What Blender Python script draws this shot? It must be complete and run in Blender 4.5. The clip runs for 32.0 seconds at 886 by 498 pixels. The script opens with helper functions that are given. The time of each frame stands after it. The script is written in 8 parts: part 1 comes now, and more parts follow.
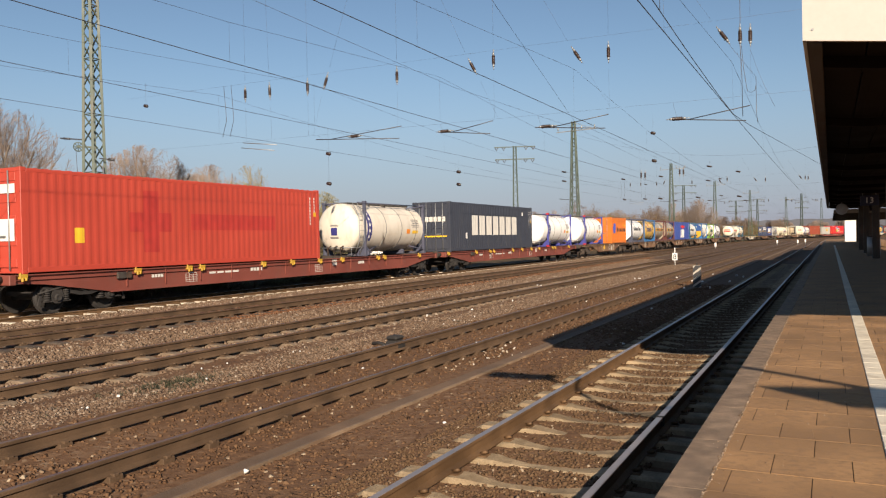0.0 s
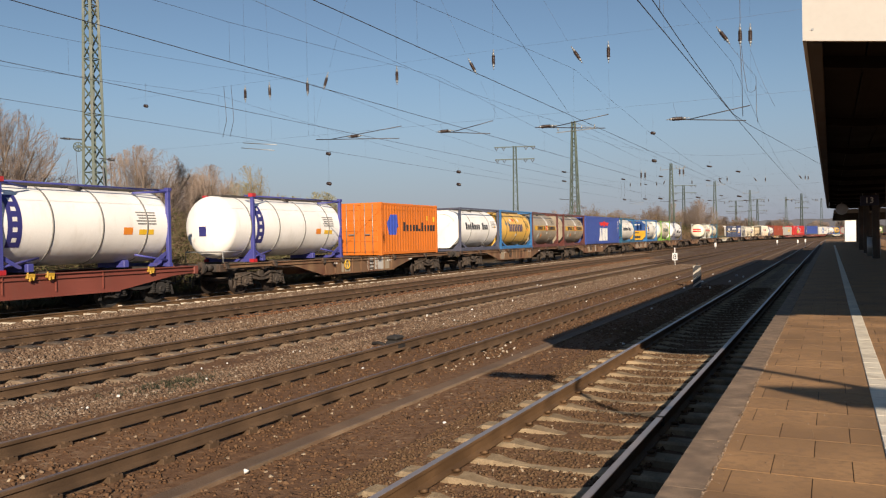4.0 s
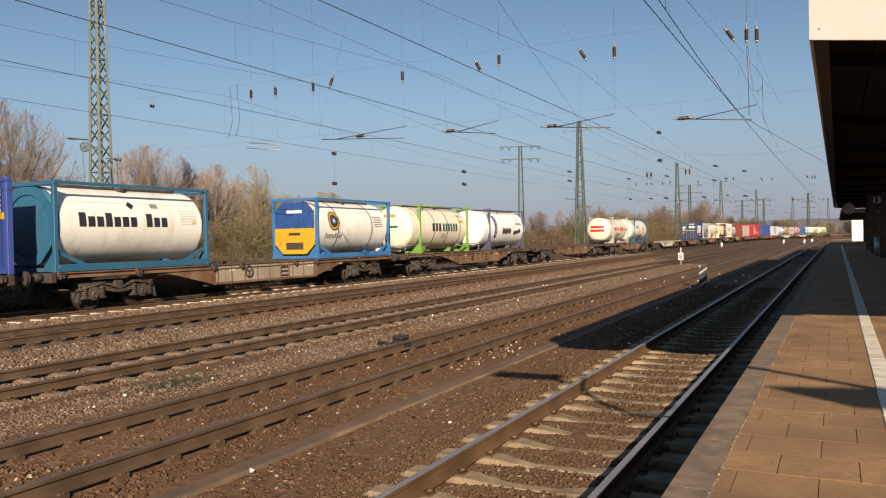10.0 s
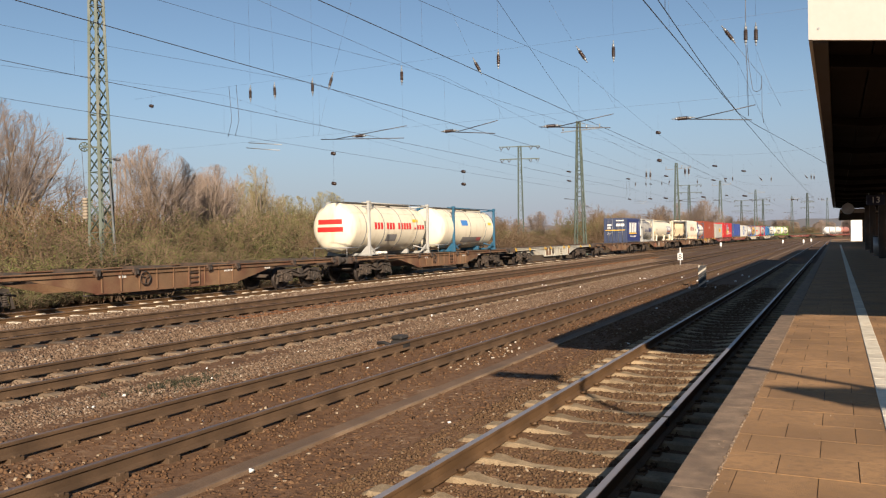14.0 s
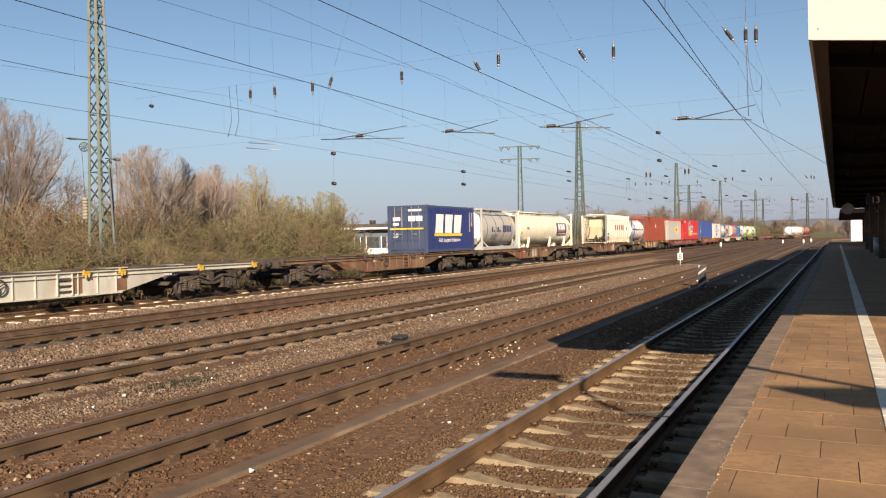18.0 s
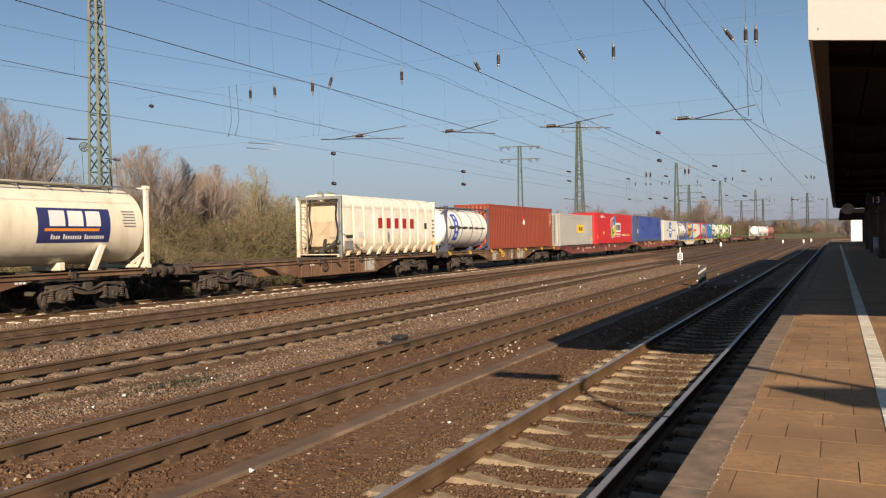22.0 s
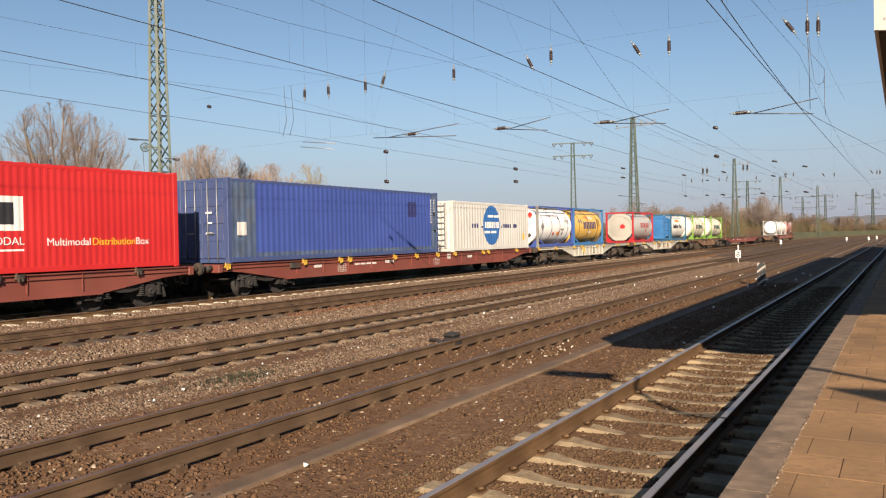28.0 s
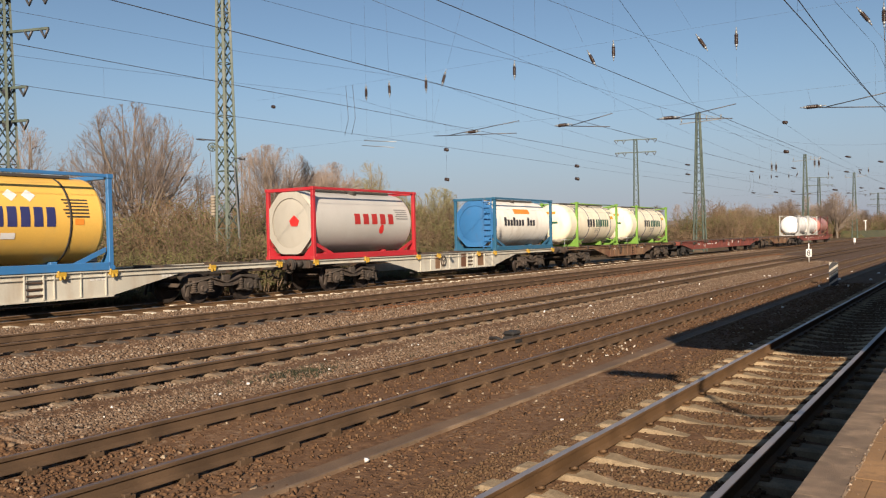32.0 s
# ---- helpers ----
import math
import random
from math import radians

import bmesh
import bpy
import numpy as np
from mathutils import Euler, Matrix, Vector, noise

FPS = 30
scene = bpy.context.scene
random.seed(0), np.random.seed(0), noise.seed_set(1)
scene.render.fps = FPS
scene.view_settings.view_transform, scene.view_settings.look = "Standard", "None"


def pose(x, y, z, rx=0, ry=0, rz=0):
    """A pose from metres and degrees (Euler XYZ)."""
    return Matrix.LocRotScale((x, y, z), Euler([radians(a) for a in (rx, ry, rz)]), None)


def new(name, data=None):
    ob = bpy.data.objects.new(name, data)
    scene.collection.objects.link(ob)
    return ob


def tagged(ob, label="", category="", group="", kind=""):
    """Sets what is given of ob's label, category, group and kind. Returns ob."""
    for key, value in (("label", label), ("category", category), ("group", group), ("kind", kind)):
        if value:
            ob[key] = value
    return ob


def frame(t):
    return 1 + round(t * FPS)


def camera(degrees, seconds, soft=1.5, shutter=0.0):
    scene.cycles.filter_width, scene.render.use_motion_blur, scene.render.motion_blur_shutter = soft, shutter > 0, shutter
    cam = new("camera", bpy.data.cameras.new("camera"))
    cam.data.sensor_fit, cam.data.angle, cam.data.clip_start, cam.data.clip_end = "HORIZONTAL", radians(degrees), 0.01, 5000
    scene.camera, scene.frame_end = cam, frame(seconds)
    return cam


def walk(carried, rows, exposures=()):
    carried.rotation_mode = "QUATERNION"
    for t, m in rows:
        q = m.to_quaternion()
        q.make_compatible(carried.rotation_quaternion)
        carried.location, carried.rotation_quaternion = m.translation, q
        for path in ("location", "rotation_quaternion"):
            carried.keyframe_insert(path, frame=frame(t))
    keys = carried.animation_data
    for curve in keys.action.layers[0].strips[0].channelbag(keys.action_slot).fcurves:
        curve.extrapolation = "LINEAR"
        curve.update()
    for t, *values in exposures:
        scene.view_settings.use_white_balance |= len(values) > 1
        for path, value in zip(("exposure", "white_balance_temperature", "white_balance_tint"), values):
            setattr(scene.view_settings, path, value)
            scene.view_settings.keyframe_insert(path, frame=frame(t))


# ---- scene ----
# The yard runs along +y. x = 0 is the observer, z = 0 the rail heads.
EYE = (0.0, 0.0, 1.988)
cam = camera(58.8, 32.0, 1.2)
walk(cam, [
    (0, pose(*EYE, 89.304, 1.111, 26.227)),
    (8, pose(*EYE, 89.304, 1.111, 26.227)),
    (8.5, pose(*EYE, 89.301, 1.114, 26.299)),
    (9, pose(*EYE, 89.289, 1.115, 26.379)),
    (9.5, pose(*EYE, 89.293, 1.117, 26.579)),
    (10, pose(*EYE, 89.294, 1.118, 26.629)),
    (12, pose(*EYE, 89.294, 1.118, 26.629)),
    (12.5, pose(*EYE, 89.293, 1.117, 26.579)),
    (13, pose(*EYE, 89.293, 1.117, 26.579)),
    (23.5, pose(*EYE, 89.293, 1.117, 26.579)),
    (24, pose(*EYE, 89.294, 1.118, 26.639)),
    (24.5, pose(*EYE, 89.287, 1.120, 26.779)),
    (25, pose(*EYE, 89.268, 1.114, 27.479)),
    (25.5, pose(*EYE, 89.241, 1.121, 28.040)),
    (27.5, pose(*EYE, 89.205, 1.155, 29.970)),
    (28, pose(*EYE, 89.193, 1.160, 30.371)),
    (28.5, pose(*EYE, 89.187, 1.144, 30.850)),
    (29, pose(*EYE, 89.179, 1.118, 31.385)),
    (29.5, pose(*EYE, 89.171, 1.126, 31.871)),
    (30, pose(*EYE, 89.159, 1.135, 32.442)),
    (30.5, pose(*EYE, 89.142, 1.115, 32.981)),
    (31, pose(*EYE, 89.128, 1.100, 33.604)),
    (31.5, pose(*EYE, 89.125, 1.105, 34.182)),
    (32, pose(*EYE, 89.121, 1.109, 34.751)),
], [(0, 0.75), (1, 0.65), (2, 0.71), (3, 0.57), (6, 0.65), (7, 0.83), (8, 0.93), (9, 0.78), (10, 0.63), (11, 0.63), (12, 0.63), (13, 0.69), (14, 0.81), (17, 0.90), (18, 0.93), (19, 0.93), (20, 0.78), (21, 0.60), (22, 0.65), (23, 0.50), (24, 0.72), (25, 0.85), (28, 0.92), (29, 0.78), (30, 0.65), (31, 0.60), (32, 0.72)])

# ---- light ----
SUN_WAY = Vector((-1.22, 1.87, -1.0)).normalized()
SUN_EL = math.asin(-SUN_WAY.z)
world = bpy.data.worlds.new("sky")
scene.world = world
world.use_nodes = True
wn = world.node_tree.nodes
sky = wn.new("ShaderNodeTexSky")
sky.sky_type = "NISHITA"
sky.sun_disc = False
sky.sun_elevation = SUN_EL
sky.sun_rotation = math.atan2(-SUN_WAY.x, -SUN_WAY.y)
sky.air_density, sky.dust_density, sky.ozone_density = 1.0, 0.25, 2.2
wn["Background"].inputs[1].default_value = 0.0545
# pale spring haze, all round the horizon
wl = world.node_tree.links
up = wn.new("ShaderNodeSeparateXYZ")
wl.new(wn.new("ShaderNodeTexCoord").outputs["Generated"], up.inputs[0])
lift = wn.new("ShaderNodeMapRange")
lift.interpolation_type = "SMOOTHERSTEP"
lift.inputs[1].default_value, lift.inputs[2].default_value = -0.05, 0.26
lift.inputs[3].default_value, lift.inputs[4].default_value = 0.86, 0.0
wl.new(up.outputs["Z"], lift.inputs[0])
haze = wn.new("ShaderNodeMix")
haze.data_type = "RGBA"
haze.inputs[7].default_value = (3.15, 3.46, 4.95, 1)
wl.new(lift.outputs[0], haze.inputs[0])
wl.new(sky.outputs[0], haze.inputs[6])
wl.new(haze.outputs[2], wn["Background"].inputs[0])
sun_data = bpy.data.lights.new("sun", "SUN")
sun_data.energy, sun_data.angle, sun_data.color = 5.0, radians(0.5), (1.0, 0.828, 0.645)
sun = new("sun", sun_data)
sun.matrix_world = SUN_WAY.to_track_quat("-Z", "Y").to_matrix().to_4x4()


# ---- materials ----
def mat(name, color, rough=0.6, metal=0.0, vary=0.15, scale=3.0, fine=40.0, bump=0.1, dirt=None, dirt_amount=0.35,
        dirt_scale=(1.2, 1.2, 0.35), per_object=0.0, per_island=0.0, spec=0.5, laid=False):
    """A painted, mineral or metal surface: broad and fine variation, streaked dirt, fine relief. laid: pieces that lie still, so that no two are alike."""
    m = bpy.data.materials.new(name)
    m.use_nodes = True
    nt = m.node_tree
    n, l = nt.nodes, nt.links
    b = n["Principled BSDF"]
    b.inputs["Metallic"].default_value = metal
    b.inputs["Specular IOR Level"].default_value = spec
    co = n.new("ShaderNodeTexCoord")
    src = n.new("ShaderNodeNewGeometry").outputs["Position"] if laid else co.outputs["Object"]

    def noise_tex(s, detail=4.0, vec=None):
        t = n.new("ShaderNodeTexNoise")
        t.inputs["Scale"].default_value, t.inputs["Detail"].default_value = s, detail
        l.new(vec or src, t.inputs["Vector"])
        return t.outputs["Fac"]

    def mix(kind, fac, a, c):
        x = n.new("ShaderNodeMix")
        x.data_type, x.blend_type = "RGBA", kind
        for sock, val in ((x.inputs[0], fac), (x.inputs[6], a), (x.inputs[7], c)):
            if isinstance(val, bpy.types.NodeSocket):
                l.new(val, sock)
            elif isinstance(val, float):
                sock.default_value = val
            else:
                sock.default_value = (*val[:3], 1)
        return x.outputs[2]

    def ramp(val, lo, hi, a=0.0, c=1.0):
        r = n.new("ShaderNodeMapRange")
        r.inputs[1].default_value, r.inputs[2].default_value = lo, hi
        r.inputs[3].default_value, r.inputs[4].default_value = a, c
        l.new(val, r.inputs[0])
        return r.outputs[0]

    broad, grain = noise_tex(scale), noise_tex(fine, 2.0)
    lo = tuple(c * (1 - vary) for c in color)
    hi = tuple(min(1, c * (1 + vary)) for c in color)
    col = mix("MIX", ramp(broad, 0.35, 0.65), lo, hi)
    col = mix("MULTIPLY", 1.0, col, mix("MIX", ramp(grain, 0.3, 0.7), (1 - vary * 0.8,) * 3, (1.0, 1.0, 1.0)))
    if dirt:
        mp = n.new("ShaderNodeMapping")
        mp.inputs["Scale"].default_value = dirt_scale
        l.new(src, mp.inputs["Vector"])
        d = noise_tex(2.2, 6.0, mp.outputs[0])
        col = mix("MIX", ramp(d, 0.62 - dirt_amount * 0.4, 0.86 - dirt_amount * 0.3, 0.0, min(1.0, dirt_amount * 2)), col, dirt)
    if per_object or per_island:
        if per_object:
            rnd = n.new("ShaderNodeObjectInfo").outputs["Random"]
        else:
            rnd = n.new("ShaderNodeNewGeometry").outputs["Random Per Island"]
        k = per_object or per_island
        hsv = n.new("ShaderNodeHueSaturation")
        l.new(col, hsv.inputs["Color"])
        l.new(ramp(rnd, 0, 1, 1 - k, 1 + k), hsv.inputs["Value"])
        col = hsv.outputs[0]
    l.new(col, b.inputs["Base Color"])
    l.new(ramp(broad, 0.3, 0.7, max(0.03, rough - 0.1), min(1, rough + 0.1)), b.inputs["Roughness"])
    if bump:
        bp = n.new("ShaderNodeBump")
        bp.inputs["Strength"].default_value = bump
        bp.inputs["Distance"].default_value = 0.02
        l.new(grain, bp.inputs["Height"])
        l.new(bp.outputs[0], b.inputs["Normal"])
    return m


RUST = (0.16, 0.075, 0.035)
GRIME = (0.13, 0.10, 0.075)
M = {}


def paint(key, color, rough=0.42, dirt=GRIME, amount=0.22, vary=0.06, **kw):
    """Paint on steel, kept under its key."""
    if key not in M:
        M[key] = mat(key, color, rough, 0.0, vary, 0.6, 25.0, 0.03, dirt, amount, **kw)
    return M[key]


M["rail"] = mat("rail_rust", (0.134, 0.076, 0.035), 0.7, 0.2, 0.25, 2.0, 60.0, 0.2)
M["rail_old"] = mat("old_rail", (0.102, 0.062, 0.034), 0.75, 0.15, 0.25, 2.0, 60.0, 0.2)
M["rail_head"] = mat("rail_head", (0.36, 0.315, 0.3), 0.45, 0.55, 0.12, 1.5, 50.0, 0.03)
M["rail_head_dull"] = mat("rail_head_dull", (0.2, 0.145, 0.12), 0.5, 0.6, 0.15, 1.5, 50.0, 0.05)
M["concrete"] = mat("concrete_sleeper", (0.305, 0.232, 0.147), 0.9, 0, 0.3, 4.0, 50.0, 0.4, (0.179, 0.126, 0.077), 0.35, (3, 3, 3), 0.1, spec=0.12, laid=True)
M["wood_sleeper"] = mat("tarred_wood", (0.093, 0.069, 0.051), 0.9, 0, 0.3, 3.0, 50.0, 0.4, per_object=0.25)
M["steel_green"] = mat("green_steel", (0.074, 0.1, 0.08), 0.6, 0.0, 0.15, 1.5, 30.0, 0.05, (0.14, 0.11, 0.08), 0.25)
M["galv"] = mat("galvanised", (0.33, 0.34, 0.34), 0.5, 0.6, 0.12, 2.0, 30.0, 0.04)
M["weight"] = mat("pale_cast_concrete", (0.3, 0.25, 0.185), 0.9, 0, 0.12, 4.0, 40.0, 0.1)
M["cable"] = mat("cable", (0.09, 0.09, 0.095), 0.5, 0.5, 0.1, 1.0, 20.0, 0.0)
M["ceramic"] = mat("brown_ceramic", (0.035, 0.022, 0.017), 0.3, 0.0, 0.1, 2.0, 20.0, 0.0)
M["dark_steel"] = mat("dark_steel", (0.052, 0.044, 0.038), 0.75, 0.2, 0.3, 2.5, 30.0, 0.15, RUST, 0.3)
M["bogie"] = mat("bogie_grime", (0.062, 0.049, 0.039), 0.8, 0.1, 0.3, 2.5, 30.0, 0.2, (0.135, 0.095, 0.068), 0.3)
M["bogie_black"] = mat("black_bogie", (0.029, 0.026, 0.024), 0.8, 0.1, 0.3, 2.5, 30.0, 0.2)
M["wheel"] = mat("wheel_steel", (0.04, 0.03, 0.025), 0.65, 0.4, 0.2, 2.5, 30.0, 0.1)
M["yellow"] = paint("yellow_lock", (0.46, 0.28, 0.03), 0.5, amount=0.2)
M["rubber"] = mat("rubber", (0.02, 0.02, 0.02), 0.8)
M["white"] = paint("white_paint", (0.78, 0.77, 0.72), 0.45, amount=0.12)
M["white_mark"] = mat("white_mark", (0.72, 0.71, 0.68), 0.55, 0, 0.05, 3, 30, 0.0)
M["black_mark"] = mat("black_mark", (0.025, 0.025, 0.028), 0.5, 0, 0.1, 3, 30, 0.0)


# ---- mesh building ----
class Mesh:
    """Collects vertices and faces of one mesh."""

    def __init__(self):
        self.v, self.f, self.s, self.k = [], [], [], []
        self.slot = 0

    def face(self, idx, smooth=False):
        self.f.append(tuple(idx))
        self.s.append(smooth)
        self.k.append(self.slot)

    def add(self, verts, faces, smooth=False):
        o = len(self.v)
        self.v.extend(tuple(p) for p in verts)
        for f in faces:
            self.face([i + o for i in f], smooth)
        return self

    def box(self, x0, x1, y0, y1, z0, z1, c=0.0, m=None):
        """A box; c: width of the chamfer on its edges."""
        c = min(c, (x1 - x0) * 0.45, (y1 - y0) * 0.45, (z1 - z0) * 0.45)
        if c <= 0:
            vs = [(x, y, z) for z in (z0, z1) for y in (y0, y1) for x in (x0, x1)]
            fs = [(0, 2, 3, 1), (4, 5, 7, 6), (0, 1, 5, 4), (2, 6, 7, 3), (0, 4, 6, 2), (1, 3, 7, 5)]
        else:
            vs, ids = [], {}
            for i in (0, 1):
                for j in (0, 1):
                    for k in (0, 1):
                        X, Y, Z = (x0, x1)[i], (y0, y1)[j], (z0, z1)[k]
                        dx, dy, dz = (c, -c)[i], (c, -c)[j], (c, -c)[k]
                        for a, p in (("x", (X, Y + dy, Z + dz)), ("y", (X + dx, Y, Z + dz)), ("z", (X + dx, Y + dy, Z))):
                            ids[i, j, k, a] = len(vs)
                            vs.append(p)
            fs = []
            for i in (0, 1):
                q = [ids[i, 0, 0, "x"], ids[i, 1, 0, "x"], ids[i, 1, 1, "x"], ids[i, 0, 1, "x"]]
                fs.append(q if i else q[::-1])
                q = [ids[0, i, 0, "y"], ids[1, i, 0, "y"], ids[1, i, 1, "y"], ids[0, i, 1, "y"]]
                fs.append(q[::-1] if i else q)
                q = [ids[0, 0, i, "z"], ids[1, 0, i, "z"], ids[1, 1, i, "z"], ids[0, 1, i, "z"]]
                fs.append(q if i else q[::-1])
            for j in (0, 1):
                for k in (0, 1):
                    q = [ids[0, j, k, "y"], ids[1, j, k, "y"], ids[1, j, k, "z"], ids[0, j, k, "z"]]
                    fs.append(q)
                    q = [ids[j, 0, k, "x"], ids[j, 1, k, "x"], ids[j, 1, k, "z"], ids[j, 0, k, "z"]]
                    fs.append(q)
                    q = [ids[j, k, 0, "x"], ids[j, k, 1, "x"], ids[j, k, 1, "y"], ids[j, k, 0, "y"]]
                    fs.append(q)
                    for i in (0, 1):
                        fs.append([ids[i, j, k, a] for a in "xyz"])
        if m is not None:
            vs = [m @ Vector(p) for p in vs]
        return self.add(vs, fs)

    def beam(self, a, b, w, h=None, up=(0, 0, 1)):
        """A straight bar of section w x h from a to b."""
        a, b = Vector(a), Vector(b)
        h = h or w
        d = (b - a).normalized()
        r = d.cross(Vector(up))
        if r.length < 1e-4:
            r = d.cross(Vector((1, 0, 0)))
        r.normalize()
        u = r.cross(d)
        vs = [p + r * (i * w / 2) + u * (j * h / 2) for p in (a, b) for i, j in ((-1, -1), (1, -1), (1, 1), (-1, 1))]
        return self.add(vs, [(3, 2, 1, 0), (4, 5, 6, 7), (0, 1, 5, 4), (1, 2, 6, 5), (2, 3, 7, 6), (3, 0, 4, 7)])

    def tube(self, pts, r, n=8, caps=True, radii=None):
        """A round bar along points."""
        pts = [Vector(p) for p in pts]
        o = len(self.v)
        ref = None
        for i, p in enumerate(pts):
            d = (pts[min(i + 1, len(pts) - 1)] - pts[max(i - 1, 0)]).normalized()
            if ref is None:
                ref = d.orthogonal().normalized()
            ref = (ref - d * ref.dot(d)).normalized()
            bi = d.cross(ref)
            rr = radii[i] if radii else r
            for k in range(n):
                a = 2 * math.pi * k / n
                self.v.append(tuple(p + (ref * math.cos(a) + bi * math.sin(a)) * rr))
        for i in range(len(pts) - 1):
            for k in range(n):
                a, b = o + i * n + k, o + i * n + (k + 1) % n
                self.face((a, b, b + n, a + n), True)
        if caps:
            self.face([o + k for k in range(n)][::-1])
            self.face([o + (len(pts) - 1) * n + k for k in range(n)])
        return self

    def lathe_y(self, prof, n=32, cx=0.0, cz=0.0, squash=1.0):
        """Turn a profile of (y, r) about an axis along y."""
        o = len(self.v)
        for y, r in prof:
            for k in range(n):
                a = 2 * math.pi * k / n
                self.v.append((cx + r * math.cos(a), y, cz + r * math.sin(a) * squash))
        for i in range(len(prof) - 1):
            for k in range(n):
                a, b = o + i * n + k, o + i * n + (k + 1) % n
                self.face((a, a + n, b + n, b), True)
        return self

    def lathe_x(self, prof, n=24, cy=0.0, cz=0.0):
        """Turn a profile of (x, r) about an axis along x."""
        o = len(self.v)
        for x, r in prof:
            for k in range(n):
                a = 2 * math.pi * k / n
                self.v.append((x, cy + r * math.cos(a), cz + r * math.sin(a)))
        for i in range(len(prof) - 1):
            for k in range(n):
                a, b = o + i * n + k, o + i * n + (k + 1) % n
                self.face((a, b, b + n, a + n), abs(prof[i][1] - prof[i + 1][1]) < 0.02)
        return self

    def prism_x(self, outline, x0, x1):
        """An outline of (y, z) points pushed out from x0 to x1."""
        n = len(outline)
        vs = [(x, y, z) for x in (x0, x1) for y, z in outline]
        fs = [tuple(range(n))[::-1], tuple(range(n, 2 * n))]
        fs += [(i, (i + 1) % n, (i + 1) % n + n, i + n) for i in range(n)]
        return self.add(vs, fs)

    def prism_y(self, outline, y0, y1):
        n = len(outline)
        vs = [(x, y, z) for y in (y0, y1) for x, z in outline]
        fs = [tuple(range(n)), tuple(range(n, 2 * n))[::-1]]
        fs += [((i + 1) % n, i, i + n, (i + 1) % n + n) for i in range(n)]
        return self.add(vs, fs)

    def data(self, name, *materials):
        me = bpy.data.meshes.new(name)
        me.from_pydata(self.v, [], self.f)
        me.polygons.foreach_set("use_smooth", self.s)
        me.polygons.foreach_set("material_index", self.k)
        for m in materials:
            me.materials.append(m)
        bm = bmesh.new()
        bm.from_mesh(me)
        bmesh.ops.recalc_face_normals(bm, faces=bm.faces)
        bm.to_mesh(me)
        bm.free()
        return me


def part(name, mesh, material, parent=None, label="", at=None):
    """Links a mesh as one object under a thing or a part."""
    me = mesh if isinstance(mesh, bpy.types.Mesh) else mesh.data(name, material)
    ob = new(name, me)
    if parent is not None:
        ob.parent = parent
    if at is not None:
        ob.matrix_basis = at
    if label:
        ob["label"] = label
    return ob


def thing(name, label, category, group="", m=None):
    ob = new(name)
    ob.empty_display_size = 0.3
    if m is not None:
        ob.matrix_basis = m
    return tagged(ob, label, category, group)


def setting(name, mesh, material, label=""):
    return tagged(part(name, mesh, material), label, kind="structure")


def letters(body, size):
    cu = bpy.data.curves.new("figures", "FONT")
    cu.body, cu.size, cu.extrude = body, size, 0.003
    cu.align_x = "CENTER"
    tmp = new("figures_source", cu)
    me = bpy.data.meshes.new_from_object(tmp)
    bpy.data.objects.remove(tmp)
    bpy.data.curves.remove(cu)
    me.materials.clear()
    return me



# ---- plan ----
NEAR_X, TWO_X, THREE_X, FOUR_X, TRAIN_X = -2.45, -6.86, -11.35, -16.3, -20.67
BEND_Y, BEND_R = 180.0, 460.0
GAUGE = 1.507
SPEED = 11.16


def along(x, y):
    """The place and heading (degrees to the right) of a line beside the tracks: straight, then one long bend to the right."""
    if y <= BEND_Y:
        return Vector((x, y, 0)), 0.0
    a = (y - BEND_Y) / BEND_R
    r = BEND_R - (x - TRAIN_X)
    return Vector((TRAIN_X + BEND_R - r * math.cos(a), BEND_Y + r * math.sin(a), 0)), math.degrees(a)


def on_line(x, y, z=0.0, turn=0.0):
    p, a = along(x, y)
    return pose(p.x, p.y, z, 0, 0, -a + turn)


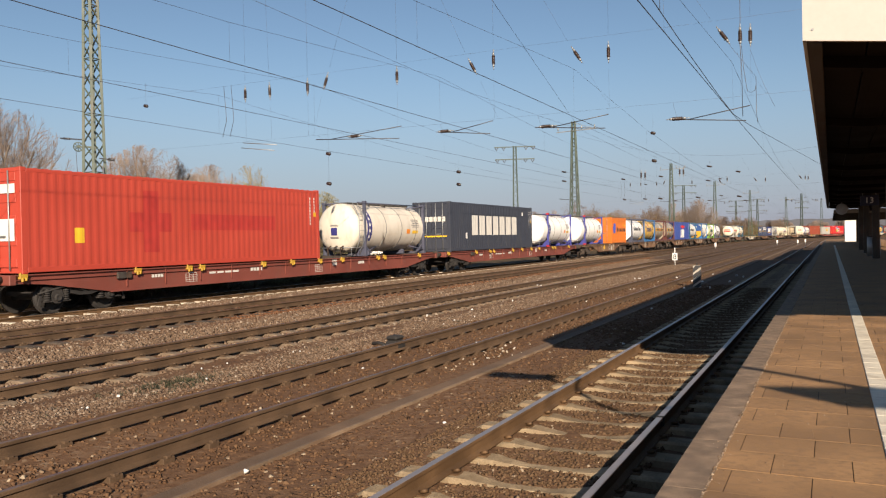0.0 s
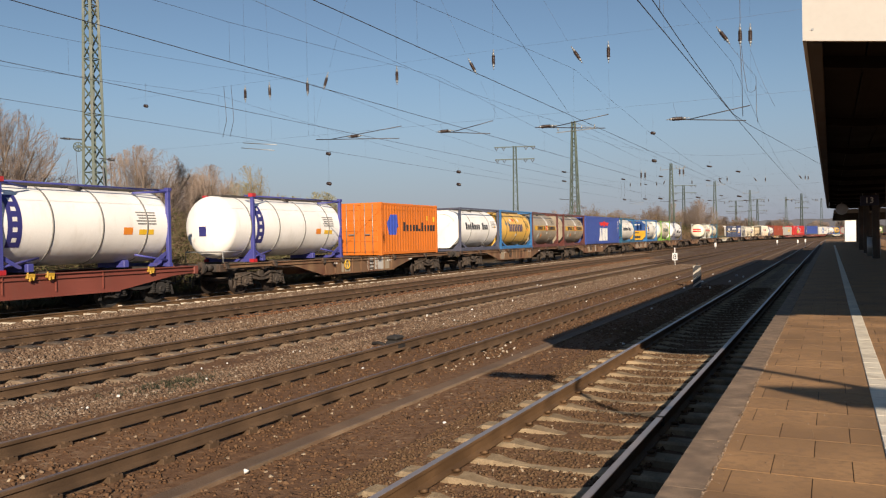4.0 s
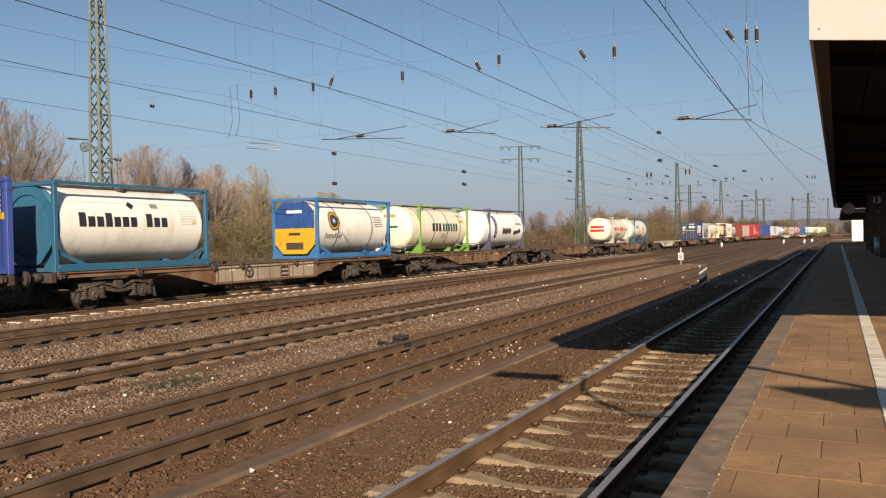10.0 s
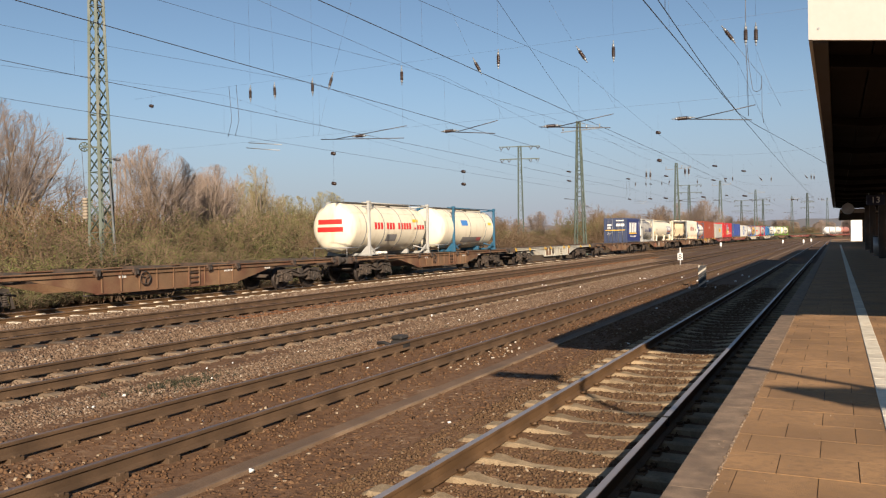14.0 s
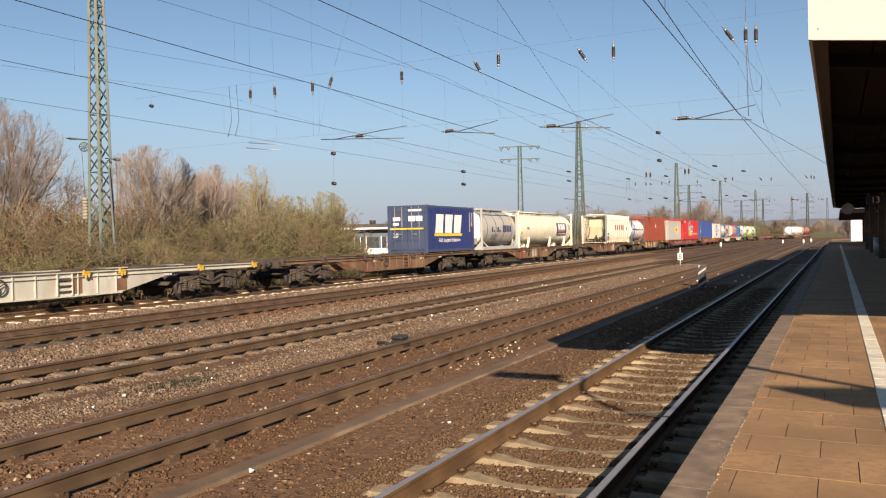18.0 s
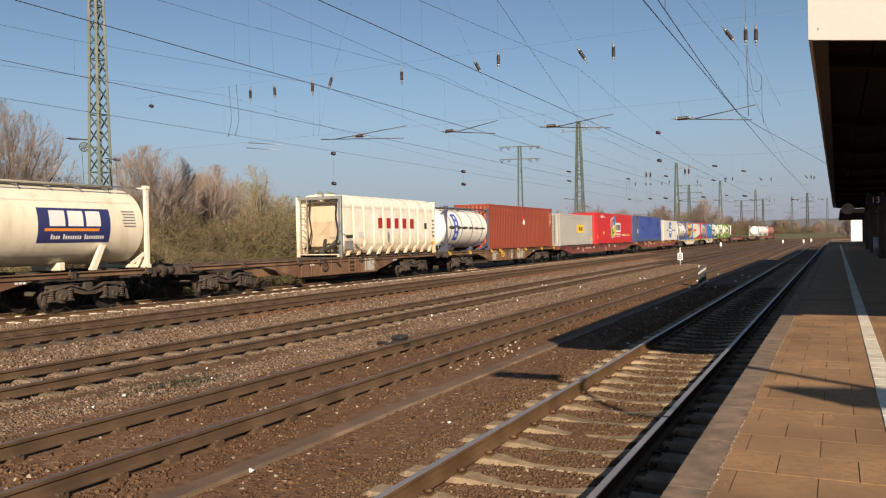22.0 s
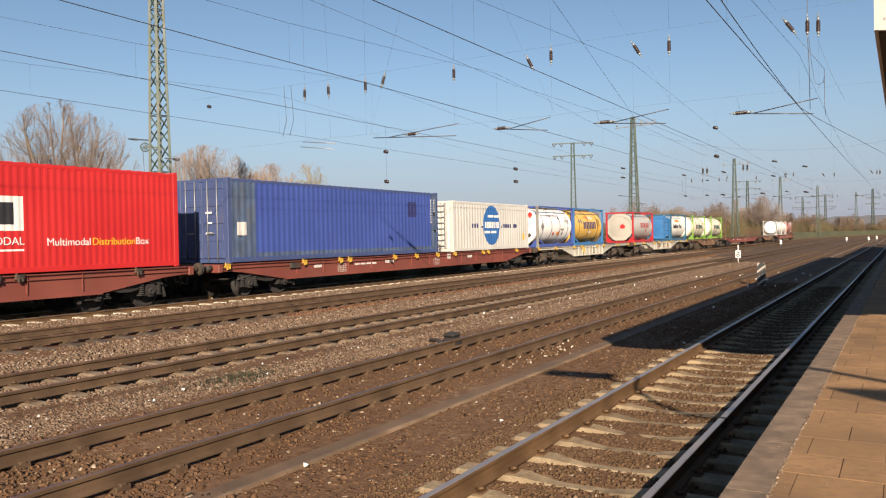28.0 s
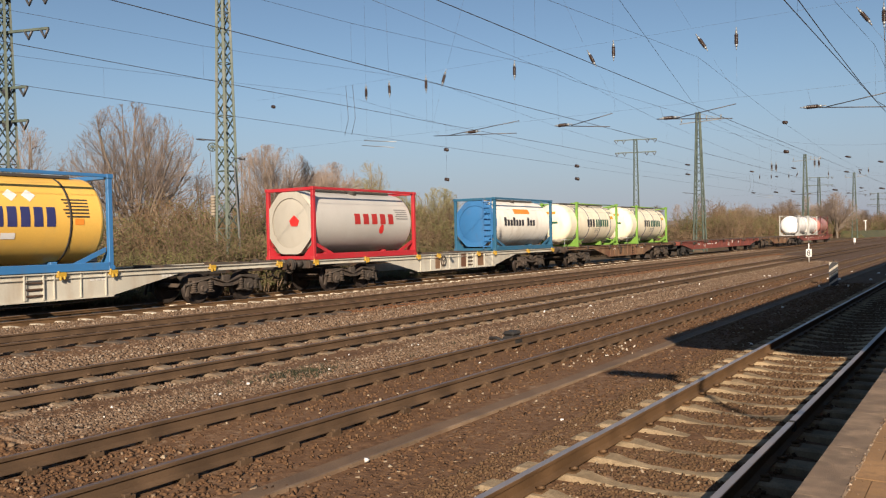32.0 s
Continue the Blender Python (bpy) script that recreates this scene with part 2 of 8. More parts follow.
# ---- ground ----
def ground_material():
    m = bpy.data.materials.new("yard_ballast_and_soil")
    m.use_nodes = True
    n, l = m.node_tree.nodes, m.node_tree.links
    b = n["Principled BSDF"]
    b.inputs["Roughness"].default_value = 0.95
    b.inputs["Specular IOR Level"].default_value = 0.2
    co = n.new("ShaderNodeTexCoord").outputs["Object"]

    def tex(kind, scale, detail=5.0):
        t = n.new(kind)
        t.inputs["Scale"].default_value = scale
        if kind == "ShaderNodeTexNoise":
            t.inputs["Detail"].default_value = detail
        l.new(co, t.inputs["Vector"])
        return t

    def ramp(val, stops):
        r = n.new("ShaderNodeValToRGB")
        e = r.color_ramp.elements
        while len(e) < len(stops):
            e.new(0.5)
        for el, (p, c) in zip(e, stops):
            el.position, el.color = p, (*c, 1)
        l.new(val, r.inputs[0])
        return r.outputs[0]

    def mix(kind, fac, a, c):
        x = n.new("ShaderNodeMix")
        x.data_type, x.blend_type = "RGBA", kind
        for sock, val in ((x.inputs[0], fac), (x.inputs[6], a), (x.inputs[7], c)):
            if isinstance(val, bpy.types.NodeSocket):
                l.new(val, sock)
            else:
                sock.default_value = val if isinstance(val, float) else (*val, 1)
        return x.outputs[2]

    stone = tex("ShaderNodeTexVoronoi", 16.0)
    per_stone = ramp(stone.outputs["Color"], [(0.0, (0.093, 0.049, 0.026)), (0.45, (0.146, 0.08, 0.043)), (0.8, (0.185, 0.112, 0.065)), (1.0, (0.265, 0.191, 0.127))])
    broad = tex("ShaderNodeTexNoise", 0.35).outputs["Fac"]
    soil = ramp(tex("ShaderNodeTexNoise", 9.0, 8.0).outputs["Fac"], [(0.3, (0.077, 0.041, 0.022)), (0.5, (0.131, 0.071, 0.038)), (0.72, (0.182, 0.104, 0.056))])
    col = mix("MIX", ramp(broad, [(0.42, (0, 0, 0)), (0.6, (1, 1, 1))]), soil, per_stone)
    # land beyond the yard is grass and dry brush
    sep = n.new("ShaderNodeSeparateXYZ")
    l.new(co, sep.inputs[0])
    # yard colour turns darker and greyer from y = 22 to 60
    old = n.new("ShaderNodeMapRange")
    old.inputs[1].default_value, old.inputs[2].default_value = 22.0, 60.0
    l.new(sep.outputs["Y"], old.inputs[0])
    far_yard = ramp(tex("ShaderNodeTexNoise", 5.0, 8.0).outputs["Fac"], [(0.3, (0.069, 0.043, 0.027)), (0.55, (0.104, 0.065, 0.042)), (0.75, (0.139, 0.093, 0.062))])
    col = mix("MIX", old.outputs[0], col, far_yard)
    grass = ramp(tex("ShaderNodeTexNoise", 0.8, 8.0).outputs["Fac"], [(0.3, (0.06, 0.045, 0.025)), (0.55, (0.1, 0.07, 0.04)), (0.75, (0.14, 0.095, 0.055))])
    edge = n.new("ShaderNodeMath")
    edge.operation = "MULTIPLY_ADD"
    edge.inputs[1].default_value, edge.inputs[2].default_value = 3.0, 22.6
    l.new(broad, edge.inputs[0])
    far = n.new("ShaderNodeMath")
    far.operation = "ADD"
    l.new(sep.outputs["X"], far.inputs[0])
    l.new(edge.outputs[0], far.inputs[1])
    side = n.new("ShaderNodeMath")
    side.operation = "LESS_THAN"
    side.inputs[1].default_value = 0.0
    l.new(far.outputs[0], side.inputs[0])
    l.new(mix("MIX", side.outputs[0], col, grass), b.inputs["Base Color"])
    bp = n.new("ShaderNodeBump")
    bp.inputs["Strength"].default_value, bp.inputs["Distance"].default_value = 0.55, 0.03
    l.new(tex("ShaderNodeTexNoise", 22.0, 3.0).outputs["Fac"], bp.inputs["Height"])
    l.new(bp.outputs[0], b.inputs["Normal"])
    return m


M["ground"] = ground_material()


def ground_height(x, y):
    """The yard lies a little under the rail heads; the land behind it rises gently."""
    z = -0.235 + 0.02 * noise.noise(Vector((x * 0.4, y * 0.4, 0)))
    z -= 0.06 * max(0.0, min(1.0, (x + 1.6) / 0.4))
    z += 0.016 * max(0.0, min(1.0, (1.7 - abs(x - NEAR_X)) / 0.4)) * max(0.0, min(1.0, (-1.5 - x) / 0.2))
    z += 0.028 * max(0.0, 1.0 - max(0.0, abs(x - TWO_X) - 1.5) / 0.5)
    z += 0.05 * max(0.0, 1.0 - abs(abs(x - THREE_X) - 1.25) / 0.5)
    z += 0.1 * max(0.0, min(1.0, (-13.0 - x) / 1.5))
    if x < -24:
        z += min(1.0, (-24 - x) / 12) * 0.25
    return z


def build_ground():
    xs = [-3000, -800, -300, -120, -70, -50, -40, -34, -30, -27, -25] + [-24 + 0.5 * i for i in range(47)] + [0.5, 2, 5, 12, 40, 150, 600, 3000]
    ys = [-2500, -600, -150, -50, -20, -8, -3] + [0.6 * i for i in range(60)] + [37 + 3 * i for i in range(40)] + [160, 190, 240, 300, 400, 600, 1000, 2000, 4000]
    me = Mesh()
    me.add([(x, y, ground_height(x, y)) for y in ys for x in xs],
           [(j * len(xs) + i, j * len(xs) + i + 1, (j + 1) * len(xs) + i + 1, (j + 1) * len(xs) + i)
            for j in range(len(ys) - 1) for i in range(len(xs) - 1)], True)
    setting("ground", me, M["ground"], "brown ballast and soil of a railway yard")


build_ground()

# ---- tracks ----
RAIL_HALF = [(-0.062, -0.16), (0.062, -0.16), (0.062, -0.148), (0.012, -0.125), (0.009, -0.05), (0.034, -0.036), (0.036, -0.008),
             (0.028, -0.002), (-0.028, -0.002), (-0.036, -0.008), (-0.034, -0.036), (-0.009, -0.05), (-0.012, -0.125), (-0.062, -0.148)]
HEAD = [(-0.027, -0.003), (0.027, -0.003), (0.026, 0.0), (-0.026, 0.0)]


def sweep(outline, x, ys, dz=0.0):
    """An outline of (x, z) carried along the line at x."""
    me = Mesh()
    n = len(outline)
    for y in ys:
        p, a = along(x, y)
        c, s = math.cos(math.radians(a)), math.sin(math.radians(a))
        me.v.extend((p.x + ox * c, p.y - ox * s, dz + oz) for ox, oz in outline)
    for j in range(len(ys) - 1):
        for i in range(n):
            a, b = j * n + i, j * n + (i + 1) % n
            me.face((a, b, b + n, a + n))
    me.face(range(n))
    me.face([(len(ys) - 1) * n + i for i in range(n)])
    return me


LINE_Y = [-40, 0, 20, 60, 120, 184] + [184 + 12 * i for i in range(1, 40)]


def build_track(number, x, head, z=0.0):
    track = tagged(new("track_" + number), "pair of steel rails on sleepers", kind="structure")
    for side in (-1, 1):
        rx = x + side * GAUGE / 2
        outline = [(px * (1.2 if number == "1" else 1.0), pz) for px, pz in HEAD]
        rail = part("rail", sweep(RAIL_HALF, rx, LINE_Y, z), M["rail"] if number in "15" else M["rail_old"], track)
        part("rail_head", sweep(outline, rx, LINE_Y, z), head, rail, "worn running surface")
    return track


tracks = {}
for number, x, head, z in (("1", NEAR_X, M["rail_head"], 0.0), ("2", TWO_X, M["rail_head_dull"], 0.0), ("3", THREE_X, M["rail_head_dull"], 0.0),
                        ("4", FOUR_X, M["rail_head_dull"], 0.1), ("5", TRAIN_X, M["rail_head"], 0.1)):
    tracks[number] = build_track(number, x, head, z)

# cable trough between the first two tracks
trough = setting("trim", sweep([(-0.13, -0.3), (0.1, -0.3), (0.1, -0.20), (0.085, -0.19), (-0.11, -0.19), (-0.13, -0.2)], -5.2, LINE_Y[:6]),
                 mat("old_concrete", (0.134, 0.083, 0.048), 0.95, 0, 0.2, 2.0, 40.0, 0.3), "weathered concrete edge strip set in soil")
part("lip", sweep([(0.09, -0.3), (0.125, -0.3), (0.125, -0.188), (0.09, -0.188)], -5.2, LINE_Y[:6]),
     mat("pale_concrete", (0.222, 0.153, 0.097), 0.95, 0, 0.3, 2.0, 40.0, 0.3, (0.148, 0.093, 0.056), 0.5, (1, 1, 1)), trough, "paler worn lip")

# ---- platform ----
PLAT_Z, EDGE_X = 0.735, -0.77
M["edge_stone"] = mat("edge_stone", (0.219, 0.153, 0.101), 0.92, 0, 0.3, 9.0, 160.0, 0.25, (0.146, 0.099, 0.066), 0.45, (2.2, 2.2, 2.2), 0.08, laid=True)
M["paver"] = mat("tan_paver", (0.297, 0.168, 0.073), 0.92, 0, 0.22, 1.4, 120.0, 0.3, (0.206, 0.118, 0.056), 0.45, (9, 9, 9), 0.1, laid=True)
M["joint"] = mat("joint_sand", (0.085, 0.05, 0.028), 0.95, 0, 0.5, 6.0)
M["guide"] = mat("white_guide_tile", (0.647, 0.592, 0.481), 0.8, 0, 0.08, 2.0, 60.0, 0.1, (0.37, 0.305, 0.231), 0.35, (3, 3, 3), 0.06, laid=True)


def build_platform():
    base = Mesh()
    base.box(EDGE_X + 0.06, 7.0, -24, 150, -0.4, PLAT_Z - 0.004)
    setting("pavement", base, M["joint"], "raised station platform paved in tan blocks")
    return bpy.data.objects["pavement"]


pavement = build_platform()

# ---- platform roof ----
M["fascia"] = mat("cream_fascia", (0.472, 0.45, 0.412), 0.7, 0, 0.05, 0.8, 20.0, 0.04, (0.416, 0.333, 0.25), 0.15)
# near-black base colour: the shade under the roof is put into the boards
M["soffit"] = mat("shade_dark_boards", (0.010, 0.0075, 0.006), 0.85, 0, 0.2, 1.0, 30.0, 0.15, spec=0.06)
ROOF_X, ROOF_Y0, ROOF_Y1, ROOF_Z = -0.19, 7.8, 62.0, 3.7


# ---- platform paving ----
def build_paving():
    n = 0
    rnd = random.Random(5)
    rest = Mesh()
    left = EDGE_X + 0.209

    def slab(w):
        return Mesh().box(-w, w, -0.1997, 0.1997, -0.06, 0.0).data("paver", M["paver"])
    tile = slab(0.1915)
    starts = (-0.296, -0.484)
    widths = [(x - 0.003 - left) / 2 for x in starts]
    cuts = [slab(w) for w in widths]
    for j in range(-70, 350):
        y = 4.61 + 0.405 * j
        odd = j % 2
        cells = [(left + widths[odd], cuts[odd], widths[odd])]
        cells += [(starts[odd] + 0.194 + 0.388 * k, tile, 0.1915) for k in range(19)]
        for x, me, w in cells:
            if x > 6.7:
                continue
            z = PLAT_Z + rnd.uniform(-0.0008, 0.0008)
            if 2.2 < y < 24.5 and x < 1.75 and n < 300:
                part("paver", me, None, pavement, at=pose(x, y, z, rnd.uniform(-0.1, 0.1), rnd.uniform(-0.1, 0.1), 0))
                n += 1
            else:
                rest.box(x - w, x + w, y - 0.1997, y + 0.1997, z - 0.06, z)
    tagged(part("paving", rest, M["paver"], pavement), kind="stuff")
    stone = Mesh().box(-0.1, 0.1, -0.4994, 0.4994, -0.22, 0.0, 0.003).data("edge_stone", M["edge_stone"])
    for j in range(-24, 150):
        part("edge_stone", stone, None, pavement, at=pose(EDGE_X + 0.1, j + 0.5, PLAT_Z + rnd.uniform(0, 0.0015)))
    seam = Mesh().box(EDGE_X + 0.2, EDGE_X + 0.2085, -24, 150, PLAT_Z - 0.05, PLAT_Z + 0.001)
    part("seam", seam, mat("pale_mortar", (0.3, 0.215, 0.14), 0.95, 0, 0.4, 12.0, 90.0, 0.4, (0.1, 0.065, 0.04), 0.5, (6, 6, 6)), pavement, "crumbling pale mortar seam")
    guide = Mesh().box(-0.069, 0.069, -0.147, 0.147, -0.02, 0.003, 0.004)
    gm = guide.data("guide_tile", M["guide"])
    for j in range(300):
        part("guide_tile", gm, None, pavement, "worn white guide tile" if j == 0 else "", at=pose(0.333, -7.0 + 0.3 * j, PLAT_Z + 0.004))
    wall = Mesh()
    wall.box(EDGE_X + 0.09, EDGE_X + 0.12, -24, 150, -0.4, PLAT_Z - 0.2)
    part("platform_wall", wall, M["edge_stone"], pavement)


build_paving()


# ---- platform roof ----
FOLD_X = 0.45


def roof_drop(x):
    """The roof falls a little behind its edge and runs on level from there."""
    return -0.13 * min(x - ROOF_X, FOLD_X - ROOF_X)


def folded(x0, x1, z0, z1):
    """An outline of (x, z) between two heights over the roof's edge."""
    xs = [x0] + ([FOLD_X] if x0 < FOLD_X < x1 else []) + [x1]
    return [(x, ROOF_Z + z0 + roof_drop(x)) for x in xs] + [(x, ROOF_Z + z1 + roof_drop(x)) for x in reversed(xs)]


def build_roof():
    roof = thing("platform_roof", "long platform roof with cream fascia and dark boarded underside", "platform roof")
    y0, y1 = ROOF_Y0, ROOF_Y1
    part("end_fascia", Mesh().prism_y(folded(ROOF_X, 7.0, 0.0, 0.52), y0 - 0.04, y0), M["fascia"], roof, "cream painted end board")
    for x in (ROOF_X + 0.07, ROOF_X + 0.75, ROOF_X + 1.45):
        bolt = Mesh().tube([(x, y0 - 0.047, ROOF_Z + 0.1 + roof_drop(x)), (x, y0 - 0.04, ROOF_Z + 0.1 + roof_drop(x))], 0.011, 8)
        part("bolt", bolt, M["galv"], roof)
    part("side_fascia", Mesh().box(ROOF_X - 0.012, ROOF_X + 0.018, y0 - 0.043, y1, ROOF_Z, ROOF_Z + 0.5), M["fascia"], roof)
    me = Mesh().prism_y(folded(ROOF_X + 0.02, ROOF_X + 0.145, -0.015, 0.02), y0, y1)
    part("edge_board", me, mat("edge_board", (0.035, 0.025, 0.019), 0.75, 0, 0.2, 1.0, 30.0, 0.1), roof, "dusty brown edge board")
    x = ROOF_X + 0.15
    while x < 6.6:
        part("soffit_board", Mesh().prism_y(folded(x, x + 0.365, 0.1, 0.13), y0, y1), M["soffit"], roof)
        x += 0.38
    for k in range(12):
        y = y0 + 1.2 + 4.8 * k
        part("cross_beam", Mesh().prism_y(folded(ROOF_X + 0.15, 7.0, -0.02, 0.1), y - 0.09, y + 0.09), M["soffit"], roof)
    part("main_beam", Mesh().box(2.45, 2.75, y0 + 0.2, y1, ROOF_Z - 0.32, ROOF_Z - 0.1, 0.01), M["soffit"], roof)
    part("roof_deck", Mesh().prism_y(folded(ROOF_X + 0.02, 7.0, 0.44, 0.5), y0, y1), M["dark_steel"], roof)
    for y in (31.0, 41.0, 51.5, 60.0):
        part("post", Mesh().box(1.72, 2.02, y - 0.15, y + 0.15, PLAT_Z, ROOF_Z + 0.1 + roof_drop(1.87), 0.02), M["dark_steel"], roof, "dark steel post")
    rear = thing("platform_roof", "lower dark platform roof farther along the platform", "platform roof")
    # whole rear roof takes the same shade-darkened colour
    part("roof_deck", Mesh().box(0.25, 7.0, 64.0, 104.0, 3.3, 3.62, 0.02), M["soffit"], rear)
    for k in range(4):
        part("post", Mesh().box(2.6, 2.9, 68 + 10.5 * k, 68.3 + 10.5 * k, PLAT_Z, 3.3, 0.02), M["dark_steel"], rear)
    return roof


build_roof()


def build_platform_things():
    sign = thing("track_number_sign", "dark blue hanging sign with white track number", "sign", m=pose(1.5, 38.0, 3.3))
    me = Mesh()
    me.box(-0.35, 0.35, -0.05, 0.05, -0.22, 0.22, 0.01)
    part("panel", me, mat("sign_blue", (0.012, 0.018, 0.05), 0.5), sign)
    t = part("figures", letters("13", 0.36), None, sign, at=pose(0, -0.055, -0.12, 90, 0, 0))
    t.data.materials.append(M["white_mark"])
    for x in (-0.25, 0.25):
        me = Mesh()
        me.tube([(x, 0, 0.2), (x, 0, 0.4)], 0.015, 6)
        part("hanger", me, M["galv"], sign)
    clock = thing("platform_clock", "round grey platform clock hanging under the roof", "clock", m=pose(0.62, 52.0, 3.32))
    me = Mesh()
    me.tube([(0, -0.09, 0), (0, 0.09, 0)], 0.33, 24)
    part("case", me, M["galv"], clock)
    me = Mesh()
    me.tube([(0, -0.1, 0), (0, -0.092, 0)], 0.28, 24)
    part("dial", me, mat("dial", (0.35, 0.34, 0.33), 0.5), clock)
    me = Mesh()
    me.tube([(0, 0, 0.3), (0, 0, 0.42)], 0.02, 6)
    part("hanger", me, M["galv"], clock)
    bin_ = thing("litter_bin", "grey cylindrical litter bin on the platform", "litter bin", m=pose(1.95, 45.0, PLAT_Z + 0.004))
    me = Mesh()
    me.tube([(0, 0, 0), (0, 0, 0.95)], 0.3, 20)
    part("body", me, M["galv"], bin_)
    me = Mesh()
    me.tube([(0, 0, 0.95), (0, 0, 1.02)], 0.32, 20)
    part("rim", me, M["dark_steel"], bin_)
    hut = thing("platform_building", "small white building at the far platform end", "building", m=pose(1.66, 112.0, PLAT_Z + 0.004))
    part("wall", Mesh().box(0, 3.4, 0, 5, 0, 2.9), M["white"], hut)
    part("roof", Mesh().box(-0.25, 3.65, -0.25, 5.25, 2.9, 3.1, 0.02), M["dark_steel"], hut)
    part("door", Mesh().box(1.3, 2.2, -0.03, 0.0, 0.0, 2.1, 0.01), mat("door_grey", (0.18, 0.18, 0.2), 0.5), hut)
    # behind the eye: a lamp whose bent arm reaches over the track; its shadow falls ahead
    lamp = thing("platform_lamp", "grey steel lamp with a bent arm over the track", "lamp", m=pose(6.35, -1.55, PLAT_Z))
    me = Mesh()
    me.tube([(0, 0, 0), (0, 0, 4.0)], 0.06, 10)
    part("pole", me, M["galv"], lamp)
    me = Mesh()
    me.tube([(0, 0, 3.98), (-0.84, 0.62, 4.265), (-1.93, 1.44, 4.265), (-2.27, 1.45, 4.265), (-2.75, 1.92, 4.265), (-3.3, 2.55, 4.265), (-3.5, 3.0, 4.265), (-3.95, 3.45, 4.265)], 0.042, 8)
    part("arm", me, M["galv"], lamp)
    me = Mesh()
    me.box(-5.0, -3.9, 3.42, 3.78, 4.2, 4.32, 0.04)
    part("lamp_head", me, M["galv"], lamp)
    # added unseen board, outline traced back along the sun from a wedge shadow
    shelter = thing("shelter", "unseen flat board on two posts, added to cast a wedge shadow", "shelter", m=pose(0, 0, PLAT_Z))
    roof = Mesh()
    c = [(4.64, -1.08), (5.3, -1.67), (6.95, -1.72), (6.95, -0.56)]
    roof.add([(x, y, z) for z in (4.25, 4.28) for x, y in c], [(3, 2, 1, 0), (4, 5, 6, 7), (0, 1, 5, 4), (1, 2, 6, 5), (2, 3, 7, 6), (3, 0, 4, 7)])
    part("roof", roof, M["galv"], shelter)
    for y in (-0.7, -1.6):
        me = Mesh()
        me.tube([(6.8, y, 0), (6.8, y, 4.25)], 0.05, 8)
        part("post", me, M["galv"], shelter)


build_platform_things()


# ---- sleepers, fastenings, ballast ----
def concrete_sleeper(material):
    """A concrete sleeper: full at the rail seats, dipped and narrower between them."""
    me = Mesh()
    st = [(-1.28, 0.10, -0.21), (-1.2, 0.13, -0.17), (-0.56, 0.135, -0.168), (-0.44, 0.11, -0.188), (-0.22, 0.085, -0.213), (0.22, 0.085, -0.213), (0.44, 0.11, -0.188), (0.56, 0.135, -0.168), (1.2, 0.13, -0.17), (1.28, 0.10, -0.21)]
    for x, w, z in st:
        me.v += [(x, -w, -0.38), (x, -w, z - 0.02), (x, -w + 0.025, z), (x, w - 0.025, z), (x, w, z - 0.02), (x, w, -0.38)]
    for i in range(len(st) - 1):
        for k in range(5):
            a = i * 6 + k
            me.face((a, a + 1, a + 7, a + 6))
    me.face(range(6))
    me.face(range(54, 60))
    return me.data("sleeper", material)


def build_sleepers():
    con = concrete_sleeper(M["concrete"])
    worn = concrete_sleeper(mat("worn_sleeper", (0.185, 0.136, 0.09), 0.9, 0, 0.2, 4.0, 50.0, 0.3, (0.157, 0.106, 0.065), 0.4, (3, 3, 3), 0.12, laid=True))
    pale = concrete_sleeper(mat("pale_sleeper", (0.574, 0.509, 0.407), 0.9, 0, 0.15, 4.0, 50.0, 0.3, per_object=0.15))
    wood = Mesh().box(-1.28, 1.28, -0.13, 0.13, -0.36, -0.17, 0.015).data("sleeper", M["wood_sleeper"])
    rnd = random.Random(3)
    for number, x, me, z, ya, yb, dz in (("1", NEAR_X, con, 0.0, -14.0, 60.0, 0.0), ("2", TWO_X, wood, 0.0, -10.0, 90.0, -0.052), ("3", THREE_X, worn, 0.0, -10.0, 58.0, -0.008),
                                         ("4", FOUR_X, wood, 0.1, -10.0, 100.0, -0.03), ("5", TRAIN_X, pale, 0.1, -6.0, 84.0, 0.068)):
        clip = Mesh()
        y = ya + (5.2 - ya) % 0.65
        while y < yb:
            part("sleeper", me, None, tracks[number], at=pose(x + rnd.uniform(-0.02, 0.02), y + rnd.uniform(-0.015, 0.015), z + dz, 0, 0, rnd.uniform(-0.5, 0.5)))
            if number in "35":
                tracks[number].children[-1].scale = (1.0, 0.75, 1.0) if number == "5" else (0.84, 1.0, 1.0)
            for s in (-1, 1):
                if number in "24":
                    px = x + s * GAUGE / 2
                    clip.box(px - 0.1, px + 0.1, y - 0.08, y + 0.08, z - 0.225, z - 0.157, 0.006)
                for e in (-1, 1):
                    if number in "24":
                        cx = x + s * GAUGE / 2 + e * 0.075
                        clip.box(cx - 0.028, cx + 0.028, y - 0.035, y + 0.035, z - 0.17, z - 0.135, 0.008)
                    else:
                        cx = x + s * GAUGE / 2 + e * 0.085
                        clip.box(cx - 0.05, cx + 0.05, y - 0.07, y + 0.07, z - 0.18, z - 0.155, 0.006)
                        clip.tube([(cx - e * 0.03, y, z - 0.15), (cx + e * 0.03, y - 0.02, z - 0.125), (cx + e * 0.03, y + 0.03, z - 0.14)], 0.019, 5)
            y += 0.65
        tagged(part("fastenings", clip, M["rail"] if number in "15" else M["rail_old"], tracks[number], "rusty rail clips"), kind="stuff")


build_sleepers()


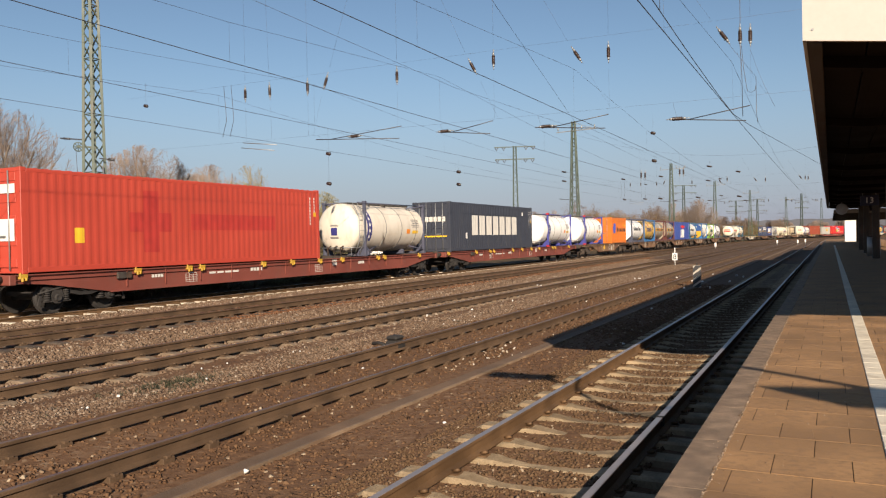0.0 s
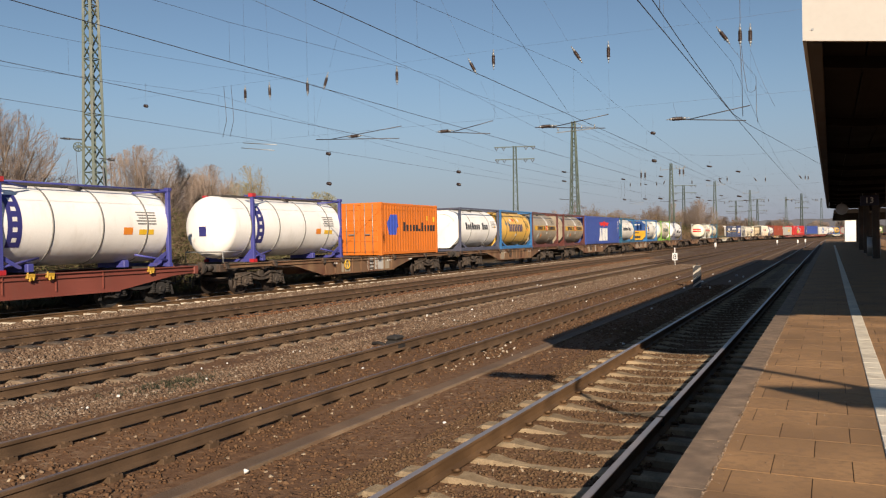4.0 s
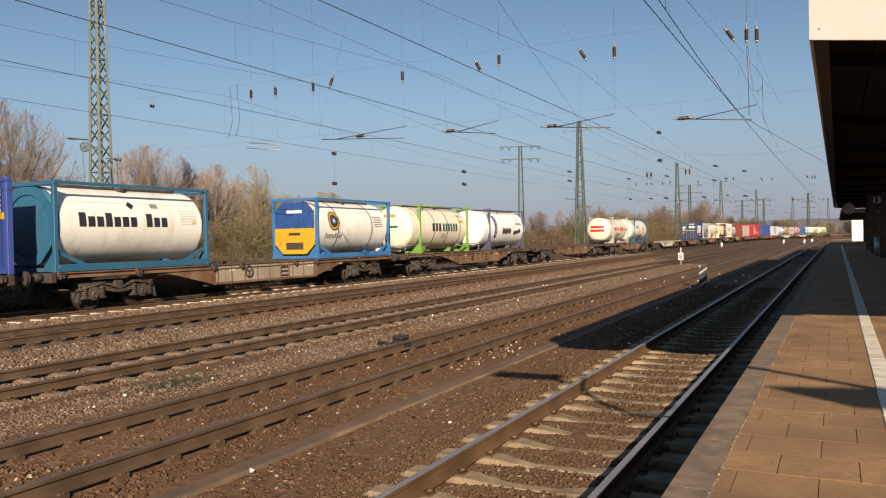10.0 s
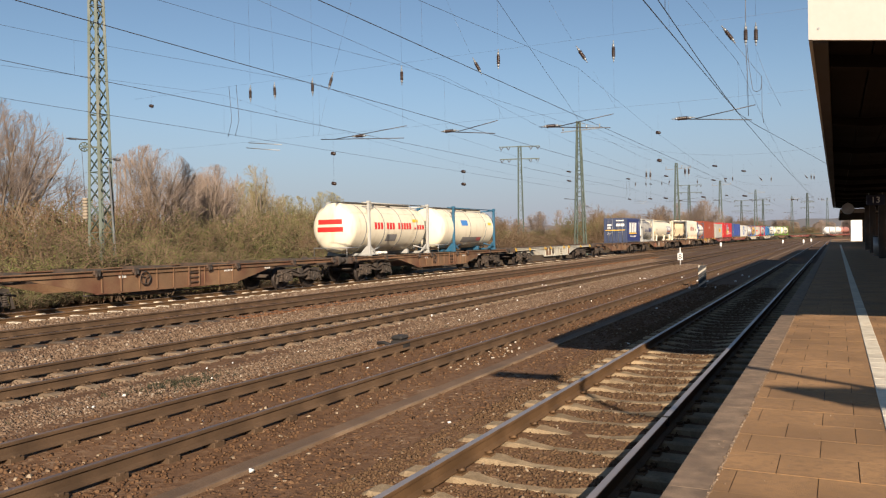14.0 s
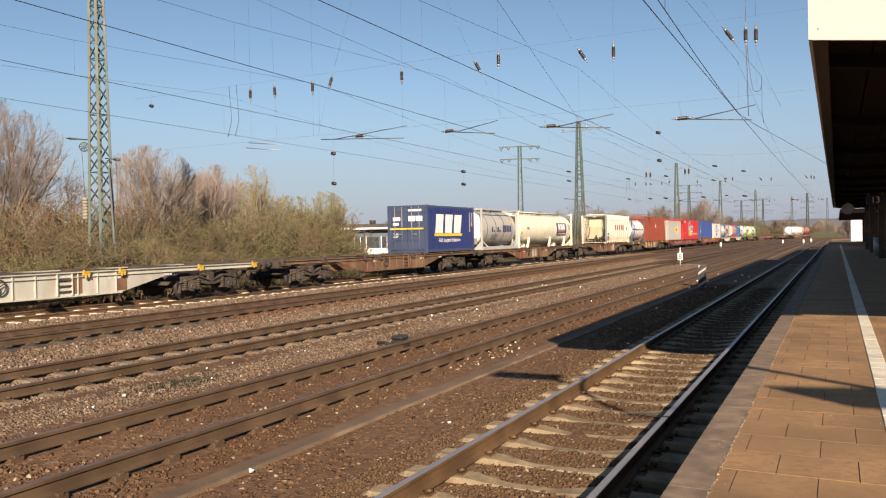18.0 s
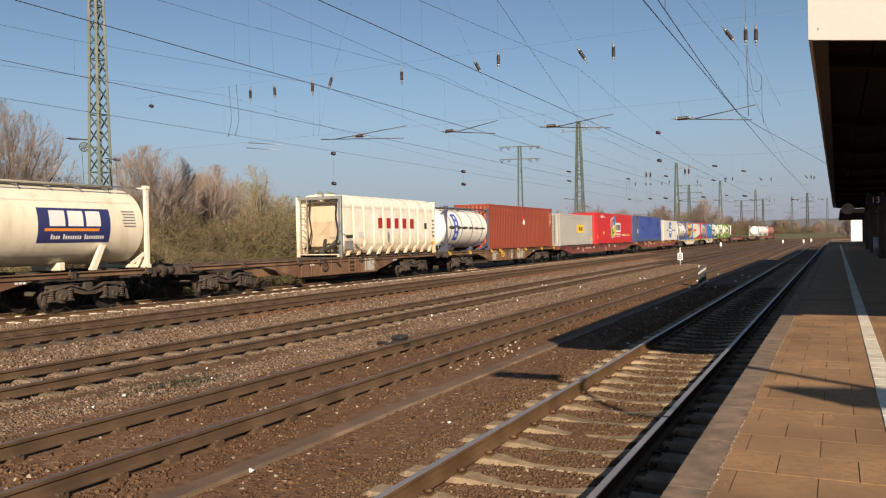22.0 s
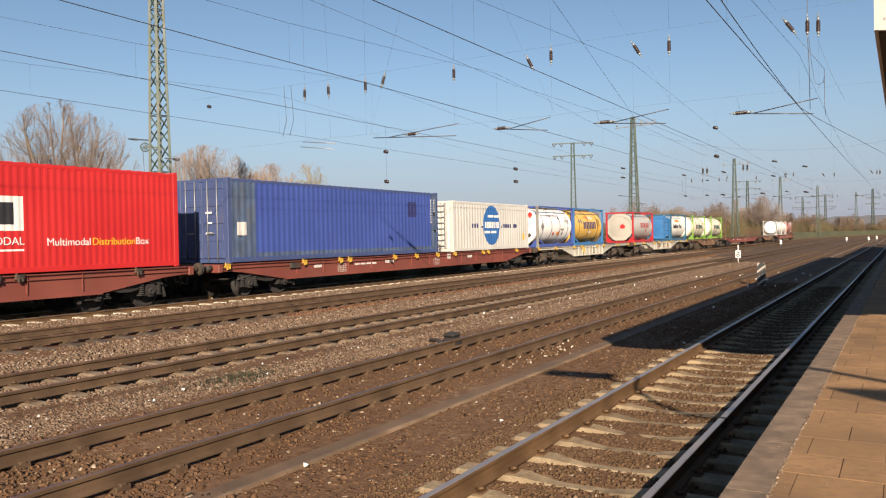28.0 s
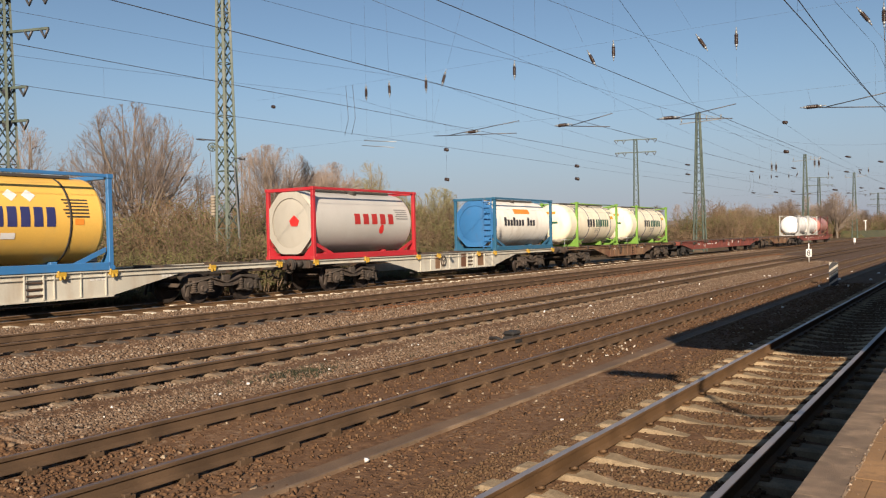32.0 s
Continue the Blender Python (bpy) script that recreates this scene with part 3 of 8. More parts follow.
def scatter(name, label, count, place, size, material, seed):
    """Many small broken stones in one mesh: place(u) gives x, y, z from random numbers."""
    rng = np.random.default_rng(seed)
    base = np.array([(x, y, z) for z in (-1, 1) for y in (-1, 1) for x in (-1, 1)], float) * 0.5
    quads = np.array([(0, 2, 3, 1), (4, 5, 7, 6), (0, 1, 5, 4), (2, 6, 7, 3), (0, 4, 6, 2), (1, 3, 7, 5)])
    pos = place(rng, count)
    n = len(pos)
    v = base[None] * rng.uniform(0.55, 1.35, (n, 8, 3))
    v *= (size(rng, n, pos))[:, None, None] * rng.uniform(0.7, 1.3, (n, 1, 3))
    a = rng.normal(size=(n, 4))
    a /= np.linalg.norm(a, axis=1, keepdims=True)
    w, x, y, z = a.T
    R = np.stack([1 - 2 * (y * y + z * z), 2 * (x * y - z * w), 2 * (x * z + y * w), 2 * (x * y + z * w), 1 - 2 * (x * x + z * z), 2 * (y * z - x * w),
                  2 * (x * z - y * w), 2 * (y * z + x * w), 1 - 2 * (x * x + y * y)], 1).reshape(n, 3, 3)
    v = np.einsum("nij,nkj->nki", R, v) + pos[:, None, :]
    f = (quads[None] + (np.arange(n) * 8)[:, None, None]).reshape(-1, 4)
    me = bpy.data.meshes.new(name)
    me.vertices.add(n * 8)
    me.vertices.foreach_set("co", v.ravel())
    me.loops.add(f.size)
    me.loops.foreach_set("vertex_index", f.ravel())
    me.polygons.add(len(f))
    me.polygons.foreach_set("loop_start", np.arange(len(f)) * 4)
    me.update(calc_edges=True)
    me.materials.append(material)
    return tagged(new(name, me), label, "ballast", kind="stuff")


def stone_material(name, stops):
    m = bpy.data.materials.new(name)
    m.use_nodes = True
    n, l = m.node_tree.nodes, m.node_tree.links
    b = n["Principled BSDF"]
    b.inputs["Roughness"].default_value = 0.95
    b.inputs["Specular IOR Level"].default_value = 0.2
    r = n.new("ShaderNodeValToRGB")
    e = r.color_ramp.elements
    while len(e) < len(stops):
        e.new(0.5)
    for el, (p, c) in zip(e, stops):
        el.position, el.color = p, (*c, 1)
    l.new(n.new("ShaderNodeNewGeometry").outputs["Random Per Island"], r.inputs[0])
    t = n.new("ShaderNodeTexNoise")
    t.inputs["Scale"].default_value = 60.0
    l.new(n.new("ShaderNodeTexCoord").outputs["Object"], t.inputs["Vector"])
    mx = n.new("ShaderNodeMix")
    mx.data_type, mx.blend_type = "RGBA", "MULTIPLY"
    mx.inputs[0].default_value = 0.5
    l.new(r.outputs[0], mx.inputs[6])
    l.new(t.outputs["Fac"], mx.inputs[7])
    l.new(mx.outputs[2], b.inputs["Base Color"])
    return m


M["stone_brown"] = stone_material("brown_stone", [(0.0, (0.096, 0.052, 0.028)), (0.5, (0.143, 0.078, 0.041)), (0.95, (0.192, 0.112, 0.061)), (1.0, (0.444, 0.361, 0.259))])
M["stone_near"] = stone_material("dark_brown_stone", [(0.0, (0.118, 0.07, 0.038)), (0.5, (0.141, 0.085, 0.046)), (0.96, (0.172, 0.106, 0.06)), (1.0, (0.416, 0.333, 0.241))])
M["stone_rust"] = stone_material("rust_stone", [(0.0, (0.139, 0.06, 0.028)), (0.6, (0.222, 0.102, 0.048)), (1.0, (0.305, 0.185, 0.111))])
M["stone_grey"] = stone_material("grey_stone", [(0.0, (0.154, 0.101, 0.066)), (0.5, (0.213, 0.143, 0.095)), (0.9, (0.274, 0.193, 0.134)), (1.0, (0.442, 0.366, 0.284))])


M["sandy_chip"] = stone_material("sandy_chip", [(0.0, (0.16, 0.1, 0.06)), (0.7, (0.34, 0.24, 0.16)), (1.0, (0.5, 0.4, 0.3))])
M["pale_chip"] = stone_material("pale_chip", [(0.0, (0.3, 0.22, 0.15)), (0.6, (0.5, 0.42, 0.33)), (1.0, (0.72, 0.66, 0.57))])


def build_ballast():
    def between(x0, x1, y0, y1, z, power=1.6, skip=(), bed=None, half=1.3):
        def place(rng, n):
            x = rng.uniform(x0, x1, n)
            y = y0 + (y1 - y0) * rng.uniform(0, 1, n) ** power
            keep = np.ones(n, bool)
            for rx in skip:
                keep &= np.abs(x - rx) > 0.07
            if bed is not None:
                off = np.abs((y - 5.2 + 0.325) % 0.65 - 0.325)
                keep &= (off > np.where(np.abs(x - bed) < 0.42, 0.062, 0.088) + 0.03 * rng.random(n)) | (np.abs(x - bed) > half)
            x, y = x[keep], y[keep]
            low = np.where(x > -1.58, -0.05, 0.0)
            return np.stack([x, y, z + low + rng.uniform(-0.02, 0.012, len(x))], 1)
        return place

    def grow(a, b):
        return lambda rng, n, pos: rng.uniform(a, b, n) * (1 + 0.016 * np.clip(pos[:, 1], 0, 60))
    rails = [x + s * GAUGE / 2 for x in (NEAR_X, TWO_X, THREE_X) for s in (-1, 1)]
    scatter("ballast", "brown broken ballast stones in the near track", 90000, between(-4.1, -0.95, 2.5, 34, -0.223, 1.6, rails, NEAR_X), grow(0.011, 0.029), M["stone_near"], 1)
    scatter("ballast", "brown stones and soil beside the track", 30000, between(-6.0, -3.7, 3.0, 36, -0.247, 1.7, rails + [-5.2]), grow(0.013, 0.04), M["stone_brown"], 2)
    scatter("ballast", "sparse brown stones between old rails", 13000, between(-8.6, -5.5, 3.5, 40, -0.207, 1.7, rails), grow(0.012, 0.034), M["stone_brown"], 3)
    scatter("ballast", "grey-brown broken ballast stones", 52000, between(-10.2, -8.3, 4.5, 60, -0.232, 1.9, rails, THREE_X, 1.0), grow(0.018, 0.036), M["stone_grey"], 4)
    scatter("ballast", "grey-brown broken ballast stones", 30000, between(-13.0, -9.7, 5.0, 60, -0.222, 1.8, rails, THREE_X, 1.0), grow(0.02, 0.042), M["stone_grey"], 5)
    scatter("ballast", "grey-brown broken ballast stones", 30000, between(-15.2, -12.3, 6.0, 70, -0.15, 1.8), grow(0.02, 0.046), M["stone_grey"], 6)
    scatter("ballast", "pale ballast stones beside the running track", 30000, between(-18.3, -17.1, 8.0, 90, -0.1, 1.7), grow(0.024, 0.05), M["stone_grey"], 7)
    scatter("ballast", "rust-stained stones between the rails", 16000, between(-16.9, -15.65, 15.0, 60, -0.08, 1.5), grow(0.02, 0.04), M["stone_rust"], 9)
    scatter("ballast", "rust-stained stones beside the old track", 9000, between(-15.5, -14.85, 17.0, 75, -0.13, 1.3), grow(0.02, 0.04), M["stone_rust"], 13)
    scatter("ballast", "grey-brown ballast heaped at the sleeper ends", 26000, between(-19.62, -18.1, 8.0, 90, -0.035, 1.7), grow(0.02, 0.042), M["stone_grey"], 10)
    scatter("ballast", "brown ballast stones behind the eye", 30000, between(-19.5, -0.95, -14.0, 5.0, -0.225, 1.0, rails), lambda rng, n, pos: rng.uniform(0.03, 0.06, n), M["stone_brown"], 11)
    scatter("mortar_crumbs", "pale crumbled mortar along the platform edge seam", 1500, lambda rng, n: np.stack([EDGE_X + 0.204 + 0.005 * rng.normal(size=n), 2.5 + 40 * rng.uniform(0, 1, n) ** 1.7, np.full(n, PLAT_Z + 0.001)], 1),
            lambda rng, n, pos: rng.uniform(0.003, 0.009, n) * (1 + 0.02 * pos[:, 1]), M["sandy_chip"], 14)
    scatter("grit", "fine pale grit lying on the platform", 900, lambda rng, n: np.stack([rng.uniform(-0.75, 1.7, n), 2.5 + 22 * rng.uniform(0, 1, n) ** 1.5, np.full(n, PLAT_Z + 0.002)], 1),
            lambda rng, n, pos: rng.uniform(0.002, 0.006, n), M["sandy_chip"], 15)
    scatter("litter", "small pale scraps lying on the ballast", 110, between(-14, -3, 5, 45, -0.2, 1.0, rails), lambda rng, n, pos: rng.uniform(0.012, 0.03, n) * (1 + 0.04 * pos[:, 1]), M["white_mark"], 8)
    scatter("litter", "pale paper scraps blown together beside the rail", 34, lambda rng, n: np.stack([-5.83 + 0.3 * rng.normal(size=n), 13.6 + 0.75 * rng.normal(size=n), np.full(n, -0.19)], 1),
            lambda rng, n, pos: rng.uniform(0.014, 0.04, n), M["pale_chip"], 12)


build_ballast()


def build_track_things():
    box = thing("track_box", "dark steel box between old rails", "track equipment", m=pose(-7.75, 13.50, -0.22))
    me = Mesh()
    me.box(-0.15, 0.15, -0.2, 0.2, 0, 0.24, 0.06)
    part("body", me, M["bogie_black"], box)
    me = Mesh()
    me.box(-0.13, 0.13, -0.17, 0.17, 0.24, 0.33, 0.04)
    part("lid", me, M["bogie_black"], box)
    me = Mesh()
    me.tube([(-0.14, 0, 0.1), (-0.4, 0.05, 0.16), (-0.55, 0.05, 0.14)], 0.035, 8)
    part("crank", me, M["bogie_black"], box)
    sign = thing("marker_sign", "white marker board with black figure on a thin post", "sign", m=pose(-9.97, 57.6, -0.22))
    me = Mesh()
    me.tube([(0, 0.03, 0), (0, 0.03, 1.3)], 0.035, 8)
    part("post", me, M["white_mark"], sign)
    me = Mesh()
    me.box(-0.18, 0.18, -0.01, 0.01, 0.40, 0.92, 0.008)
    part("board", me, M["white_mark"], sign)
    t = part("figure", letters("8", 0.5), None, sign, at=pose(0, -0.015, 0.48, 90, 0, 0))
    t.data.materials.append(M["black_mark"])
    stripe = thing("striped_board", "grimy upright board with black and white slanting stripes", "sign", m=pose(-5.0, 34.0, -0.22, 0, 0, 8))
    me = Mesh()
    me.box(-0.16, 0.16, 0.0, 0.04, 0.0, 0.92, 0.008)
    part("board", me, mat("dirty_white_board", (0.42, 0.39, 0.33), 0.7, 0, 0.15, 4.0, 40.0, 0.05, (0.2, 0.17, 0.13), 0.4), stripe)
    for k in range(4):
        me = Mesh()
        z = -0.16 + 0.26 * k
        rise = 0.24
        corners = [(-0.158, z), (-0.158, z + 0.165), (0.158, z + 0.165 + rise), (0.158, z + rise)]
        if k == 0:
            corners = [(0.158 - 0.316 * (rise + z) / rise, 0.002), (-0.158, 0.006), (0.158, z + 0.165 + rise), (0.158, z + rise)]
        if k == 3:
            corners = [(-0.158, z), (-0.158, z + 0.165), (-0.06, 0.918), (0.158, 0.918), (0.158, z + rise)]
        me.prism_y(corners, -0.004, 0.0)
        part("stripe", me, M["black_mark"], stripe)
    me = Mesh()
    me.box(-0.03, 0.03, 0.0, 0.04, 0.92, 1.03, 0.01)
    part("knob", me, M["dark_steel"], stripe)
    bond = thing("rail_bond_cable", "dark cable joint on the rail", "cable", m=pose(NEAR_X + GAUGE / 2, 8.74, 0))
    me = Mesh()
    me.box(-0.042, 0.042, -0.035, 0.035, -0.1, 0.006, 0.01)
    part("joint", me, M["rubber"], bond)
    for x, y in ((-8.4, 150.0), (-5.1, 150.0), (-4.3, 165.0), (-15.0, 120.0)):
        s = thing("ground_signal", "small white ground signal on a short post", "signal", "ground signals", pose(x, y, -0.24))
        me = Mesh()
        me.tube([(0, 0, 0), (0, 0, 0.5)], 0.05, 8)
        part("post", me, M["galv"], s)
        me = Mesh()
        me.box(-0.14, 0.14, -0.1, 0.1, 0.4, 0.98, 0.04)
        part("case", me, M["white_mark"], s)


build_track_things()


# ---- overhead line ----
MAST_X = -25.6
MAST_Y = (21.46, 85.5, 145.5, 201.0)


def lattice(h, base, top, panel, leg=0.09, bar=0.045):
    """Legs and zigzag bracing of a tapered square tower: a mesh for the legs, one for the bracing."""
    legs, web = [], Mesh()

    def r(z):
        return base + (top - base) * z / h
    for sx in (-1, 1):
        for sy in (-1, 1):
            a, b = (sx * base, sy * base, 0), (sx * top, sy * top, h)
            legs.append(Mesh().beam(a, b, leg))
    z, k = 0.2, 0
    while z < h - 0.1:
        z2 = min(h, z + panel * (0.6 + 0.4 * r(z) / base))
        for side in range(4):
            c, s = ((1, 0), (0, 1), (-1, 0), (0, -1))[side]
            def corner(u, zz):
                q = r(zz)
                return (c * q - s * u * q, s * q + c * u * q, zz)
            u = 1 if k % 2 else -1
            web.beam(corner(u, z), corner(-u, z2), bar, bar * 0.6)
            if k % 4 == 0:
                web.beam(corner(1, z), corner(-1, z), bar, bar * 0.6)
        z, k = z2, k + 1
    return legs, web


FIRST_MAST = min(range(len(MAST_Y)), key=lambda k: abs(MAST_Y[k] - 22.0))


def build_masts():
    legs, web = lattice(15.0, 0.345, 0.13, 0.62, 0.1, 0.052)
    legs, web = [m.data("leg", M["steel_green"]) for m in legs], web.data("bracing", M["steel_green"])
    wide_legs, wide_web = lattice(15.0, 0.56, 0.15, 0.85, 0.12, 0.07)
    wide_legs, wide_web = [m.data("leg", M["steel_green"]) for m in wide_legs], wide_web.data("bracing", M["steel_green"])
    foot = Mesh().box(-0.5, 0.5, -0.5, 0.5, -0.3, 0.12, 0.04).data("footing", M["edge_stone"])
    arm = Mesh()
    arm.beam((-2.0, 0, 13.9), (2.6, 0, 14.05), 0.09)
    arm.beam((-0.2, 0, 14.9), (2.4, 0, 14.1), 0.04)
    for x in (-1.8, 0.9, 2.4):
        arm.tube([(x, 0, 14.05), (x, 0, 14.5)], 0.07, 8)
    arm = arm.data("cross_arm", M["galv"])
    low = Mesh()
    low.beam((-1.75, -0.1, 6.42), (-0.3, -0.1, 6.24), 0.05)
    low.tube([(-1.6, -0.1, 6.4), (-1.2, -0.1, 6.35)], 0.04, 8)
    side_arm = Mesh()
    side_arm.beam((0.3, 0.0, 5.5), (1.0, 0.1, 5.4), 0.04)
    side_arm.tube([(0.72, 0.06, 5.44), (0.98, 0.1, 5.4)], 0.05, 8)
    side_arm = side_arm.data("side_arm", M["cable"])
    low = low.data("bracket", M["cable"])
    others = [(-21.2, 249.0, 0), (-14.15, 307.7, 0), (-2.93, 331.0, 0)]
    places = [(*along(MAST_X, y)[0][:2],) for y in MAST_Y] + [(x, y) for x, y, _ in others]
    for i, (x, y) in enumerate(places):
        ob = thing("catenary_mast", "tall green steel lattice mast behind the tracks", "mast", "lattice masts", pose(x, y, -0.12, 0, 0, 0))
        for leg in legs if i == FIRST_MAST else wide_legs:
            part("leg", leg, None, ob)
        tagged(part("bracing", web if i == FIRST_MAST else wide_web, None, ob), kind="stuff")
        part("footing", foot, None, ob)
        part("cross_arm", arm, None, ob)
        if i < 4:
            part("bracket", low, None, ob)
            part("side_arm", side_arm, None, ob)
        if i == FIRST_MAST:
            wheel = Mesh()
            ring = [(-0.35 - 0.637 * 0.17 * math.cos(a), -0.42 - 0.77 * 0.17 * math.cos(a), 5.95 + 0.17 * math.sin(a)) for a in [k * math.pi / 8 for k in range(17)]]
            wheel.tube(ring, 0.022, 6)
            for k in (0, 2, 4, 6):
                wheel.tube([ring[k], ring[k + 8]], 0.018, 5)
            wheel.beam((-0.35, -0.42, 5.95), (0.0, 0.0, 5.95), 0.06)
            part("tension_wheel", wheel, M["steel_green"], ob, "dark spoked tension wheel")
            weight = Mesh()
            for k in range(7):
                weight.tube([(-0.36, -0.43, 3.15 + 0.12 * k), (-0.36, -0.43, 3.255 + 0.12 * k)], 0.1, 12)
            part("tension_weight", weight, M["weight"], ob, "stack of round concrete weights")
            rope = Mesh()
            rope.tube([(-0.36, -0.43, 4.0), (-0.4, -0.5, 5.95)], 0.01, 5)
            part("weight_rope", rope, M["cable"], ob)
            stay = Mesh()
            stay.beam((0.36, 0.1, 5.2), (0.62, 0.1, 1.75), 0.045)
            stay.box(0.58, 0.67, 0.05, 0.14, 1.5, 1.76, 0.02)
            part("cable_duct", stay, M["galv"], ob, "slim grey cable duct")
    # mast of the power line, with two cross arms
    legs2, web2 = lattice(17.6, 0.5, 0.22, 0.9, 0.15, 0.08)
    legs2, web2 = [m.data("leg", M["steel_green"]) for m in legs2], web2.data("bracing", M["steel_green"])
    far_arms = ((17.5, 3.3), (15.0, 3.2), (12.6, 4.4))
    for x, y, arms in ((-48.0, 125.7, ((17.5, 3.4), (15.4, 3.3))), (-41.3, 256.0, ((17.5, 3.9), (15.2, 3.9))), (-50.9, 25.3, ((17.5, 3.4), (15.4, 3.3), (11.9, 1.6), (9.8, 1.6))),
                       (-39.7, 393.0, far_arms), (-30.0, 389.0, far_arms), (-10.2, 346.0, ((14.2, 2.6), (12.0, 2.6)))):
        ob = thing("power_pole", "green lattice power pole with cross arms", "power pole", "power poles", pose(x, y, 0, 0, 0, 20))
        for leg in legs2:
            part("leg", leg, None, ob)
        tagged(part("bracing", web2, None, ob), kind="stuff")
        for z, w in arms:
            me = Mesh()
            me.beam((-w, 0, z), (w, 0, z), 0.15)
            a = part("cross_arm", me, M["steel_green"], ob)
            for s in (-w + 0.3, -w + 1.5, w - 1.5, w - 0.3):
                i = Mesh()
                i.tube([(s - 0.3, 0, z), (s, 0, z - 0.55), (s + 0.3, 0, z)], 0.085, 6)
                part("insulator", i, M["cable"], a)


build_masts()


def insulator_mesh(L):
    me = Mesh()
    pts, rad = [], []
    n = 6
    for k in range(n):
        for d, r in ((0.0, 0.043), (0.3, 0.056), (0.6, 0.056), (0.9, 0.043)):
            pts.append((0, 0, -L / 2 + L * (k + d) / n))
            rad.append(r)
    me.tube(pts, 0.05, 8, True, rad)
    me.slot = 1
    me.tube([(0, 0, L / 2), (0, 0, L / 2 + 0.09)], 0.036, 6)
    me.tube([(0, 0, -L / 2), (0, 0, -L / 2 - 0.07)], 0.036, 6)
    me.tube([(0, 0, L / 2 + 0.09), (0, 0, L / 2 + 0.2)], 0.014, 6)
    me.tube([(0, 0, -L / 2 - 0.07), (0, 0, -L / 2 - 0.16)], 0.014, 6)
    return me.data("insulator", M["ceramic"], M["galv"])


INS = insulator_mesh(0.28)


def build_span(y, k=1.0):
    """Ropes across all tracks between two masts, with hangers, insulators and arms that hold the wires."""
    ob = thing("cross_span", "overhead cross-span of thin ropes with brown insulators", "overhead line", "cross-spans", pose(0, y, 0))
    x0, x1 = MAST_X + 0.2, 11.0
    me = Mesh()
    me.tube([(x0 + (x1 - x0) * i / 24, 0, 13.4 - 3.4 * (1 - (2 * i / 24 - 1) ** 2)) for i in range(25)], 0.006, 5)
    part("upper_rope", me, M["cable"], ob)

    def top(x):
        u = (x - x0) / (x1 - x0)
        return 13.4 - 3.4 * (1 - (2 * u - 1) ** 2)
    for z in (7.9, 5.75):
        me = Mesh()
        me.tube([(x0, 0, z), (x1, 0, z)], 0.0022, 4)
        part("steady_rope", me, M["cable"], ob)
    for x, z, lean in ((-19.38, 7.51, 0), (-18.25, 7.5, 2), (-16.57, 7.47, 0), (-15.79, 7.59, -20), (-12.93, 7.47, 0), (-10.16, 7.47, 28), (-9.44, 7.6, 0), (-6.74, 7.43, 32), (-5.79, 7.39, 0),
                       (-2.58, 7.46, 34), (-2.15, 7.4, 0), (-1.89, 7.37, 0)):
        part("insulator", INS, None, ob, at=pose(x, 0, z, 0, -lean, 0))
        s = math.tan(math.radians(lean))
        me = Mesh()
        me.tube([(x - s * 0.5, 0, z + 0.5), (x - s * (top(x) - z) * 0.9, 0, top(x - s * (top(x) - z) * 0.9))], 0.0026, 4)
        part("hanger", me, M["cable"], ob)
        me = Mesh()
        me.tube([(x + s * 0.5, 0, z - 0.5), (x + s * 1.6, 0, 5.75)], 0.0018, 4)
        part("hanger", me, M["cable"], ob)
    for a, b, z, zi in ((-19.63, -18.08, 5.54, None), (-16.25, -12.89, 5.6, -14.65), (-11.45, -9.6, 5.5, -11.2), (-8.11, -5.92, 5.38, -7.75), (-4.06, -2.03, 5.28, -3.85)):
        me = Mesh()
        me.tube([(a, 0, z), (b, 0, z - 0.2)], 0.014, 6)
        if zi:
            me.tube([(a + 0.55, 0, z - 0.04), (b + 0.1, 0, z + 0.2)], 0.013, 6)
        else:
            me.tube([(a + 0.1, 0, z + 0.18), (b + 0.1, 0, z)], 0.015, 6)
        part("registration_arm", me, M["cable"] if zi else M["galv"], ob)
        if zi:
            part("insulator", INS, None, ob, at=pose(zi, 0, z, 0, 90, 0))
            me = Mesh()
            me.tube([(a + 0.2, 0, z), (a + 0.1, 0, 5.75)], 0.003, 4)
            part("hanger", me, M["cable"], ob)
    if k > 1.5:
        return
    me = Mesh()
    for x in (-20.4, -20.05):
        me.tube([(x, 0, 7.9), (x + 0.06, 0, 7.2), (x + 0.1, 0, 6.6), (x - 0.1, 0, 6.0)], 0.009, 5)
    part("jumper", me, M["cable"], ob)
    if y > 30:
        return
    me = Mesh()
    me.tube([(-2.14, 0, 10.6), (-2.14, 0, 8.97), (-2.15, 0, 7.13), (-2.12, 0, 6.36), (-2.11, 0, 5.2)], 0.009, 5)
    part("jumper", me, M["cable"], ob)
    me = Mesh()
    me.tube([(-2.12, 0, 7.13), (-2.07, 0, 6.5), (-2.01, 0, 6.04), (-1.98, 0, 5.88), (-1.89, 0, 5.83), (-1.79, 0, 5.88), (-1.76, 0, 6.04), (-1.76, 0, 6.24)], 0.007, 5)
    me.tube([(-1.76, 0, 6.24), (-1.76, 0, 5.25), (-1.73, 0, 4.98)], 0.007, 5)
    part("jumper", me, M["cable"], ob)
    me = Mesh()
    me.tube([(-1.9, 0, 7.0), (-1.73, 0, 6.47), (-1.56, 0, 5.99), (-1.3, 0, 5.4)], 0.004, 4)
    me.tube([(-2.5, 0, 7.3), (-2.27, 0, 6.96), (-1.76, 0, 6.24)], 0.005, 4)
    part("jumper", me, M["cable"], ob)


for y in (23.0, 85.5, 145.5):
    build_span(y)


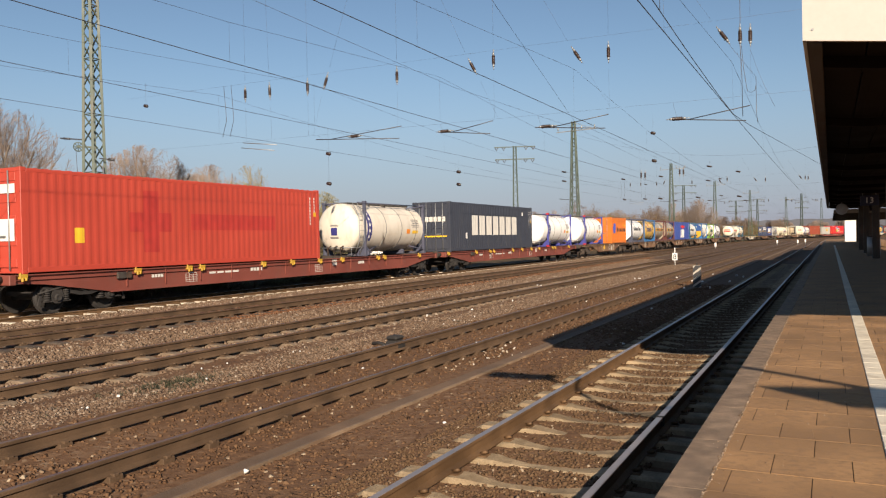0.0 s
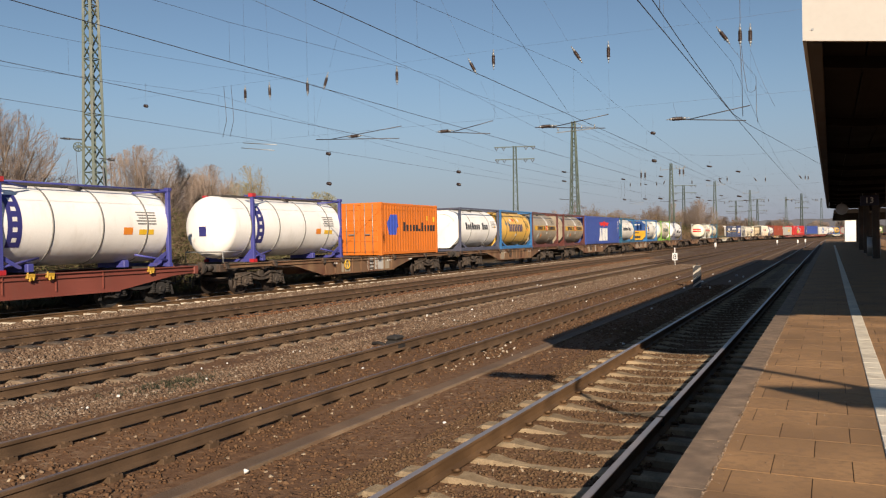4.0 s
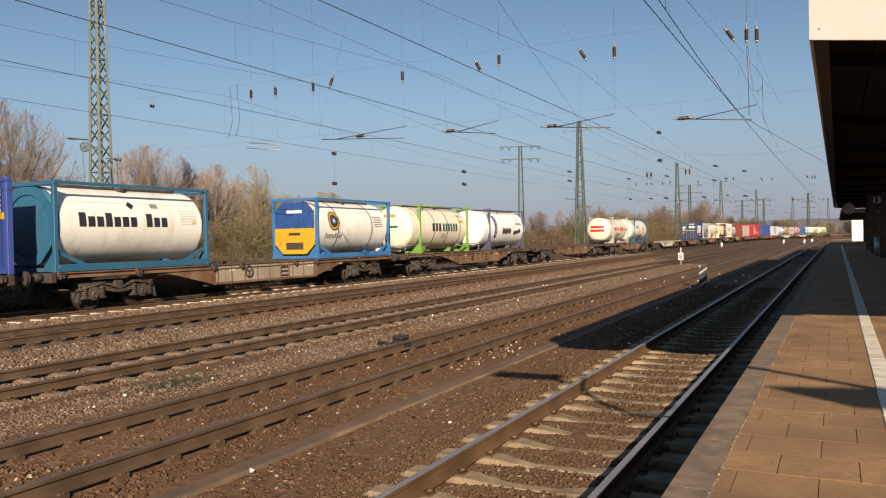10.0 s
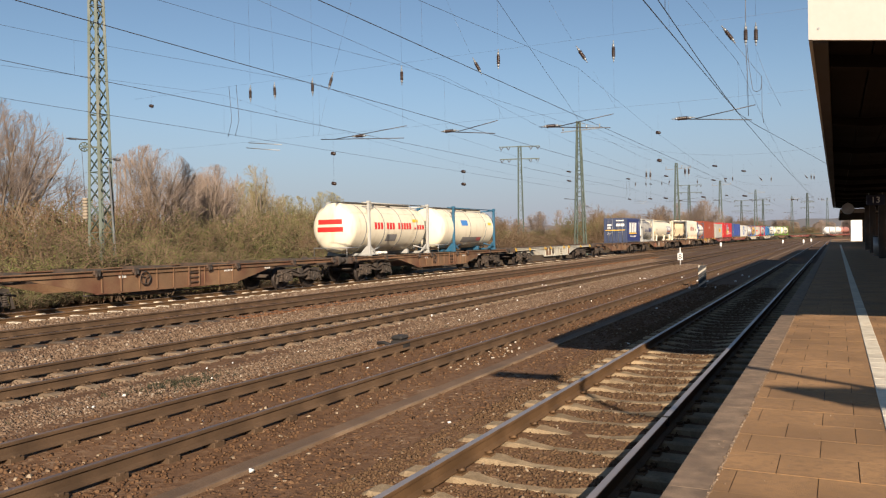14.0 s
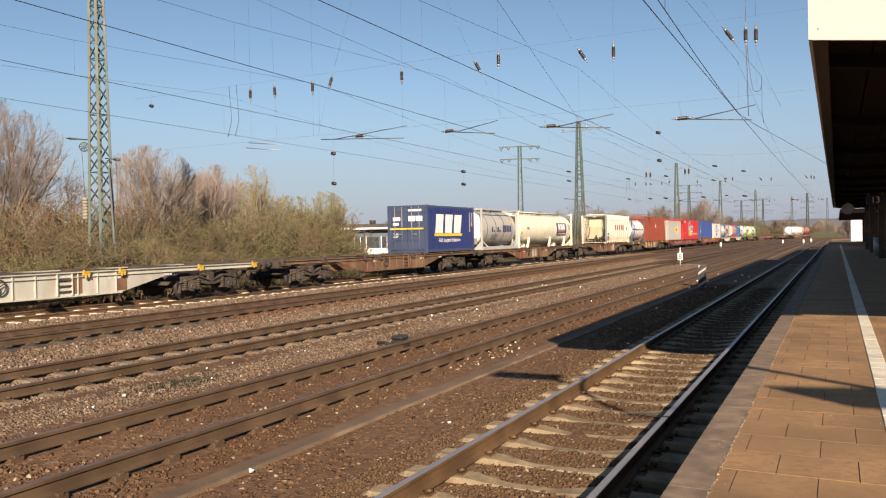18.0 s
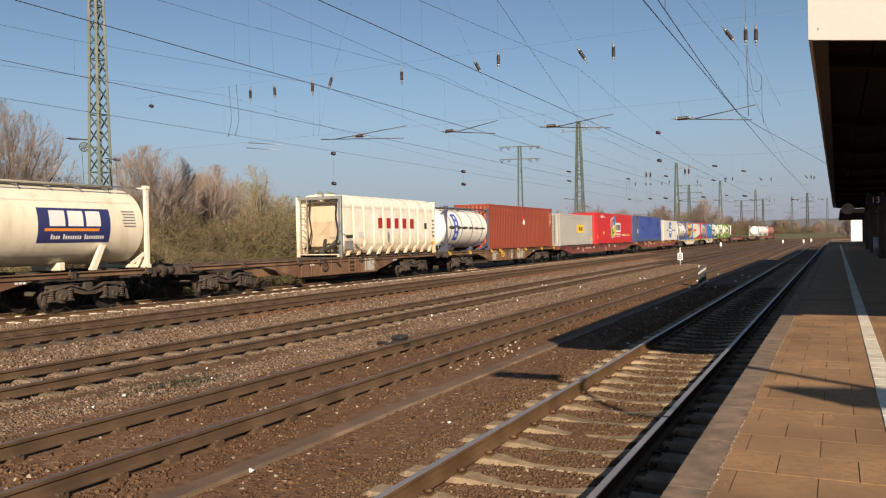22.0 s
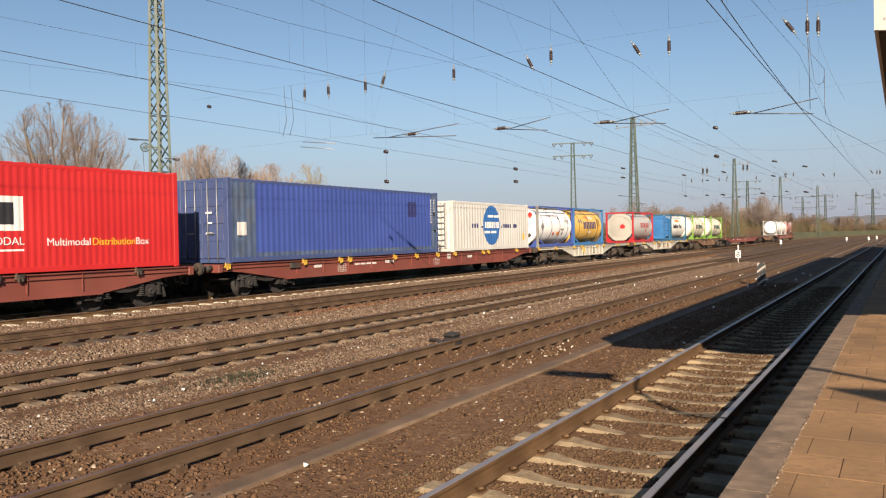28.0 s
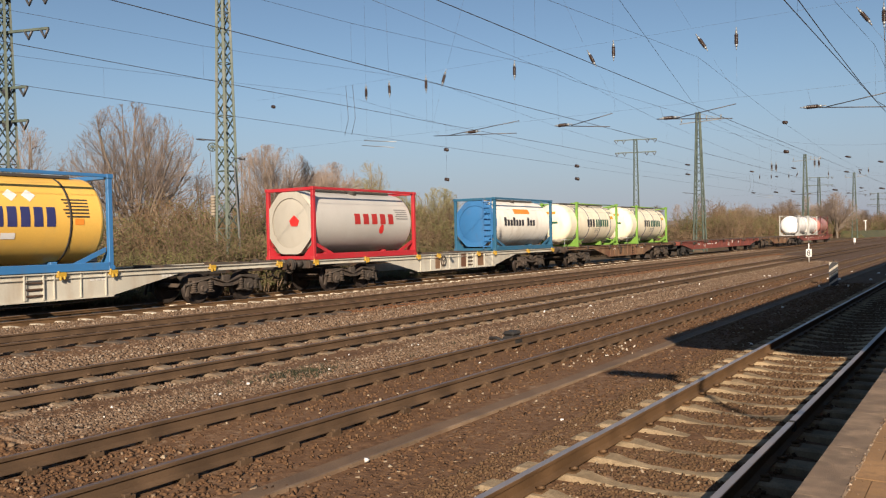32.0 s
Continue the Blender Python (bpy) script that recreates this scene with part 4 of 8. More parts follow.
LINE_INSULATORS = ((-24.42, 23.0, 7.54, 0.0, 1.06), (-15.74, 23.0, 5.07, 1.05, 1), (-25.18, 54.0, 7.08, 0.95, 1.87), (-26.63, 85.0, 9.27, 1.03, 2.79), (-7.89, 40.0, 7.1, 0.0, 1.28), (-11.78, 60.0, 7.58, 0.0, 1.92), (-11.11, 85.0, 8.99, 0.0, 2.69),
                   (-19.48, 82.7, 7.95, 0.0, 2.2), (-17.25, 83.2, 7.33, 0.0, 1.6), (-19.4, 82.8, 5.81, 0.0, 1.9), (-17.33, 83.2, 5.8, 0.0, 2.1), (-15.73, 83.5, 8.1, 0.0, 2.4), (-15.82, 83.5, 5.81, 0.0, 2.4),
                   (-14.41, 109.0, 9.11, 0.0, 2.9), (-15.71, 108.9, 6.92, 0.0, 3.2), (-10.73, 109.5, 10.13, 0.0, 3.2), (-10.63, 109.5, 6.88, 0.0, 3.2), (-12.84, 109.2, 7.04, 0.0, 2.2), (-12.95, 109.2, 9.27, 0.0, 2.2))
HANGING = ((-17.68, 83.1, 8.29), (-17.29, 83.2, 8.28), (-13.9, 83.9, 8.49), (-13.52, 83.9, 8.47))


def build_line_insulators():
    """Short dark insulators hung in pairs on a thin rope, and one on its own."""
    body = Mesh()
    body.tube([(-0.1, 0, 0), (-0.07, 0, 0), (0.07, 0, 0), (0.1, 0, 0)], 0.05, 8, True, [0.02, 0.06, 0.06, 0.02])
    body = body.data("insulator", M["ceramic"])
    for x, y, z, gap, k in LINE_INSULATORS:
        ob = thing("line_insulator", "small dark insulators on a thin hanging rope", "insulator", "line insulators", pose(x, y, z))
        for dz in ([0.0, -gap] if gap else [0.0]):
            part("insulator", body, None, ob, at=pose(0, 0, dz, 0, 12, 0)).scale = (k, k, k if y < 80 else k * 0.55)
        me = Mesh()
        me.tube([(0, 0, 0.9), (0, 0, -(gap or 0.1))], 0.0025, 4)
        part("rope", me, M["cable"], ob)
    for x, y, z in HANGING:
        ob = thing("hanging_insulator", "slim brown insulator on an overhead rope", "insulator", "hanging insulators", pose(x, y, z))
        part("insulator", INS, None, ob).scale = (1.7, 1.7, 1.7)
        me = Mesh()
        me.tube([(0, 0, 0.4), (0, 0, 2.4)], 0.003, 4)
        me.tube([(0, 0, -0.4), (0, 0, -2.4)], 0.003, 4)
        part("rope", me, M["cable"], ob)


build_line_insulators()


def build_wires():
    sup = [-37.0, 23.0, 85.5, 145.5, 210.0, 272.0, 334.0]
    for x, z, thick in ((-2.37, 5.26, 0.008), (-6.86, 5.59, 0.0075), (-11.35, 5.83, 0.008), (-16.3, 6.1, 0.0075), (-20.67, 6.15, 0.0065)):
        ob = thing("contact_wire", "thin dark overhead wire along a track", "overhead line", "contact wires")
        me = Mesh()
        ys = [y for a, b in zip(sup, sup[1:]) for y in [a + (b - a) * i / 6 for i in range(6)]] + [sup[-1]]
        sway = (lambda y: 0.4 * math.exp(-((y - 85.5) / 36) ** 2)) if x == -2.37 else (lambda y: 0.0)
        me.tube([(*along(x + sway(y), y)[0][:2], z) for y in ys], thick, 5)
        part("wire", me, M["cable"], ob)
        me = Mesh()
        hang = Mesh()
        pts = []
        for y in ys:
            a = max(v for v in sup if v <= y)
            b = min([v for v in sup if v > y] or [a + 60])
            u = (y - a) / (b - a)
            zz = z + 1.45 - 1.1 * (1 - (2 * u - 1) ** 2)
            pts.append((*along(x, y)[0][:2], zz))
            hang.tube([pts[-1], (*along(x + sway(y), y)[0][:2], z)], 0.0018, 4)
        me.tube(pts, 0.0038, 5)
        part("messenger_wire", me, M["cable"], ob)
        tagged(part("dropper_wire", hang, M["cable"], ob), kind="stuff")
    ob = thing("contact_wire", "second dark overhead wire that leaves over the platform roof", "overhead line", "contact wires")
    me = Mesh()
    me.tube([(-2.33, -37.0, 6.6), (-2.35, 0.0, 5.92), (-2.36, 8.0, 5.7), (-2.37, 12.0, 5.55), (-2.38, 16.0, 5.43), (-2.38, 20.0, 5.34), (-2.37, 23.2, 5.3), (-2.24, 26.8, 5.42), (-1.71, 32.9, 5.5), (-0.7, 42.5, 5.5), (0.3, 52.0, 5.5), (1.2, 60.5, 5.4)], 0.008, 5)
    part("wire", me, M["cable"], ob)
    part("dropper_wire", Mesh().tube([(-2.37, 12.7, 5.53), (-2.37, 12.75, 6.2)], 0.006, 4), M["cable"], ob)
    ob = thing("feeder_wire", "thin feeder wire from the mast tops", "overhead line")
    me = Mesh()
    me.tube([(-8.5, 0, 14.9), (-16.3, 39.7, 14.9), (-25.4, 85.5, 14.8), (-25.5, 145.5, 14.8)], 0.012, 5)
    part("wire", me, M["cable"], ob)
    me = Mesh()
    me.tube([(-24.8, 21, 13.9), (-24.8, 53, 13.2), (-24.8, 85.5, 13.9), (-24.8, 115, 13.2), (-24.8, 145.5, 13.9), (-24.8, 210, 13.9)], 0.010, 5)
    part("wire", me, M["cable"], ob)


build_wires()


# ---- plants ----
M["bark"] = mat("grey_brown_bark", (0.2, 0.16, 0.125), 0.9, 0, 0.25, 3.0, 30.0, 0.2)
M["twig"] = mat("brown_twig", (0.235, 0.182, 0.146), 0.9, 0, 0.2, 2.0, 20.0, 0.0, per_object=0.12)
M["twig_olive"] = mat("olive_twig", (0.26, 0.22, 0.105), 0.9, 0, 0.2, 2.0, 20.0, 0.0, per_object=0.1)
M["twig_pale"] = mat("pale_twig", (0.25, 0.205, 0.125), 0.9, 0, 0.2, 2.0, 20.0, 0.0, per_object=0.12)
M["scrub"] = mat("brown_scrub", (0.155, 0.096, 0.047), 0.95, 0, 0.3, 1.0, 8.0, 0.0, per_object=0.3)
M["scrub_green"] = mat("green_brown_scrub", (0.125, 0.126, 0.042), 0.95, 0, 0.3, 1.0, 8.0, 0.0, per_object=0.2)
M["brush"] = mat("warm_brushwood", (0.17, 0.115, 0.072), 0.9, 0, 0.2, 2.0, 20.0, 0.0, per_object=0.15)
M["bud"] = mat("spring_bud", (0.3, 0.28, 0.15), 0.8, 0, 0.25, 2.0, 10.0, 0.0, per_object=0.1)


def limb(me, a, b, r0, r1, n=4):
    a, b = Vector(a), Vector(b)
    me.tube([a, b], r0, n, False, [r0, r1])


def grow_tree(height, width, seed, limbs=8, buds=0, upright=0.5, dense=1.0):
    """A bare tree: a short trunk that soon splits into long limbs, which fan out and bear branches, side shoots and fine twigs; optional buds."""
    rnd = random.Random(seed)
    wood, fine, leaf = Mesh(), Mesh(), Mesh()

    def inside(p):
        """Within the rounded outline of the crown, a little uneven."""
        k = 1.0 + 0.13 * noise.noise(Vector((p.x * 0.8 + seed, p.y * 0.8, p.z * 0.8)))
        low = 0.42 * height
        return math.hypot(p.x, p.y) / (width / 2) < k * (math.sqrt(max(0.0, 1 - ((p.z - low) / (height - low)) ** 2)) if p.z > low else 0.45 + 0.55 * p.z / low)

    def bend(d, amount, rise):
        return (d + Vector((rnd.gauss(0, amount), rnd.gauss(0, amount), rise))).normalized()

    def branch(p, d, L, r, lev):
        """One shoot in short pieces, with its side shoots; lev 1: limb, 2: branch, 3: side shoot, 4: twig."""
        n = (0, 7, 5, 2, 1)[lev]
        for k in range(n):
            d = bend(d, (0, 0.06, 0.08, 0.1, 0.1)[lev], (0, 0.05, 0.05, 0.05, 0.04)[lev])
            q = p + d * (L / n)
            if lev > 1 and not inside(q):
                q = p + d * (L / n) * rnd.uniform(0.15, 0.5)
                if not inside(q):
                    return
            if lev == 1 and not inside(q):
                return
            limb(wood if lev == 1 and k < 5 else fine, p, q, r, r * 0.84, 5 if lev == 1 else 3)
            r *= 0.84
            if lev < 4 and (k > 0 or lev > 1):
                kids = (0, 2.8, 2.5, 2.0)[lev] * dense
                for _ in range(int(kids + rnd.random())):
                    side = d.orthogonal().normalized()
                    a = rnd.uniform(0, 2 * math.pi)
                    side = side * math.cos(a) + d.cross(side) * math.sin(a)
                    nd = (d + side * rnd.uniform(0.4, 0.85)).normalized()
                    share = (1.0 - 0.62 * k / n) * rnd.uniform(0.7, 1.15)
                    branch(p.lerp(q, rnd.random()), nd, L * share * (0, 0.44, 0.48, 0.55)[lev], max(0.0055, r * 0.5), lev + 1)
            if lev >= 3:
                for _ in range(buds):
                    c = p.lerp(q, rnd.random()) + Vector((rnd.gauss(0, 0.05), rnd.gauss(0, 0.05), rnd.gauss(0, 0.05)))
                    u = Vector((rnd.gauss(0, 1), rnd.gauss(0, 1), rnd.gauss(0, 1))).normalized() * 0.03
                    w = u.orthogonal().normalized() * 0.018
                    leaf.add([c - u, c + w, c + u, c - w], [(0, 1, 2, 3)])
            p = q

    foot = Vector((0, 0, 0))
    fork = Vector((rnd.gauss(0, 0.1), rnd.gauss(0, 0.1), height * 0.17))
    limb(wood, foot, fork, height * 0.024, height * 0.017, 7)
    for k in range(limbs):
        a = 2 * math.pi * (k + rnd.random() * 0.6) / limbs
        lean = upright * (0.2 + 1.3 * rnd.random()) if k > 1 else 0.12
        d = Vector((math.cos(a) * lean, math.sin(a) * lean, 1.0)).normalized()
        branch(foot.lerp(fork, rnd.uniform(0.7, 1.0)), d, height * rnd.uniform(0.85, 1.0), height * 0.0105, 1)
    return wood, fine, leaf


def grow_bush(seed, height=2.6, width=2.4, stems=70, leafy=0.5):
    """Scrub: many thin stems from the ground, each with side shoots and small dry leaves."""
    rnd = random.Random(seed)
    wood, leaf = Mesh(), Mesh()
    for _ in range(stems):
        a = rnd.uniform(0, 2 * math.pi)
        rr = width / 2 * math.sqrt(rnd.random())
        p = Vector((rr * math.cos(a), rr * math.sin(a), 0))
        d = Vector((math.cos(a) * rr * 0.35 + rnd.gauss(0, 0.25), math.sin(a) * rr * 0.35 + rnd.gauss(0, 0.25), 1.6)).normalized()
        L = height * rnd.uniform(0.55, 1.05)
        q = p + d * L * 0.5
        e = q + (d + Vector((rnd.gauss(0, 0.25), rnd.gauss(0, 0.25), 0))).normalized() * L * 0.5
        limb(wood, p, q, 0.022, 0.015, 3)
        limb(wood, q, e, 0.015, 0.006, 3)
        for _ in range(15):
            t = rnd.uniform(0.15, 1.0)
            b = p.lerp(q, t * 2) if t < 0.5 else q.lerp(e, t * 2 - 1)
            s = Vector((rnd.gauss(0, 1), rnd.gauss(0, 1), rnd.uniform(0.1, 1.2))).normalized() * L * rnd.uniform(0.12, 0.32)
            limb(wood, b, b + s, 0.01, 0.005, 3)
            for _ in range(int(leafy * 11)):
                c = b + s * rnd.random() + Vector((rnd.gauss(0, 0.06), rnd.gauss(0, 0.06), rnd.gauss(0, 0.06)))
                u = Vector((rnd.gauss(0, 1), rnd.gauss(0, 1), rnd.gauss(0, 1))).normalized() * rnd.uniform(0.028, 0.055)
                w = u.orthogonal().normalized() * 0.022
                leaf.add([c - u, c + w, c + u, c - w], [(0, 1, 2, 3)])
    return wood, leaf


def raw(mesh, name, material):
    """Mesh data without the pass that settles the faces, for twigs and leaves."""
    me = bpy.data.meshes.new(name)
    me.from_pydata(mesh.v, [], mesh.f)
    me.materials.append(material)
    return me


def build_plants():
    rnd = random.Random(11)
    kinds = []
    for s, (h, w, n, buds, up, dense) in enumerate(((9.7, 8.6, 17, 0, 0.8, 0.95), (8.4, 7.0, 13, 0, 0.7, 0.93), (8.1, 4.6, 9, 1, 0.5, 0.82), (6.0, 5.2, 13, 2, 0.65, 0.86), (8.6, 4.6, 6, 0, 0.5, 0.66))):
        wd, f, l = grow_tree(h, w, 100 + s, n, buds, up, dense)
        coat = ("twig", "twig", "twig_pale", "twig_olive", "twig")[s]
        kinds.append((raw(wd, "trunk", M["bark"]), raw(f, "crown", M[coat]), raw(l, "foliage", M["bud"]) if buds else None))
    names = ("wide bare tree with a round fan of grey-brown twigs", "bare tree with upright grey-brown limbs", "slender young tree with pale twigs and first buds", "olive green budding tree with many upright stems", "thin bare tree with few branches")

    def tree(x, y, kind, size=1.0):
        ob = thing("tree", names[kind], "tree", "trees behind the tracks", pose(x, y, -0.05, 0, 0, rnd.uniform(0, 360)))
        ob.scale = (size, size, size)
        tr, cr, bu = kinds[kind]
        part("trunk", tr, None, ob)
        part("crown", cr, None, ob)
        if bu:
            part("foliage", bu, None, ob)
    for x, y, k, s in ((-38.2, 25.8, 0, 1.0), (-44.3, 23.2, 4, 1.03), (-47.5, 21.5, 4, 0.95), (-36.0, 28.3, 4, 0.68), (-36.4, 34.2, 1, 0.96), (-40.5, 35.5, 4, 0.92), (-38.2, 41.2, 1, 0.9), (-41.5, 44.0, 1, 0.86),
                       (-39.0, 46.9, 2, 1.0), (-40.5, 50.5, 4, 0.7), (-35.7, 50.7, 3, 1.0), (-41.2, 42.8, 1, 0.84), (-42.0, 48.6, 3, 1.16), (-39.5, 51.5, 3, 0.98), (-42, 12, 0, 1.0), (-37, 8, 1, 1.0), (-50, 8, 0, 1.0), (-41.7, 79.8, 2, 0.68), (-43.5, 82.5, 2, 0.6), (-45.5, 90.0, 4, 0.62),
                       (-48, 104, 1, 0.6), (-40, 112, 1, 0.72), (-39, 119, 4, 0.75), (-35, 128, 1, 0.75), (-33.5, 138.0, 1, 0.8), (-60, 60, 1, 0.8), (-33, 170, 1, 1.0), (-31.5, 180, 4, 1.1), (-28.2, 197.5, 0, 1.1), (-31.0, 201.0, 1, 1.1), (-34.5, 206.0, 1, 0.95),
                       (-40, 240, 1, 0.95), (-58, 140, 1, 0.75), (-62, 160, 1, 0.75), (-40, 160, 1, 0.8), (-70, 120, 1, 0.7), (-30, 262, 0, 0.8), (-25, 274, 1, 0.85), (-34, 285, 1, 1.0), (-20, 318, 1, 0.85), (-28, 330, 0, 0.9)):
        tree(x, y, k, s)
    # bare woods beyond the bend
    for k in range(46):
        a, d = rnd.uniform(-2.0, 9.5), rnd.uniform(330, 470)
        tree(-d * math.sin(math.radians(a)), d * math.cos(math.radians(a)), rnd.choice((0, 1, 1, 4)), rnd.uniform(0.55, 0.9))
    bushes = []
    for s, (h, w, leafy, mt) in enumerate(((2.6, 2.6, 0.46, "scrub"), (3.2, 2.8, 0.46, "scrub"), (2.2, 2.8, 0.74, "scrub_green"), (2.9, 2.6, 0.64, "scrub_green"))):
        wd, lf = grow_bush(200 + s, h, w, 60, leafy)
        bushes.append((raw(wd, "brushwood", M["brush"]), raw(lf, "foliage", M[mt])))

    def bush(x, y, k, s, sz=None):
        ob = thing("bush", ("dense brown leafless scrub bush", "tall brown scrub bush", "low scrub bush with greenish shoots", "olive green scrub bush")[k], "bush", "scrub along the line", pose(x, y, -0.05, 0, 0, rnd.uniform(0, 360)))
        ob.scale = (s, s, sz or s)
        part("brushwood", bushes[k][0], None, ob)
        part("foliage", bushes[k][1], None, ob)
    for row, (x0, step) in enumerate(((-29.5, 2.0), (-31.5, 1.9), (-34.0, 2.0), (-37.0, 2.3))):
        y = 2.0 + row
        while y < min(56.0, 1.5 * -x0):
            k = rnd.choice((0, 3, 3, 2, 3, 1)) if row else rnd.choice((2, 2, 3, 3))
            hgt = rnd.uniform(0.62, 1.25) * (0.62 if row == 0 else 1.0 + 0.1 * row)
            if y > 52:
                hgt *= 0.8
            bush(x0 + rnd.uniform(-0.8, 0.8), y, k, rnd.uniform(0.95, 1.25), hgt)
            y += step * rnd.uniform(0.8, 1.2)
    for x0, ya, yb, step, hh in ((-25.3, 8, 44, 1.9, 0.3), (-27.2, 6, 46, 1.8, 0.5), (-30, 47, 75, 2.6, 0.3), (-33, 50, 66, 2.6, 0.3), (-32, 80, 108, 2.4, 0.75), (-36, 76, 110, 2.6, 1.15), (-31, 112, 150, 2.6, 1.65), (-34, 110, 150, 3.0, 1.85), (-31.5, 150, 260, 3.6, 1.75), (-36, 150, 260, 4.0, 2.1), (-33, 262, 330, 4.0, 1.6), (-44, 255, 340, 5.0, 2.2)):
        y = ya
        while y < yb:
            px, _ = along(x0, y)
            bush(px.x + rnd.uniform(-1, 1), px.y, (rnd.choice((2, 3, 2)) if x0 > -28 else rnd.choice((0, 1, 3, 2))), rnd.uniform(1.0, 1.4) * (0.8 if x0 > -28 else 1.0), hh * rnd.uniform(0.7, 1.2))
            y += step * rnd.uniform(0.8, 1.2)
    for x, y, k, hh in ((-42.9, 76.9, 0, 1.05), (-40.8, 75.7, 1, 1.40), (-41.6, 79.8, 0, 1.50), (-38.9, 77.8, 3, 1.35), (-39.3, 82.1, 1, 1.50), (-37.1, 80.9, 0, 1.30), (-37.9, 86.0, 1, 1.40)):
        bush(x, y, k, 1.45, hh)
    for x, y, k, hh in ((-24.9, 18.6, 2, 0.75), (-24.6, 20.0, 3, 0.85), (-24.5, 21.2, 2, 1.0), (-24.3, 22.3, 3, 0.8), (-26.8, 20.6, 3, 1.0), (-26.9, 23.4, 2, 1.1), (-27.6, 25.5, 3, 1.0)):
        bush(x, y, k, 0.85, hh)
    # tufts of weed between the tracks
    me = Mesh()
    for _ in range(170):
        cx, cy = (rnd.gauss(-9.35, 0.2), rnd.gauss(9.3, 0.5)) if rnd.random() < 0.75 else (rnd.uniform(-9.8, -8.6), rnd.uniform(6, 20))
        for _ in range(5):
            a = rnd.uniform(0, 6.28)
            h = rnd.uniform(0.03, 0.08)
            p = Vector((cx + rnd.gauss(0, 0.03), cy + rnd.gauss(0, 0.03), -0.22))
            w = Vector((math.cos(a), math.sin(a), 0)) * 0.008
            me.add([p - w, p + w, p + Vector((rnd.gauss(0, 0.03), rnd.gauss(0, 0.03), h))], [(0, 1, 2)])
    tagged(new("weeds", raw(me, "weeds", mat("weed_green", (0.036, 0.038, 0.018), 0.8, 0, 0.3))), "small green weeds in the ballast", "weeds", kind="stuff")


build_plants()


